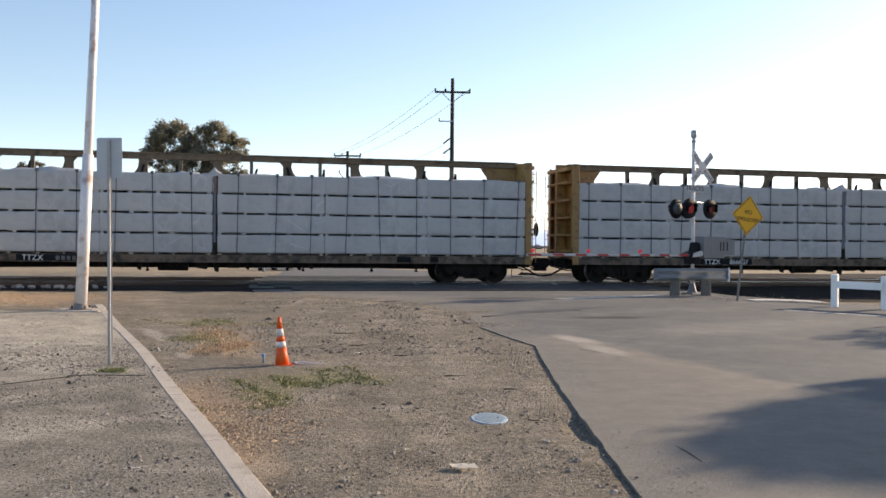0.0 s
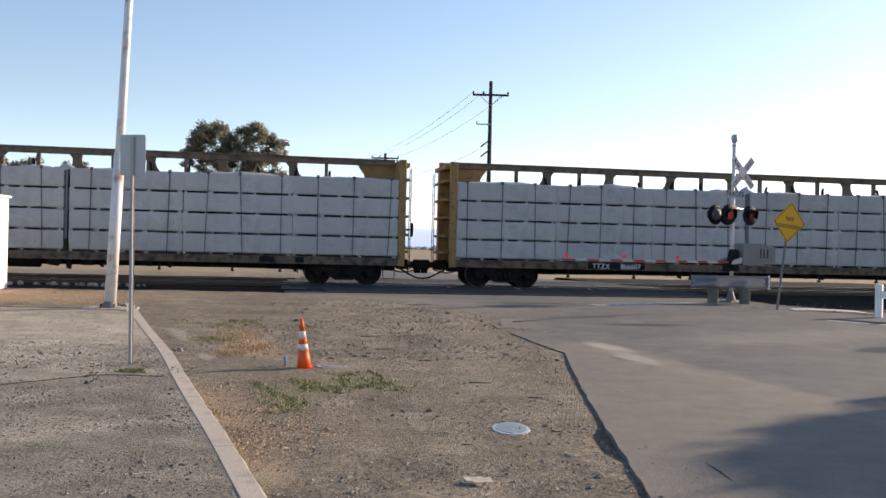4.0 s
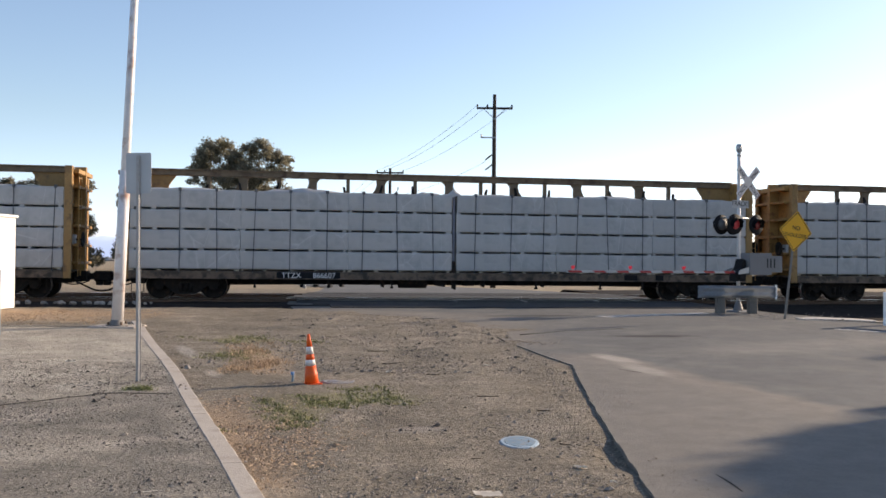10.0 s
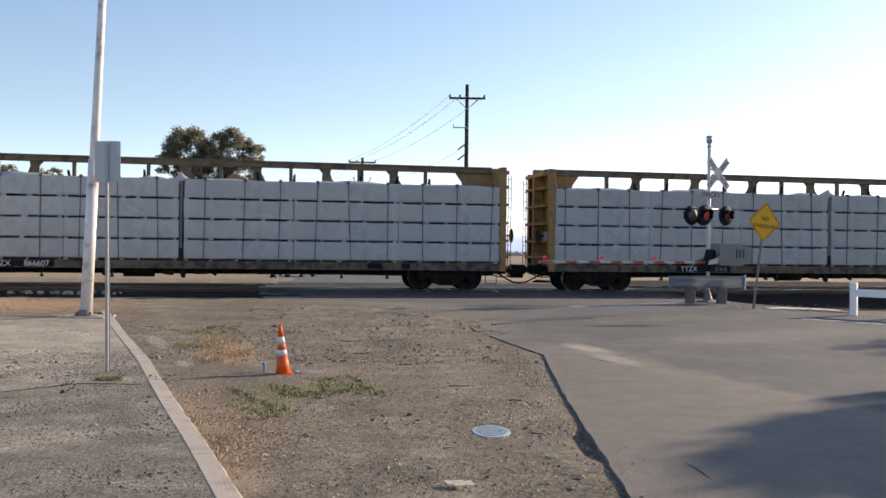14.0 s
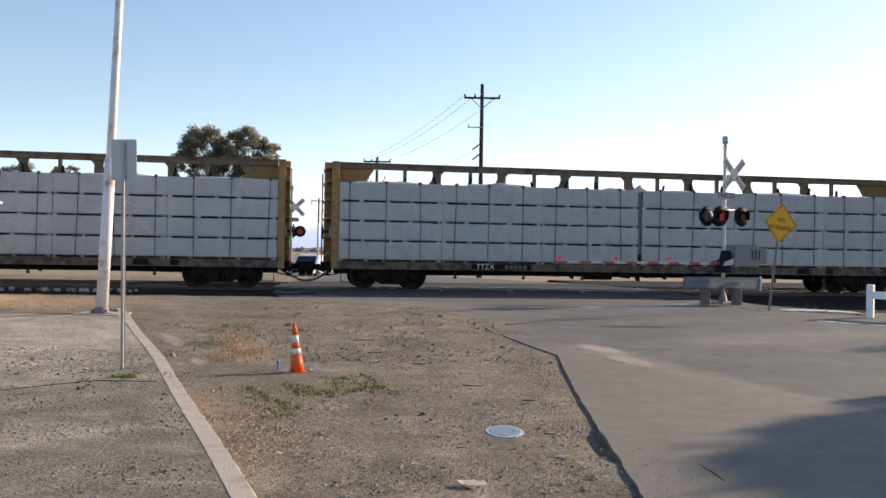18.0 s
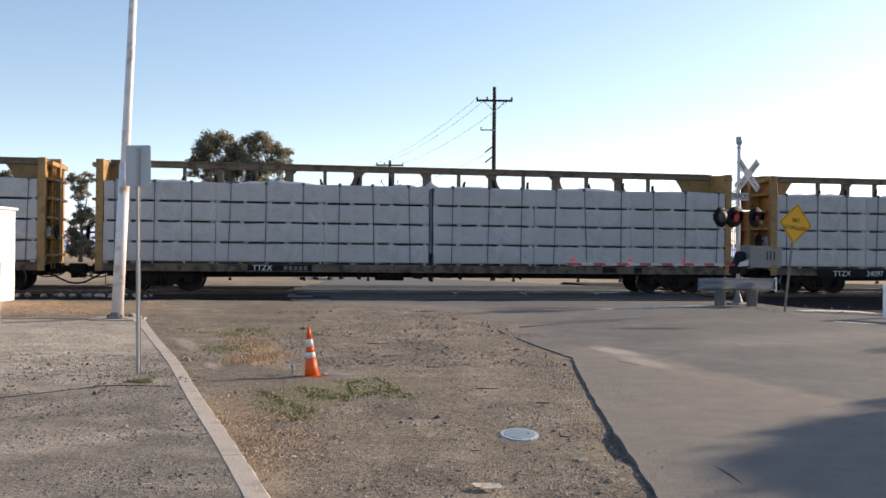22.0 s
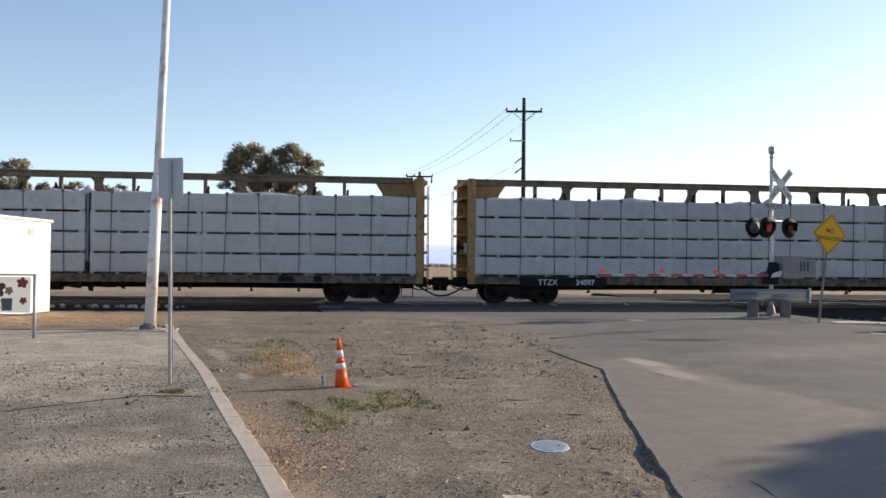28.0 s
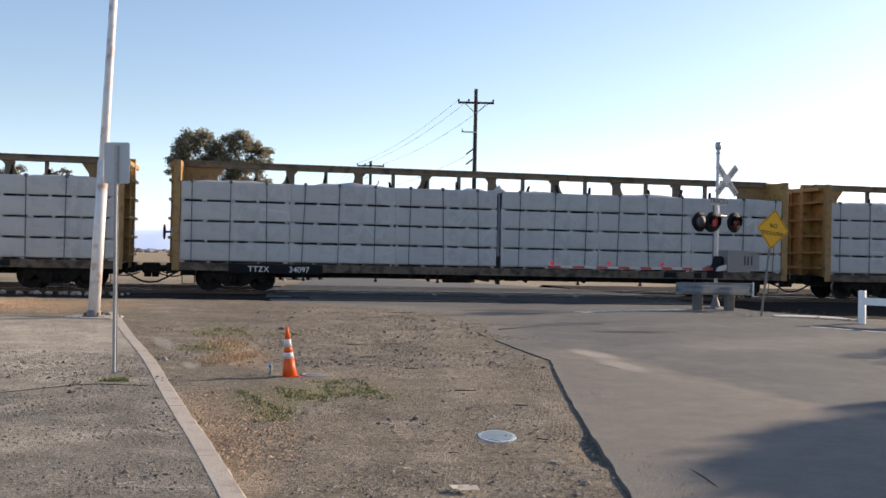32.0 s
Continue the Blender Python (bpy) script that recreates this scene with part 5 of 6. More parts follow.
def build_banner():
    b = root("banner_frame", pose(-8.82, 18.7, 0.16, 0, 0, 6), "pipe frame holding a white banner with leaf and mug shapes", "banner")
    for x in (0, -2.4):
        bm = B()
        tube(bm, (x, 0, -0.2), (x, 0, 1.32), 0.035, seg=12)
        part("pipe_post", bm, GALV, b, "grey steel pipe post")
    for z in (1.30, 0.50):
        bm = B()
        tube(bm, (-2.4, 0, z), (0, 0, z), 0.024, seg=10)
        part("pipe_rail", bm, GALV, b)
    vinyl = paint("white_vinyl", (0.82, 0.82, 0.81), 0.5, tone=0.03, grain=4)
    n, l = vinyl.node_tree.nodes, vinyl.node_tree.links
    p = n["Principled BSDF"]
    tr, mx = n.new("ShaderNodeBsdfTranslucent"), n.new("ShaderNodeMixShader")
    tr.inputs["Color"].default_value = (0.85, 0.85, 0.83, 1)
    mx.inputs[0].default_value = 0.6
    l.new(p.outputs[0], mx.inputs[1])
    l.new(tr.outputs[0], mx.inputs[2])
    l.new(mx.outputs[0], n["Material Output"].inputs["Surface"])
    bm = B()
    box(bm, -2.33, -0.08, -0.004, 0.004, 0.54, 1.26)
    sheet_ = part("banner_sheet", bm, vinyl, b, "white vinyl banner")
    def leaf(x, z, r, ang, color, name):
        bm = B()
        pts = []
        for i in range(20):
            a = 2 * math.pi * i / 20
            k = r * (0.62 + 0.38 * abs(math.cos(2.5 * a)))
            pts.append((x + k * math.cos(a + ang), z + k * math.sin(a + ang)))
        prism(bm, pts, -0.0065, -0.0045)
        part("leaf_print", bm, color, sheet_, name)
    maroon = paint("maroon_print", (0.10, 0.03, 0.045), 0.6, tone=0.2)
    rust = paint("rust_print", (0.28, 0.05, 0.05), 0.6, tone=0.2)
    ochre = paint("ochre_print", (0.30, 0.22, 0.10), 0.6, tone=0.2)
    leaf(-0.75, 1.02, 0.2, 0.4, maroon, "dark maroon leaf print")
    leaf(-0.5, 0.98, 0.09, 1.1, ochre, "ochre leaf print")
    leaf(-0.24, 1.14, 0.12, 0.2, rust, "rust-red leaf print")
    leaf(-0.22, 0.78, 0.08, 0.9, rust, "rust-red leaf print")
    leaf(-1.5, 0.95, 0.16, 2.0, rust, "rust-red leaf print")
    bm = B()
    grey = paint("slate_print", (0.09, 0.10, 0.10), 0.6, tone=0.2)
    prism(bm, [(-0.65, 0.83), (-0.43, 0.83), (-0.44, 0.58), (-0.63, 0.58)], -0.0065, -0.0045)
    for i in range(6):
        a0, a1 = math.pi / 2 + math.pi * i / 6, math.pi / 2 + math.pi * (i + 1) / 6
        prism(bm, [(-0.65 + 0.09 * math.cos(a0), 0.71 + 0.09 * math.sin(a0)), (-0.65 + 0.09 * math.cos(a1), 0.71 + 0.09 * math.sin(a1)), (-0.65 + 0.06 * math.cos(a1), 0.71 + 0.06 * math.sin(a1)), (-0.65 + 0.06 * math.cos(a0), 0.71 + 0.06 * math.sin(a0))], -0.0065, -0.0045)
    part("mug_print", bm, grey, sheet_, "slate grey mug print")


build_banner()


# ---- utility poles and wires ----
def build_utility_pole(x, y, z0, top, arm_drop, arm, label, extra):
    p = root("utility_pole", pose(x, y, z0), label, "utility pole", "utility poles along the road")
    h = top - z0
    bm = B()
    tube(bm, (0, 0, -0.3), (0, 0, h), 0.19, 0.12, seg=12)
    part("shaft", bm, TIMBER, p)
    az = h - arm_drop
    bm = B()
    box(bm, -arm / 2, arm / 2, -0.22, -0.1, az - 0.07, az + 0.07, 0.01)
    part("crossarm", bm, TIMBER, p)
    for s in (-1, 1):
        bm = B()
        tube(bm, (s * arm * 0.3, -0.16, az - 0.05), (0, -0.14, az - 0.75), 0.025, seg=6)
        part("arm_brace", bm, GALV, p)
    for k in (-0.48, -0.2, 0.48):
        bm = B()
        lathe(bm, [(0.03, az + 0.07), (0.07, az + 0.12), (0.05, az + 0.17), (0.07, az + 0.2), (0.03, az + 0.26)], 8, "Z", (k * arm, -0.16, 0))
        part("insulator", bm, BLACK, p)
    if extra:
        bm = B()
        box(bm, -0.95, 0.1, -0.14, -0.08, h - 3.05, h - 2.97)
        tube(bm, (-0.9, -0.1, h - 3.0), (-0.9, -0.1, h - 2.8), 0.05, seg=8)
        part("side_arm", bm, GALV, p)
        for dz in (-4.2, -4.9):
            bm = B()
            tube(bm, (-0.15, -0.15, h + dz), (-0.62, -0.15, h + dz - 0.38), 0.05, seg=8)
            part("dead_end_insulator", bm, BLACK, p)
    else:
        bm = B()
        tube(bm, (0, 0, 0.0), (0, 0, h * 0.62), 0.196, 0.158, seg=12)
        part("lower_shaft", bm, MAST_PAINT, p, "pale lower shaft")
        for s in (-1, 1):
            bm = B()
            tube(bm, (s * 0.75, -0.2, az - 1.6), (0, -0.2, az - 2.4), 0.035, seg=6)
            tube(bm, (s * 0.75, -0.2, az - 1.6), (s * 0.75, -0.2, az - 1.35), 0.05, seg=6)
            part("v_brace", bm, BLACK, p)
            bm = B()
            lathe(bm, [(0.03, az - 0.1), (0.09, az - 0.2), (0.06, az - 0.3), (0.09, az - 0.4), (0.06, az - 0.5), (0.08, az - 0.6), (0.03, az - 0.68)], 8, "Z", (s * arm * 0.45, -0.16, 0))
            part("hanging_insulator", bm, BLACK, p)
    return Vector((x, y, z0 + az + 0.2))


TOPS = []
for args in ((3.2, 66, -0.2, 13.35, 0.98, 2.5, "dark timber utility pole with a crossarm and wires", True),
             (-5.35, 88, -0.35, 10.3, 0.45, 2.5, "timber utility pole with a crossarm beyond the tracks", False),
             (-18.2, 150, -0.35, 9.7, 0.5, 2.4, "distant timber utility pole with a crossarm", False)):
    TOPS.append(build_utility_pole(*args))


def build_wire(a, b, sag):
    bm = B()
    n = 16
    pts = [a.lerp(b, i / n) - Vector((0, 0, sag * 4 * (i / n) * (1 - i / n))) for i in range(n + 1)]
    for p, q in zip(pts, pts[1:]):
        tube(bm, p, q, 0.011, seg=5, cap=False)
    thing("power_line", bm, BLACK, None, "thin dark overhead wire between utility poles", "wire", "overhead wires")


for i in (0, 1):
    for k in (-1.2, -0.5, 1.2):
        d = Vector((k, -0.16, 0))
        build_wire(TOPS[i] + d, TOPS[i + 1] + d, 0.5)
build_wire(TOPS[0] + Vector((-0.6, -0.1, -3.9)), TOPS[1] + Vector((-0.3, 0, -2.5)), 0.4)


# ---- trees ----
def leaf_material(name, color, tone):
    m = paint(name, color, 0.6, tone=0.2, grain=3, stain=0.35, bump=0, spec=0.25)
    n, l = m.node_tree.nodes, m.node_tree.links
    p = n["Principled BSDF"]
    old = p.inputs["Base Color"].links[0].from_socket
    geo, r, sc = n.new("ShaderNodeNewGeometry"), n.new("ShaderNodeMapRange"), n.new("ShaderNodeVectorMath")
    sc.operation = "SCALE"
    r.inputs["To Min"].default_value, r.inputs["To Max"].default_value = 1 - tone, 1 + tone
    l.new(geo.outputs["Random Per Island"], r.inputs["Value"])
    l.new(old, sc.inputs[0])
    l.new(r.outputs[0], sc.inputs["Scale"])
    l.new(sc.outputs[0], p.inputs["Base Color"])
    tr, mx = n.new("ShaderNodeBsdfTranslucent"), n.new("ShaderNodeMixShader")
    l.new(sc.outputs[0], tr.inputs["Color"])
    mx.inputs[0].default_value = 0.6
    l.new(p.outputs[0], mx.inputs[1])
    l.new(tr.outputs[0], mx.inputs[2])
    l.new(mx.outputs[0], n["Material Output"].inputs["Surface"])
    return m


LEAF = leaf_material("grey_green_leaves", (0.24, 0.226, 0.168), 0.4)
BARK = paint("pale_bark", (0.24, 0.19, 0.15), 0.9, tone=0.3, grain=6)


def build_tree(name, x, y, z0, lobes, trunk_h, label, leaf, per_lobe, seed, dead=0.0):
    """lobes: (dx, dy, z, r) clumps of the crown; limbs run from the trunk to each."""
    rng = random.Random(seed)
    t = root(name, pose(x, y, z0), label, "tree", "trees")
    bm = B()
    tube(bm, (0, 0, -0.3), (0.15, 0, trunk_h * 0.5), 0.032 * trunk_h + 0.12, 0.022 * trunk_h + 0.1, seg=10)
    tube(bm, (0.15, 0, trunk_h * 0.5), (0, 0.1, trunk_h), 0.022 * trunk_h + 0.1, 0.014 * trunk_h + 0.05, seg=10)
    part("trunk", bm, BARK, t)
    for dx, dy, z, r in lobes:
        bm = B()
        start = Vector((0.05, 0.03, min(trunk_h, z * rng.uniform(0.45, 0.7))))
        end = Vector((dx, dy, z))
        mid = start.lerp(end, 0.5) + Vector((rng.uniform(-0.3, 0.3), 0, 0.06 * r))
        tube(bm, start, mid, 0.10 + 0.012 * trunk_h, 0.08, seg=7)
        tube(bm, mid, end, 0.08, 0.03, seg=6)
        part("limb", bm, BARK, t)
    verts, faces = [], []
    for dx, dy, z, r in lobes:
        subs = [(rng.uniform(-1, 1), rng.uniform(-1, 1), rng.uniform(-1, 1)) for _ in range(int(10 + 6 * r))]
        n = int(per_lobe * r * r)
        for _ in range(n):
            sx, sy, sz = rng.choice(subs)
            k = (sx * sx + sy * sy + sz * sz) ** 0.5 or 1
            k = 0.78 * r / max(1.0, k)
            d = Vector((rng.gauss(0, 1), rng.gauss(0, 1), rng.gauss(0, 0.8)))
            c = Vector((dx + sx * k, dy + sy * k, z + sz * k)) + d * 0.17 * r ** 0.7
            u = Vector((rng.gauss(0, 1), rng.gauss(0, 1), rng.gauss(0, 1))).normalized()
            v = u.cross(Vector((rng.gauss(0, 1), rng.gauss(0, 1), rng.gauss(0, 1)))).normalized()
            a, b = leaf * rng.uniform(0.6, 1.3), leaf * rng.uniform(0.3, 0.6)
            i = len(verts)
            verts += [c - u * a, c + v * b, c + u * a, c - v * b]
            faces.append((i, i + 1, i + 2, i + 3))
    me = bpy.data.meshes.new("crown")
    me.from_pydata([tuple(v) for v in verts], [], faces)
    me.materials.append(LEAF)
    ob = new("crown", me)
    ob.parent = t
    tagged(ob, "dull grey-green clumped leaves", kind="stuff")


build_tree("eucalyptus_tree", -28.2, 130, -0.35, [(-3.51, 0, 15.94, 3.07), (-5.08, 0, 14.88, 2.12), (-1.14, 1, 15.73, 2.33), (2.22, 0, 15.94, 2.86), (4.0, 0.5, 16.37, 1.48), (5.77, 0, 14.88, 1.7), (-5.87, 0, 13.4, 1.91), (-0.15, 0, 12.55, 3.82), (3.4, 0, 12.55, 2.76), (-3.31, 0.5, 11.28, 2.76), (0.35, 0, 8.69, 4.03), (-2.61, 0, 6.36, 3.39), (2.42, 0, 5.3, 3.39), (4.0, -0.5, 8.06, 2.33), (5.57, 0, 11.07, 1.48), (-0.15, 0, 3.39, 3.6), (3.42, 0, 5.0, 2.6), (4.27, 0.3, 7.6, 2.1), (3.05, 0, 2.2, 2.4), (5.11, 0, 9.4, 1.6), (1.26, -0.5, 1.6, 2.2), (5.21, 0, 7.2, 1.9), (5.3, 0.3, 4.8, 2.0), (4.93, 0, 2.4, 2.0), (5.77, 0, 9.0, 1.9), (5.87, 0, 6.0, 1.8), (2.67, 0, 9.82, 2.4), (-3.9, 0, 9.2, 2.0), (-4.2, 0, 7.0, 2.1), (-4.4, 0.4, 4.6, 2.2), (-4.2, 0, 2.2, 2.2), (-2.8, 0, 3.0, 2.0), (-2.6, 0, 7.0, 2.0)], 9.0, "large grey-green eucalyptus tree beyond the tracks", 0.18, 560, 3)
for i, (x, top, w) in enumerate(((-66.5, 17.3, 5.0), (-60, 14.0, 4.6), (-53.3, 13.6, 2.8), (-47, 12.2, 3.0), (-71, 14.5, 4.0))):
    build_tree("roadside_tree", x, 132 + 3 * i, -0.35, [(-w * 0.4, 0, top - w * 0.5, w * 0.45), (w * 0.35, 0, top - w * 0.4, w * 0.4), (0, 0, top - w * 1.1, w * 0.6), (w * 0.3, 0, top * 0.45, w * 0.55), (-w * 0.3, 0, top * 0.4, w * 0.55), (0, 0, top * 0.2, w * 0.75), (-w * 0.5, 0.5, top * 0.25, w * 0.6), (w * 0.55, 0.5, top * 0.16, w * 0.65), (w * 0.1, 0, top * 0.55, w * 0.55)], top * 0.55, "dull green tree in the row beyond the tracks", 0.2, 420, 20 + i)


def build_palm(x, y, z_low, z_top):
    """A shaggy yucca-like palm: trunk, a skirt of hanging leaves and a tuft of stiff pointed ones."""
    rng = random.Random(64)
    t = root("palm", pose(x, y, -0.35), "shaggy green palm with stiff pointed leaves before the trees", "palm")
    crown = (z_low + z_top) / 2
    bm = B()
    tube(bm, (0, 0, -0.3), (0.1, 0, crown), 0.24, 0.17, seg=10)
    part("trunk", bm, BARK, t)
    for name, count, colour, label in (("skirt", 170, (0.10, 0.085, 0.055), "dry hanging leaves below the tuft"), ("leaves", 150, (0.27, 0.268, 0.13), "stiff pale green pointed leaves")):
        verts, faces = [], []
        for _ in range(count):
            w = rng.uniform(0, 6.283)
            if name == "skirt":
                start, el, reach = Vector((0.08, 0, rng.uniform(0.8, crown - 0.2))), rng.uniform(-1.2, -0.1), rng.uniform(0.8, 1.5)
            else:
                start, el, reach = Vector((0.08, 0, crown + rng.uniform(-0.5, 0.5))), rng.uniform(-1.2, 1.45), rng.uniform(1.1, 1.75)
            d = Vector((math.cos(w) * math.cos(el), math.sin(w) * math.cos(el), math.sin(el)))
            side = d.cross(Vector((0, 0, 1))).normalized() * rng.uniform(0.06, 0.13)
            tip = start + d * reach - Vector((0, 0, 0.2))
            m = start.lerp(tip, 0.5) + Vector((0, 0, 0.1))
            k = len(verts)
            verts += [start - side * 0.4, start + side * 0.4, m + side, m - side, tip]
            faces += [(k, k + 1, k + 2, k + 3), (k + 3, k + 2, k + 4)]
        me = bpy.data.meshes.new(name)
        me.from_pydata([tuple(v) for v in verts], [], faces)
        me.materials.append(leaf_material("palm_" + name, colour, 0.5))
        ob = new(name, me)
        ob.parent = t
        tagged(ob, label, kind="stuff")


build_palm(-19.61, 110.0, 3.53, 7.13)
# trees beside the camera, known by their shadow on the road
SHADE_X, SHADE_Y = 27.6, 21.4
shade_lobes = []
SUN_C, SUN_S = math.cos(radians(SUN_AZ)), math.sin(radians(SUN_AZ))
# along and across the sun's direction on the road, height, radius
for along, across, z, r in ((11.6, 5.55, 7.6, 1.3), (10.6, 4.6, 8.0, 1.4), (10.2, 3.6, 7.4, 1.4), (13.6, 5.0, 7.0, 1.6), (13.0, 3.2, 8.6, 1.7), (15.0, 5.1, 8.3, 1.6), (16.5, 4.2, 7.2, 1.8), (11.8, 2.2, 6.6, 1.5), (16.5, 2.6, 8.2, 1.6), (17.5, 5.4, 6.4, 1.4), (12.2, 4.2, 7.8, 1.7), (14.5, 3.9, 7.6, 1.8), (12.6, 5.5, 8.2, 1.4), (14.8, 2.0, 7.4, 1.8), (13.2, 1.0, 7.8, 1.6)):
    along, across = along - 0.9, across + 0.45
    shade_lobes.append((along * SUN_C - across * SUN_S + z / math.tan(radians(SUN_EL)) * SUN_C - SHADE_X, along * SUN_S + across * SUN_C + z / math.tan(radians(SUN_EL)) * SUN_S - SHADE_Y, z, r))
build_tree("shade_tree", SHADE_X, SHADE_Y, 0.0, shade_lobes, 5.4, "broad green shade tree beside the road", 0.22, 620, 40)
build_tree("shade_tree", 26.9, 27.7, 0.1, [(0, 0, 7.0, 1.1), (-0.5, 0.6, 6.2, 0.9), (0.5, -0.7, 6.3, 1.0)], 5.2, "slender green tree beside the road", 0.11, 420, 41)


# ---- far distance ----
def build_hills():
    m = bpy.data.materials.new("haze_glow_hills")
    m.use_nodes = True
    n, l = m.node_tree.nodes, m.node_tree.links
    p = n["Principled BSDF"]
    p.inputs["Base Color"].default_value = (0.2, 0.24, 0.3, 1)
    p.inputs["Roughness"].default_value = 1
    # blue glow on the hills stands in for the haze before them
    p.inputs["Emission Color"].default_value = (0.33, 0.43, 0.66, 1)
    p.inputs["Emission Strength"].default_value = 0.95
    bm = B()
    rows = []
    for i in range(161):
        x = -3400 + 6800 * i / 160
        h = 82 + 28 * noise.noise(Vector((x * 0.0011, 0, 2))) + 14 * noise.noise(Vector((x * 0.005, 0, 4))) + 6 * noise.noise(Vector((x * 0.02, 0, 4)))
        h *= 1 - 0.35 * smooth((x - 200) / 900)
        rows.append([bm.verts.new((x, 3900 + 120 * noise.noise(Vector((x * 0.001, 3, 0))), -5)), bm.verts.new((x, 4050, h * 0.7)), bm.verts.new((x, 4200, h)), bm.verts.new((x, 4500, -5))])
    for a, b in zip(rows, rows[1:]):
        for i in range(3):
            bm.faces.new((a[i], a[i + 1], b[i + 1], b[i])).smooth = True
    thing("hills", bm, m, None, "hills on the horizon with a blue glow for haze", "hills", kind="structure")


build_hills()


def build_far_things():
    """Hedge line, a few sheds and posts at the far side of the fields."""
    rng = random.Random(31)
    # scrub colour paled to imitate the haze of distance
    dark = island_tone_far(paint("far_hazed_scrub", (0.30, 0.28, 0.26), 0.9, tone=0.3, grain=0.5, stain=0.05, bump=0))
    verts, faces = [], []
    for _ in range(2600):
        x, y = rng.uniform(-420, 420), rng.choice((470, 640, 820)) + rng.uniform(-12, 12)
        r, o = rng.uniform(0.7, 2.2), len(verts)
        if noise.noise(Vector((x * 0.02, y * 0.01, 4))) < -0.12:
            continue
        for k in range(5):
            a = k * 1.2566 + x
            verts.append((x + r * 1.5 * math.cos(a), y + r * math.sin(a), -0.6 + r * rng.uniform(0.3, 0.8)))
        verts += [(x, y, -0.6 + r * rng.uniform(1.1, 1.6)), (x, y, -1.2)]
        for k in range(5):
            faces += [(o + k, o + (k + 1) % 5, o + 5), (o + (k + 1) % 5, o + k, o + 6)]
    me = bpy.data.meshes.new("far_scrub")
    me.from_pydata(verts, [], faces)
    me.materials.append(dark)
    tagged(new("far_scrub", me), "low scrub along far field edges, paled for haze", "scrub", kind="stuff")
    pale = paint("pale_shed_metal", (0.66, 0.66, 0.66), 0.6, tone=0.08)
    dull = paint("rusty_shed_roof", (0.30, 0.17, 0.13), 0.7, tone=0.2)
    for x, y, w, d, h in ((-92, 790, 16, 8, 3.2), (-250, 800, 12, 7, 3.0), (-36, 810, 11, 6, 2.8), (-190, 840, 16, 9, 3.4), (70, 810, 14, 8, 3.0), (200, 800, 17, 8, 3.2), (310, 790, 12, 8, 2.8)):
        s = root("far_shed", pose(x, y, -0.6, 0, 0, rng.uniform(-20, 20)), "pale low farm shed far across the fields", "shed", "far sheds")
        bm = B()
        box(bm, -w / 2, w / 2, -d / 2, d / 2, -0.4, h * 0.75)
        part("walls", bm, pale, s)
        bm = B()
        prism(bm, [(-d / 2 - 0.3, h * 0.75), (d / 2 + 0.3, h * 0.75), (0, h)], -w / 2 - 0.3, w / 2 + 0.3, "X")
        part("roof", bm, dull if rng.random() < 0.5 else pale, s)
        bm = B()
        box(bm, -w * 0.15, w * 0.1, -d / 2 - 0.05, -d / 2, 0.0, h * 0.6)
        part("door", bm, BLACK, s)


def island_tone_far(m):
    n, l = m.node_tree.nodes, m.node_tree.links
    p = n["Principled BSDF"]
    geo, r, sc = n.new("ShaderNodeNewGeometry"), n.new("ShaderNodeMapRange"), n.new("ShaderNodeVectorMath")
    sc.operation = "SCALE"
    r.inputs["To Min"].default_value, r.inputs["To Max"].default_value = 0.6, 1.5
    l.new(geo.outputs["Random Per Island"], r.inputs["Value"])
    l.new(p.inputs["Base Color"].links[0].from_socket, sc.inputs[0])
    l.new(r.outputs[0], sc.inputs["Scale"])
    l.new(sc.outputs[0], p.inputs["Base Color"])
    return m


build_far_things()


def build_haze_shell():
    """Added glowing shell that imitates blue haze low over the horizon all round, fading upwards."""
    m = bpy.data.materials.new("blue_haze_glow")
    m.use_nodes = True
    n, l = m.node_tree.nodes, m.node_tree.links
    n.remove(n["Principled BSDF"])
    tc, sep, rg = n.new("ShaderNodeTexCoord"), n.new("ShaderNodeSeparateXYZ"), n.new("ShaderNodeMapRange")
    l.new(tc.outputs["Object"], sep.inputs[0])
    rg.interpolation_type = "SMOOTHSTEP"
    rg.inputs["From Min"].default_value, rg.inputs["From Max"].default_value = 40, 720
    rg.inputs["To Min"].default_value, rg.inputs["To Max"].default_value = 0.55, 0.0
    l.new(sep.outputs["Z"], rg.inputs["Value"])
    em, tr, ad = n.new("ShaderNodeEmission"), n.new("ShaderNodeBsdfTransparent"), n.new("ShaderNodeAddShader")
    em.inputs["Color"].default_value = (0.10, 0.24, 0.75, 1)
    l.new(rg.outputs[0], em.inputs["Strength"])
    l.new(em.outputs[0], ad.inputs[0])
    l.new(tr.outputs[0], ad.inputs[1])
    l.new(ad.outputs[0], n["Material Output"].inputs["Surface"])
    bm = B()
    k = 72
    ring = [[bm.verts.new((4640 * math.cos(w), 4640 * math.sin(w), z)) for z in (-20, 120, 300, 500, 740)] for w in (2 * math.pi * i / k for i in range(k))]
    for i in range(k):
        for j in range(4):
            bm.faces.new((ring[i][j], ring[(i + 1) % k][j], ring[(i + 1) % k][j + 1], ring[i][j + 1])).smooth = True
    thing("backdrop", bm, m, None, "glowing blue shell that stands for haze over the horizon", "haze", kind="structure")


build_haze_shell()


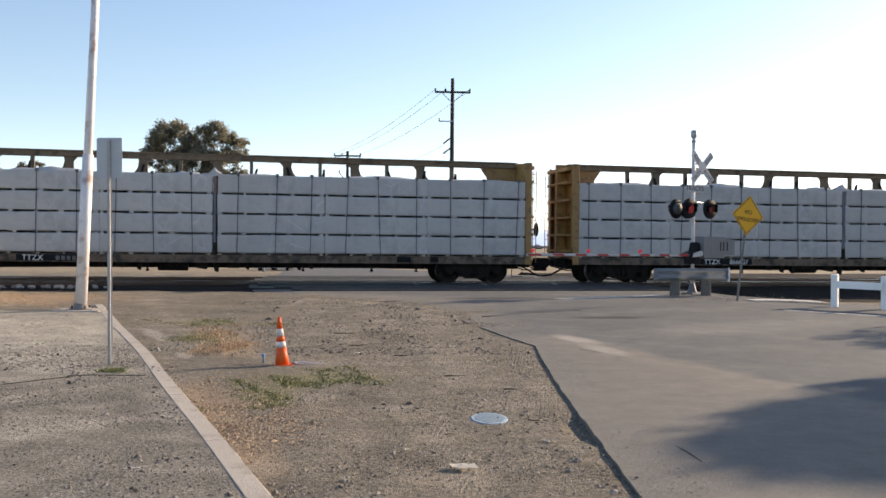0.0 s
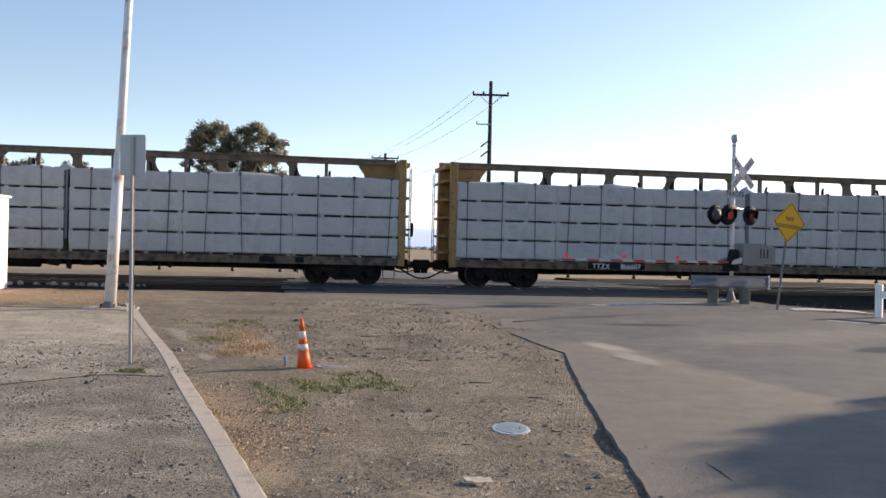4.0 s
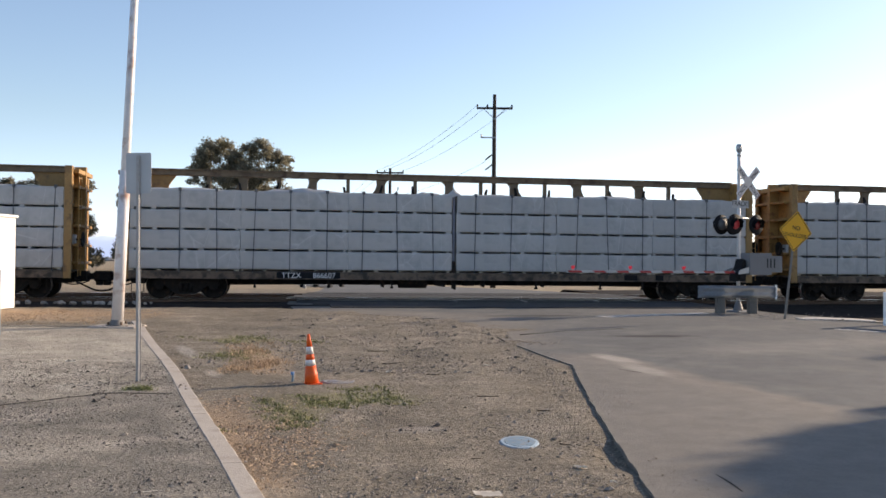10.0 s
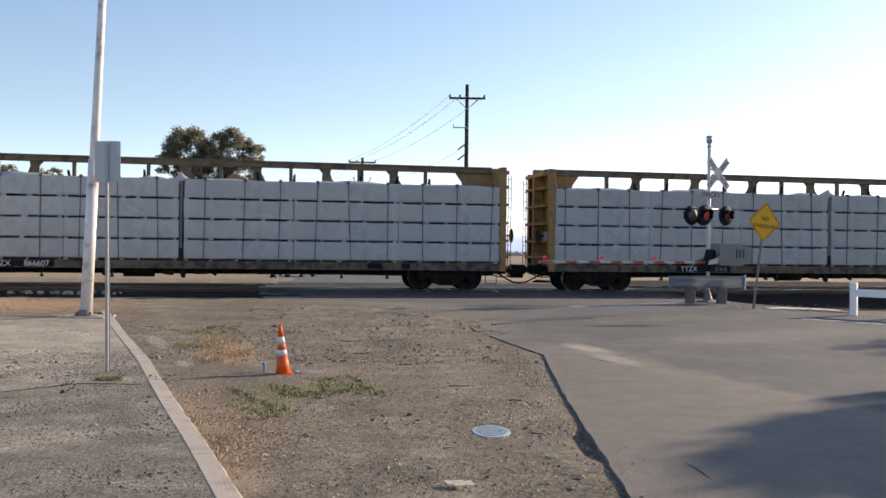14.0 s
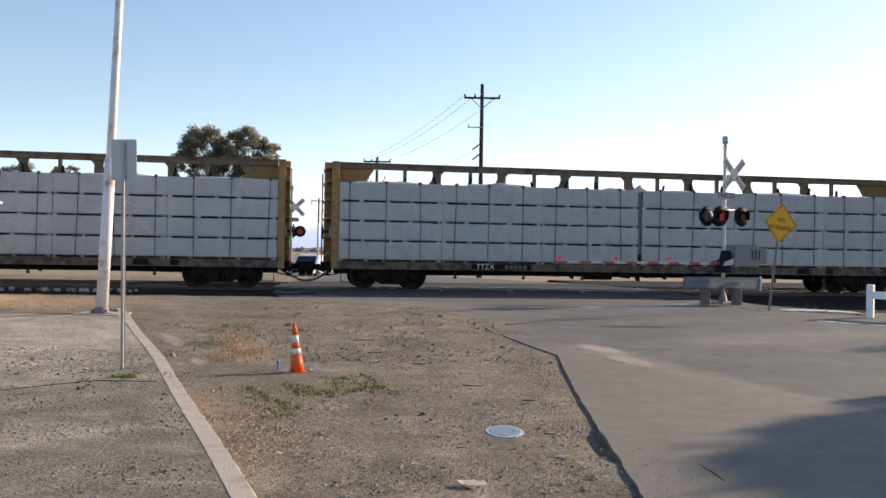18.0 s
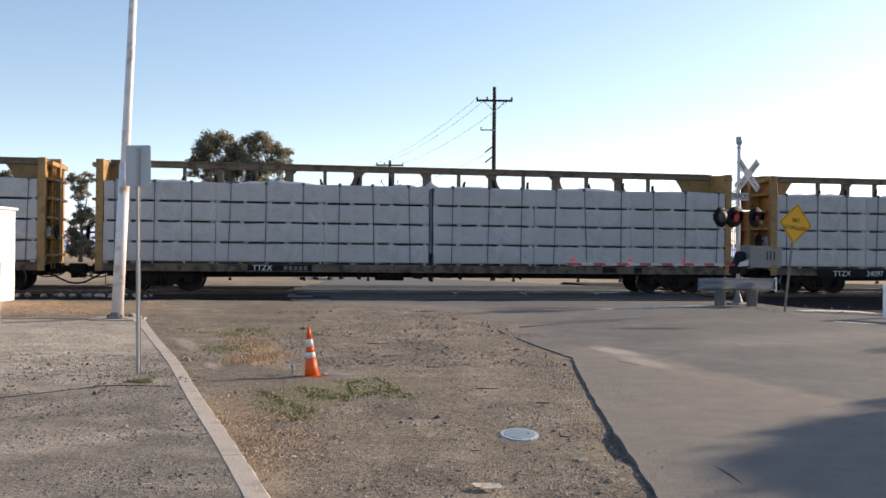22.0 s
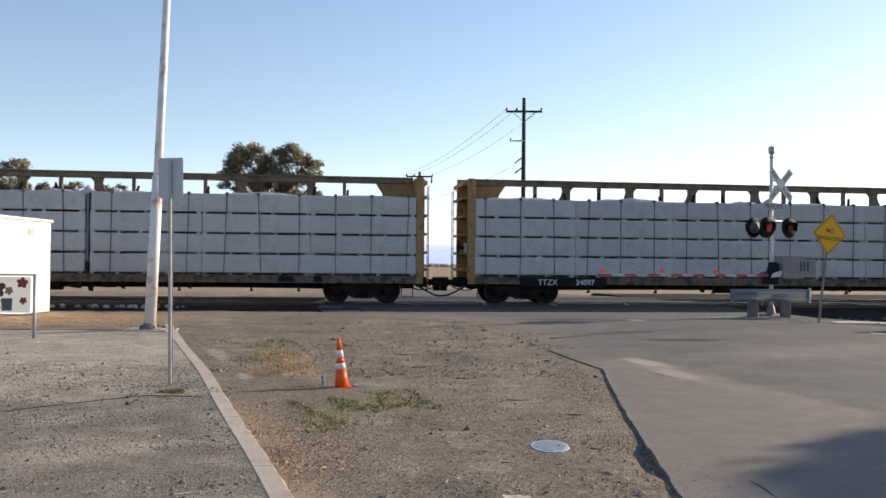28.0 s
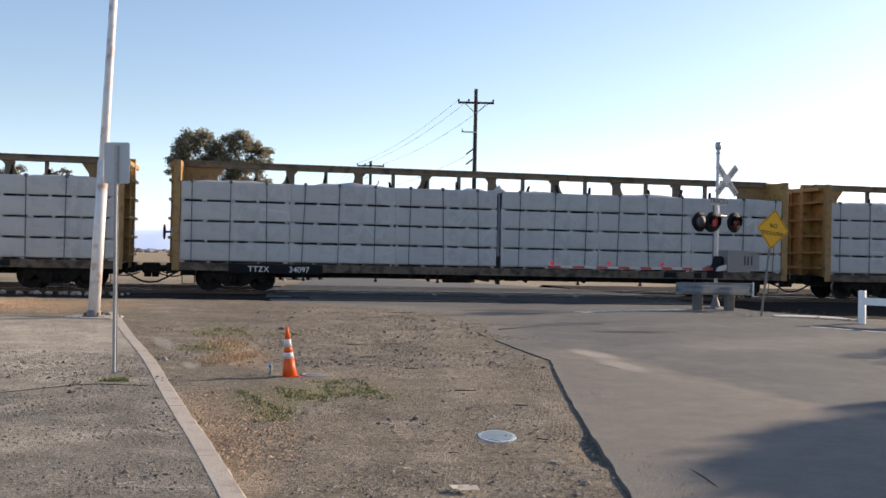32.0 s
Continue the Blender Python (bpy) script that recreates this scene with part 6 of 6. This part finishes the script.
def build_waiting_car():
    c = root("white_car", pose(-7.75, 55.0, -0.03, 0, 0, -8), "white car waiting beyond the crossing", "car")
    body = paint("white_car_paint", (0.72, 0.72, 0.72), 0.25, tone=0.03, bump=0)
    glass = paint("dark_car_glass", (0.02, 0.025, 0.03), 0.08, tone=0.1, bump=0)
    bm = B()
    prism(bm, [(-0.1, 0.32), (0.0, 0.62), (1.2, 0.78), (3.9, 0.82), (4.5, 0.72), (4.6, 0.35)], -0.88, 0.88, "X")
    bmesh.ops.bevel(bm, geom=[e for e in bm.edges], offset=0.05, segments=2, affect="EDGES")
    part("body", bm, body, c)
    bm = B()
    prism(bm, [(1.1, 0.76), (1.9, 1.36), (3.4, 1.4), (4.1, 0.8)], -0.72, 0.72, "X")
    bmesh.ops.bevel(bm, geom=[e for e in bm.edges], offset=0.06, segments=2, affect="EDGES")
    cab = part("cabin", bm, body, c)
    bm = B()
    prism(bm, [(-0.62, 0.0), (0.62, 0.0), (0.55, 0.82), (-0.55, 0.82)], -0.01, 0.01, "Y")
    part("windshield", bm, glass, cab, "dark windshield", pose(0, 1.16, 0.80, -53, 0, 0))
    for sx in (-0.62, 0.62):
        bm = B()
        box(bm, sx - 0.16, sx + 0.16, -0.09, -0.03, 0.52, 0.66, 0.02)
        part("headlight", bm, STEEL, c)
    bm = B()
    box(bm, -0.45, 0.45, -0.12, -0.06, 0.36, 0.52, 0.01)
    part("grille", bm, BLACK, c)
    for sx in (-0.82, 0.82):
        for y in (0.75, 3.5):
            bm = B()
            lathe(bm, [(0.2, -0.1), (0.31, -0.1), (0.33, -0.06), (0.33, 0.06), (0.31, 0.1), (0.2, 0.1)], 20, "X", (sx, y, 0.32))
            part("wheel", bm, BLACK, c)


build_waiting_car()


# ---- road marks, patches and cracks ----
def strip(name, pts, width, rise, material, label, category, ragged=0.0):
    """A thin sheet along a line, a little above the paving."""
    bm = B()
    dense = []
    for a, b in zip(pts, pts[1:]):
        a, b = Vector((*a, 0)), Vector((*b, 0))
        k = max(2, int((b - a).length / 0.12))
        dense += [a.lerp(b, i / k) for i in range(k)]
    dense.append(Vector((*pts[-1], 0)))
    rows = []
    for i, p in enumerate(dense):
        t = (dense[min(i + 1, len(dense) - 1)] - dense[max(i - 1, 0)]).normalized()
        s = Vector((-t.y, t.x, 0))
        w = width(i / (len(dense) - 1)) if callable(width) else width
        row = []
        for sg in (-1, 1):
            q = p + s * sg * (w / 2 + ragged * noise.noise(Vector((i * 0.35, sg * 7, 0))))
            row.append(bm.verts.new((q.x, q.y, hz(q.x, q.y) + ROAD_RISE + rise)))
        rows.append(row)
    for a, b in zip(rows, rows[1:]):
        bm.faces.new((a[0], a[1], b[1], b[0]))
    ext = bmesh.ops.extrude_face_region(bm, geom=bm.faces[:])
    for v in ext["geom"]:
        if isinstance(v, bmesh.types.BMVert):
            v.co.z -= 0.03
    return thing(name, bm, material, None, label, category, kind="structure")


LINE_PAINT = paint("worn_white_road_paint", (0.55, 0.53, 0.5), 0.8, tone=0.2, grain=40, stain=3, dirt=(0.2, 0.18, 0.16), dirt_amount=0.5)
TAR = paint("dark_tar_seam", (0.045, 0.042, 0.04), 0.95, tone=0.3, spec=0.0)
strip("stop_line", [(4.2, 25.95), (7.75, 28.15)], 0.45, 0.004, LINE_PAINT, "worn white stop line before the crossing", "road marking", 0.04)
for lane in (((0.24, 34.3), (0.36, 32.9)), ((2.68, 34.6), (2.78, 33.2)), ((5.45, 35.0), (5.4, 33.8))):
    strip("panel_joint", lane, 0.05, 0.352 - hz(*lane[0]) - ROAD_RISE, LINE_PAINT, "pale joint between the crossing panels", "joint", 0.01)
strip("concrete_strip", [(9.62, 25.95), (10.3, 26.15), (10.9, 26.0), (11.45, 25.5)], lambda u: 0.35 + 0.35 * math.sin(math.pi * u), 0.03, paint("pale_broken_slab", (0.50, 0.47, 0.43), 0.9, tone=0.15, grain=25, stain=1.5, bump=0.4), "broken pale concrete strip at the road edge", "concrete", 0.1)
strip("edge_line", [(9.4, 23.05), (12.6, 20.6)], 0.14, 0.004, LINE_PAINT, "worn white edge line", "road marking", 0.02)
strip("tar_seam", [(2.24, 7.9), (2.27, 7.6), (2.28, 7.29)], lambda u: 0.004 + 0.016 * math.sin(math.pi * u), 0.001, TAR, "dark crack in the asphalt", "crack", 0.008)
strip("tar_seam", [(1.6, 20.6), (1.99, 20.88), (2.73, 21.6), (3.45, 21.92), (4.14, 22.39)], lambda u: 0.03 + 0.05 * u, 0.001, TAR, "dark line across the asphalt", "crack", 0.015)
strip("lot_crack", [(-8.2, 8.9), (-6.6, 9.6), (-5.35, 10.55), (-5.11, 10.9), (-4.82, 11.23), (-4.53, 11.57), (-4.28, 11.87), (-4.07, 11.94), (-3.45, 11.9)], 0.022, 0.029, TAR, "dark crack across the paved lot", "crack", 0.014)
strip("lot_edge_seam", [(-14.5, 19.6), (-12, 20.1), (-10, 20.45), (-7.8, 20.75)], 0.06, 0.031, TAR, "dark seam at the far edge of the paved lot", "crack", 0.03)
SEAM_AND_SHADOW = paint("seam_and_shadow_grey", (0.085, 0.079, 0.07), 0.95, tone=0.3, spec=0.0)
strip("old_edge", [(-0.62, 24.5), (0.29, 22.62), (1.0, 20.42), (1.34, 18.52)], lambda u: 0.012 + 0.03 * u, -0.012, SEAM_AND_SHADOW, "faint dark line of an older asphalt edge", "crack", 0.02)
# cast shadow of the signal mast, painted as a thin dark strip
strip("tar_seam", [(-3.8, 22.6), (-1.87, 23.88), (0.28, 25.04), (1.37, 25.88)], 0.035, -0.008, SEAM_AND_SHADOW, "dark line of the signal mast shadow painted on the asphalt", "crack", 0.03)
strip("tar_seam", [(3.05, 14.75), (2.86, 15.0), (2.75, 15.2)], 0.02, 0.001, TAR, "dark crack in the asphalt", "crack", 0.012)


# ---- stones, leaves, weeds ----
def island_tone(m, lo, hi):
    n, l = m.node_tree.nodes, m.node_tree.links
    p = n["Principled BSDF"]
    old = p.inputs["Base Color"].links[0].from_socket
    geo, r, sc = n.new("ShaderNodeNewGeometry"), n.new("ShaderNodeMapRange"), n.new("ShaderNodeVectorMath")
    sc.operation = "SCALE"
    r.inputs["To Min"].default_value, r.inputs["To Max"].default_value = lo, hi
    l.new(geo.outputs["Random Per Island"], r.inputs["Value"])
    l.new(old, sc.inputs[0])
    l.new(r.outputs[0], sc.inputs["Scale"])
    l.new(sc.outputs[0], p.inputs["Base Color"])
    return m


STONE = island_tone(paint("loose_grey_stones", (0.24, 0.205, 0.17), 0.9, tone=0.15, grain=50), 0.4, 1.6)

STONE_DARK = island_tone(paint("dark_lot_gravel", (0.13, 0.115, 0.10), 0.9, tone=0.15, grain=50), 0.35, 2.3)


def kerb_x(y):
    return float(np.interp(y, [p[1] for p in KERB_LINE], [p[0] for p in KERB_LINE]))


def road_x(y):
    return float(np.interp(y, [p[1] for p in ROAD_LEFT], [p[0] for p in ROAD_LEFT]))


def scatter(name, spots, size, flat, material, label, category, seed):
    rng = random.Random(seed)
    verts, faces = [], []
    for x, y, z in spots:
        r = size * math.exp(rng.gauss(0, 0.45))
        o = len(verts)
        a = rng.uniform(0, 6.28)
        for k in range(5):
            w = a + k * 1.2566
            rr = r * rng.uniform(0.7, 1.25)
            verts.append((x + rr * math.cos(w), y + rr * math.sin(w), z + r * flat * rng.uniform(-0.1, 0.5)))
        verts.append((x + rng.uniform(-0.3, 0.3) * r, y + rng.uniform(-0.3, 0.3) * r, z + r * flat * rng.uniform(0.8, 1.3)))
        for k in range(5):
            faces.append((o + k, o + (k + 1) % 5, o + 5))
    me = bpy.data.meshes.new(name)
    me.from_pydata(verts, [], faces)
    me.materials.append(material)
    return tagged(new(name, me), label, category, kind="stuff")


def spots_between(rng, n, y0, y1, lo, hi, rise, bunch=0.25):
    out = []
    while len(out) < n:
        y = y0 + (y1 - y0) * rng.random() ** 1.35
        a, b = lo(y), hi(y)
        x = rng.uniform(a, b)
        if noise.noise(Vector((x * 0.8, y * 0.8, 11))) + rng.uniform(-0.5, 0.5) < -bunch:
            continue
        out.append((x, y, hz(x, y) + rise))
    return out


rng = random.Random(77)
DIRT_LO, DIRT_HI = (lambda y: kerb_x(y) + 0.15), (lambda y: road_x(y) - 0.05)
scatter("dirt_gravel", spots_between(rng, 15000, 5.6, 24, DIRT_LO, DIRT_HI, -0.008), 0.0075, 0.8, STONE, "loose fine grey stones scattered over the dirt", "gravel", 1)
scatter("dirt_gravel", spots_between(rng, 900, 6, 24, DIRT_LO, DIRT_HI, -0.012), 0.014, 0.5, STONE, "larger loose stones in the dirt", "gravel", 2)
scatter("lot_gravel", spots_between(rng, 26000, 5.6, 15, lambda y: -9.5, lambda y: kerb_x(y) - 0.1, 0.032, 0.0), 0.0075, 0.75, STONE_DARK, "loose dark gravel scattered over the lot", "gravel", 3)
scatter("lot_gravel", spots_between(rng, 2500, 12, 20, lambda y: -11, lambda y: kerb_x(y) - 0.1, 0.03), 0.009, 0.7, STONE, "loose gravel scattered over the lot", "gravel", 6)
scatter("dirt_gravel", spots_between(rng, 420, 6, 24, DIRT_LO, DIRT_HI, -0.014), 0.015, 0.45, STONE_DARK, "scattered dirt clods and stones", "gravel", 7)
scatter("lot_gravel", spots_between(rng, 500, 5.6, 18, lambda y: -10, lambda y: kerb_x(y) - 0.1, 0.028), 0.02, 0.45, STONE_DARK, "scattered clods on the lot", "gravel", 8)
scatter("dirt_gravel", spots_between(rng, 2600, 14.5, 25.5, lambda y: -4.2, lambda y: min(road_x(y) + 0.3, 2.0), -0.004, 0.12), 0.016, 0.7, STONE_DARK, "coarse dark gravel worked into the dirt before the tracks", "gravel", 17)
RUBBLE = island_tone(paint("pale_broken_concrete", (0.25, 0.225, 0.195), 0.9, tone=0.15, grain=20), 0.5, 1.4)
scatter("rubble", [(x, y, hz(x, y) + 0.01) for x, y in ((rng.gauss(9.1, 0.9), rng.gauss(27.0, 0.75)) for _ in range(420)) if x > 7.6], 0.02, 0.5, RUBBLE, "pale rubble and dirt at the guardrail and sign post", "rubble", 12)
scatter("rubble", [(x, 26.15 - (x - 9.6) * 0.56 + rng.gauss(0, 0.09), hz(x, 25.5) + 0.012) for x in (rng.uniform(9.6, 11.6) for _ in range(260))], 0.028, 0.5, RUBBLE, "broken pale concrete along the road edge", "rubble", 13)
scatter("edge_gravel", spots_between(rng, 2400, 18.5, 29, lambda y: road_x(y) - 1.8, lambda y: road_x(y) + 1.2, 0.002, 0.0), 0.009, 0.6, STONE, "loose stones where the dirt runs into the asphalt", "gravel", 9)
scatter("edge_gravel", spots_between(rng, 1500, 6, 20, lambda y: road_x(y) - 0.02, lambda y: road_x(y) + 0.5, 0.014, 0.0), 0.004, 0.6, STONE, "fine stones along the asphalt edge", "gravel", 4)
DEAD_LEAF = island_tone(paint("dead_tan_leaves", (0.36, 0.255, 0.165), 0.85, tone=0.2, grain=30), 0.5, 1.5)
spots = []
for cx, cy, rx, ry, n in ((-1.55, 8.7, 0.62, 1.1, 2600), (-2.0, 9.9, 0.55, 1.0, 1900), (-2.6, 11.4, 0.35, 0.9, 600), (-1.2, 9.3, 0.5, 0.8, 700), (-3.15, 16.0, 0.8, 1.2, 500), (-1.7, 11.4, 0.8, 1.0, 350)):
    for _ in range(n):
        x, y = cx + rng.gauss(0, 0.5) * rx, cy + rng.gauss(0, 0.5) * ry
        if x > kerb_x(y) + 0.1:
            spots.append((x, y, hz(x, y) - 0.004))
scatter("leaf_litter", spots, 0.0085, 0.5, DEAD_LEAF, "dead tan leaves strewn along the kerb", "leaf litter", 5)

GRASS = island_tone(paint("dull_green_weeds", (0.205, 0.205, 0.085), 0.8, tone=0.2, grain=20, bump=0), 0.6, 1.5)
LUSH = island_tone(paint("fresh_green_weeds", (0.20, 0.215, 0.085), 0.8, tone=0.2, grain=20, bump=0), 0.6, 1.5)
STRAW = island_tone(paint("dry_straw_grass", (0.47, 0.33, 0.21), 0.85, tone=0.2, grain=20, bump=0), 0.6, 1.35)


def weeds(name, spots, height, spread, per, material, label, seed):
    """Clumps of bent blades."""
    rng = random.Random(seed)
    verts, faces = [], []
    for x, y in spots:
        z = hz(x, y) - 0.02
        for _ in range(int(per * 1.7)):
            a, b = rng.uniform(0, 6.28), abs(rng.gauss(0, 1)) * spread
            bx, by = x + b * math.cos(a), y + b * math.sin(a)
            h = height * rng.uniform(0.4, 1.2)
            lean = Vector((rng.gauss(0, 0.5), rng.gauss(0, 0.5), 0)) * h
            w = rng.uniform(0.0022, 0.005) * (1 + height)
            side = Vector((math.cos(a + 1), math.sin(a + 1), 0)) * w
            p0, p1 = Vector((bx, by, z)), Vector((bx, by, z + h * 0.65)) + lean * 0.4
            p2 = Vector((bx, by, z + h)) + lean
            o = len(verts)
            verts += [p0 - side, p0 + side, p1 + side * 0.8, p1 - side * 0.8, p2]
            faces += [(o, o + 1, o + 2, o + 3), (o + 3, o + 2, o + 4)]
    me = bpy.data.meshes.new(name)
    me.from_pydata([tuple(v) for v in verts], [], faces)
    me.materials.append(material)
    return tagged(new(name, me), label, "weeds", kind="stuff")


def blot(rng, cx, cy, rx, ry, n):
    return [(cx + rng.gauss(0, 0.5) * rx, cy + rng.gauss(0, 0.5) * ry) for _ in range(n)]


rng = random.Random(91)
weeds("weed_patch", blot(rng, -1.35, 11.75, 0.7, 0.5, 17) + blot(rng, -1.75, 10.8, 0.5, 0.7, 15) + blot(rng, -1.15, 12.75, 0.4, 0.3, 8) + blot(rng, -0.75, 11.8, 0.8, 0.25, 7) + blot(rng, -0.9, 12.3, 0.4, 0.3, 6) + blot(rng, -1.7, 9.9, 0.5, 0.5, 5), 0.042, 0.12, 56, GRASS, "low green weeds in the dirt by the cone", 1)
weeds("weed_patch", blot(rng, -4.1, 18.9, 0.8, 0.8, 26) + blot(rng, -3.7, 16.4, 0.45, 0.7, 40) + blot(rng, -2.7, 18.6, 0.3, 0.3, 10), 0.055, 0.2, 22, GRASS, "low green weeds beside the kerb", 2)
weeds("dry_weed_patch", blot(rng, -3.55, 17.2, 0.35, 1.1, 34) + blot(rng, -3.05, 15.2, 0.4, 1.4, 52), 0.075, 0.14, 20, STRAW, "dry orange-tan weeds in the dirt", 3)
weeds("weed_tuft", blot(rng, -3.95, 12.25, 0.17, 0.14, 14), 0.1, 0.06, 30, LUSH, "green weed tuft at the foot of the sign post", 4)
weeds("dry_weed_patch", blot(rng, -1.7, 9.0, 0.4, 1.6, 26), 0.04, 0.12, 14, STRAW, "sparse dry grass along the kerb", 5)
weeds("dry_grass_verge", [(rng.uniform(-19, -8.0), rng.uniform(21.2, 26.8)) for _ in range(900)], 0.055, 0.3, 14, STRAW, "short dry grass on the verge by the hut", 6)
weeds("dry_grass_verge", [(rng.uniform(-11, -7.6), rng.uniform(22.0, 26.5)) for _ in range(160)], 0.05, 0.3, 12, STRAW, "short dry grass on the verge behind the pole", 7)


# ---- scraps lying about ----
SCRAP = paint("grubby_white_paper", (0.72, 0.68, 0.61), 0.8, tone=0.12, grain=12)
TWIG = paint("grey_brown_stick", (0.13, 0.10, 0.075), 0.9, tone=0.3, grain=20)


def scrap(x, y, w, d, ang, lift, label):
    bm = B()
    n = 4
    g = [[bm.verts.new((w * (i / n - 0.5), d * (j / n - 0.5), 0.012 + lift * noise.noise(Vector((i * 0.7 + x * 9, j * 0.7, y))))) for i in range(n + 1)] for j in range(n + 1)]
    for j in range(n):
        for i in range(n):
            if (i, j) in ((0, 0), (n - 1, n - 1)):
                continue
            bm.faces.new((g[j][i], g[j][i + 1], g[j + 1][i + 1], g[j + 1][i]))
    bmesh.ops.solidify(bm, geom=bm.faces[:], thickness=0.004)
    base = 0.006 if x > kerb_x(y) else 0.03
    thing("paper_scrap", bm, SCRAP, pose(x, y, hz(x, y) + base, 0, 0, ang), label, "litter", "scraps on the ground")


for args in ((0.32, 7.12, 0.2, 0.17, 10, 0.012, "crumpled off-white paper scrap lying in the dirt"), (1.15, 8.08, 0.12, 0.06, -25, 0.02, "small off-white scrap lying in the dirt"), (1.34, 7.56, 0.05, 0.05, 10, 0.02, "small off-white scrap lying in the dirt"),
             (-5.93, 15.02, 0.15, 0.1, 15, 0.06, "crumpled white litter lying on the lot"), (-0.12, 7.73, 0.06, 0.03, 40, 0.02, "small off-white scrap lying in the dirt"), (-0.86, 14.46, 0.1, 0.07, 0, 0.02, "small off-white scrap lying in the dirt"), (0.64, 15.38, 0.12, 0.08, 10, 0.02, "small off-white scrap lying in the dirt"), (-6.2, 15.0, 0.06, 0.05, 50, 0.03, "crumpled white litter lying on the lot")):
    scrap(*args)


def stick(x, y, length, ang, r, material, label):
    bm = B()
    pts = [Vector((length * (i / 4 - 0.5), 0.02 * noise.noise(Vector((i * 1.3, x, y))), r)) for i in range(5)]
    for i, (a, b) in enumerate(zip(pts, pts[1:])):
        tube(bm, a, b, r * (1 - 0.15 * i), r * (0.85 - 0.15 * i), seg=6)
    base = -0.01 if x > kerb_x(y) else 0.022
    thing("stick", bm, material, pose(x, y, hz(x, y) + base, 0, 0, ang), label, "stick", "sticks on the ground")


for x, y, ln, ang in ((0.53, 12.29, 0.34, 4), (-2.17, 7.0, 0.3, 28), (-1.24, 17.25, 0.5, -5), (-0.19, 14.32, 0.26, -14), (1.06, 8.46, 0.2, 30), (1.16, 9.16, 0.16, -28), (0.28, 8.45, 0.12, 8), (1.16, 11.21, 0.2, -4), (-0.93, 15.54, 0.3, 6)):
    stick(x, y, 0.75 * ln, ang, 0.008, TWIG if x > -2.05 or y > 9 else SCRAP, "short dry stick lying on the ground")
CLOD = island_tone(paint("dark_dirt_clods", (0.12, 0.10, 0.085), 0.95, tone=0.2, grain=40), 0.5, 1.8)
rng = random.Random(23)
heaps = []
for cx, cy, spread, count, up in ((-0.38, 9.92, 0.1, 14, -0.004), (0.87, 8.45, 0.09, 18, -0.004), (1.31, 9.26, 0.08, 12, -0.004), (0.05, 9.9, 0.12, 8, -0.004), (-1.0, 10.6, 0.25, 22, -0.004), (-0.3, 13.4, 0.5, 26, -0.004), (-0.5, 15.6, 0.8, 40, -0.004), (-0.6, 18.5, 1.1, 60, -0.004), (-2.35, 13.5, 0.25, 20, -0.004),
                                  (-4.6, 12.5, 0.12, 12, 0.035), (-4.3, 11.95, 0.14, 16, 0.035), (-4.5, 12.8, 0.09, 8, 0.035), (-3.9, 11.75, 0.12, 10, 0.035), (-4.15, 11.4, 0.12, 8, 0.035), (-4.05, 13.05, 0.16, 18, 0.035), (-3.45, 12.6, 0.16, 14, 0.035), (-7.0, 20.5, 0.25, 18, 0.06), (-7.55, 20.6, 0.2, 12, 0.06)):
    heaps += [(x, y, hz(x, y) + up) for x, y in ((rng.gauss(cx, spread), rng.gauss(cy, spread)) for _ in range(count))]
scatter("dirt_clods", heaps, 0.013, 0.7, CLOD, "small heaps of dark clods and debris", "debris", 31)


def build_rocks():
    rng = random.Random(8)
    pale = paint("pale_broken_rock", (0.27, 0.26, 0.245), 0.9, tone=0.2, grain=9, stain=4, random_tone=0.25)
    shapes = []
    for k in range(4):
        bm = B()
        bmesh.ops.create_icosphere(bm, subdivisions=2, radius=0.2)
        for v in bm.verts:
            v.co *= 0.8 + 0.5 * noise.noise(v.co * 5 + Vector((k * 7, 0, 0)))
            v.co.z *= 0.7
        shapes.append(finish("rock", bm, pale))
    for i in range(52):
        s = -13.5 + i * 0.185 + rng.uniform(-0.1, 0.1)
        p = on_track(s, -3.75 + rng.uniform(-0.35, 0.35))
        ob = new("rock", shapes[i % 4])
        k = rng.uniform(0.3, 0.68)
        ob.matrix_basis = pose(p.x, p.y, hz(p.x, p.y) + 0.05, rng.uniform(0, 40), 0, rng.uniform(0, 360)) @ Matrix.Diagonal((k, k, k, 1))
        tagged(ob, "pale broken rock at the foot of the ballast", "rock", "rocks along the track")


build_rocks()


# ---- what moves ----
def motions():
    times = [r[0] for r in RUN]
    fine = [min(32.0, i * 0.3) for i in range(107)] + [32.0]
    fine = sorted(set(fine))
    spin = []
    start = run_at(0)
    for t in fine:
        turn = math.degrees((run_at(t) - start) / 0.457)
        spin.append((t, turn))
    for k, car in enumerate(CARS):
        walk(car, [(t, car_place(run_at(t) + (k - 1) * PITCH)) for t in times])
        for tr in car.children:
            if tr.name.split(".")[0] != "truck":
                continue
            for ws in tr.children:
                if ws.name.split(".")[0] == "wheelset":
                    p = ws.matrix_basis.translation.copy()
                    walk(ws, [(t, pose(p.x, p.y, p.z, 0, a, 0)) for t, a in spin])


motions()
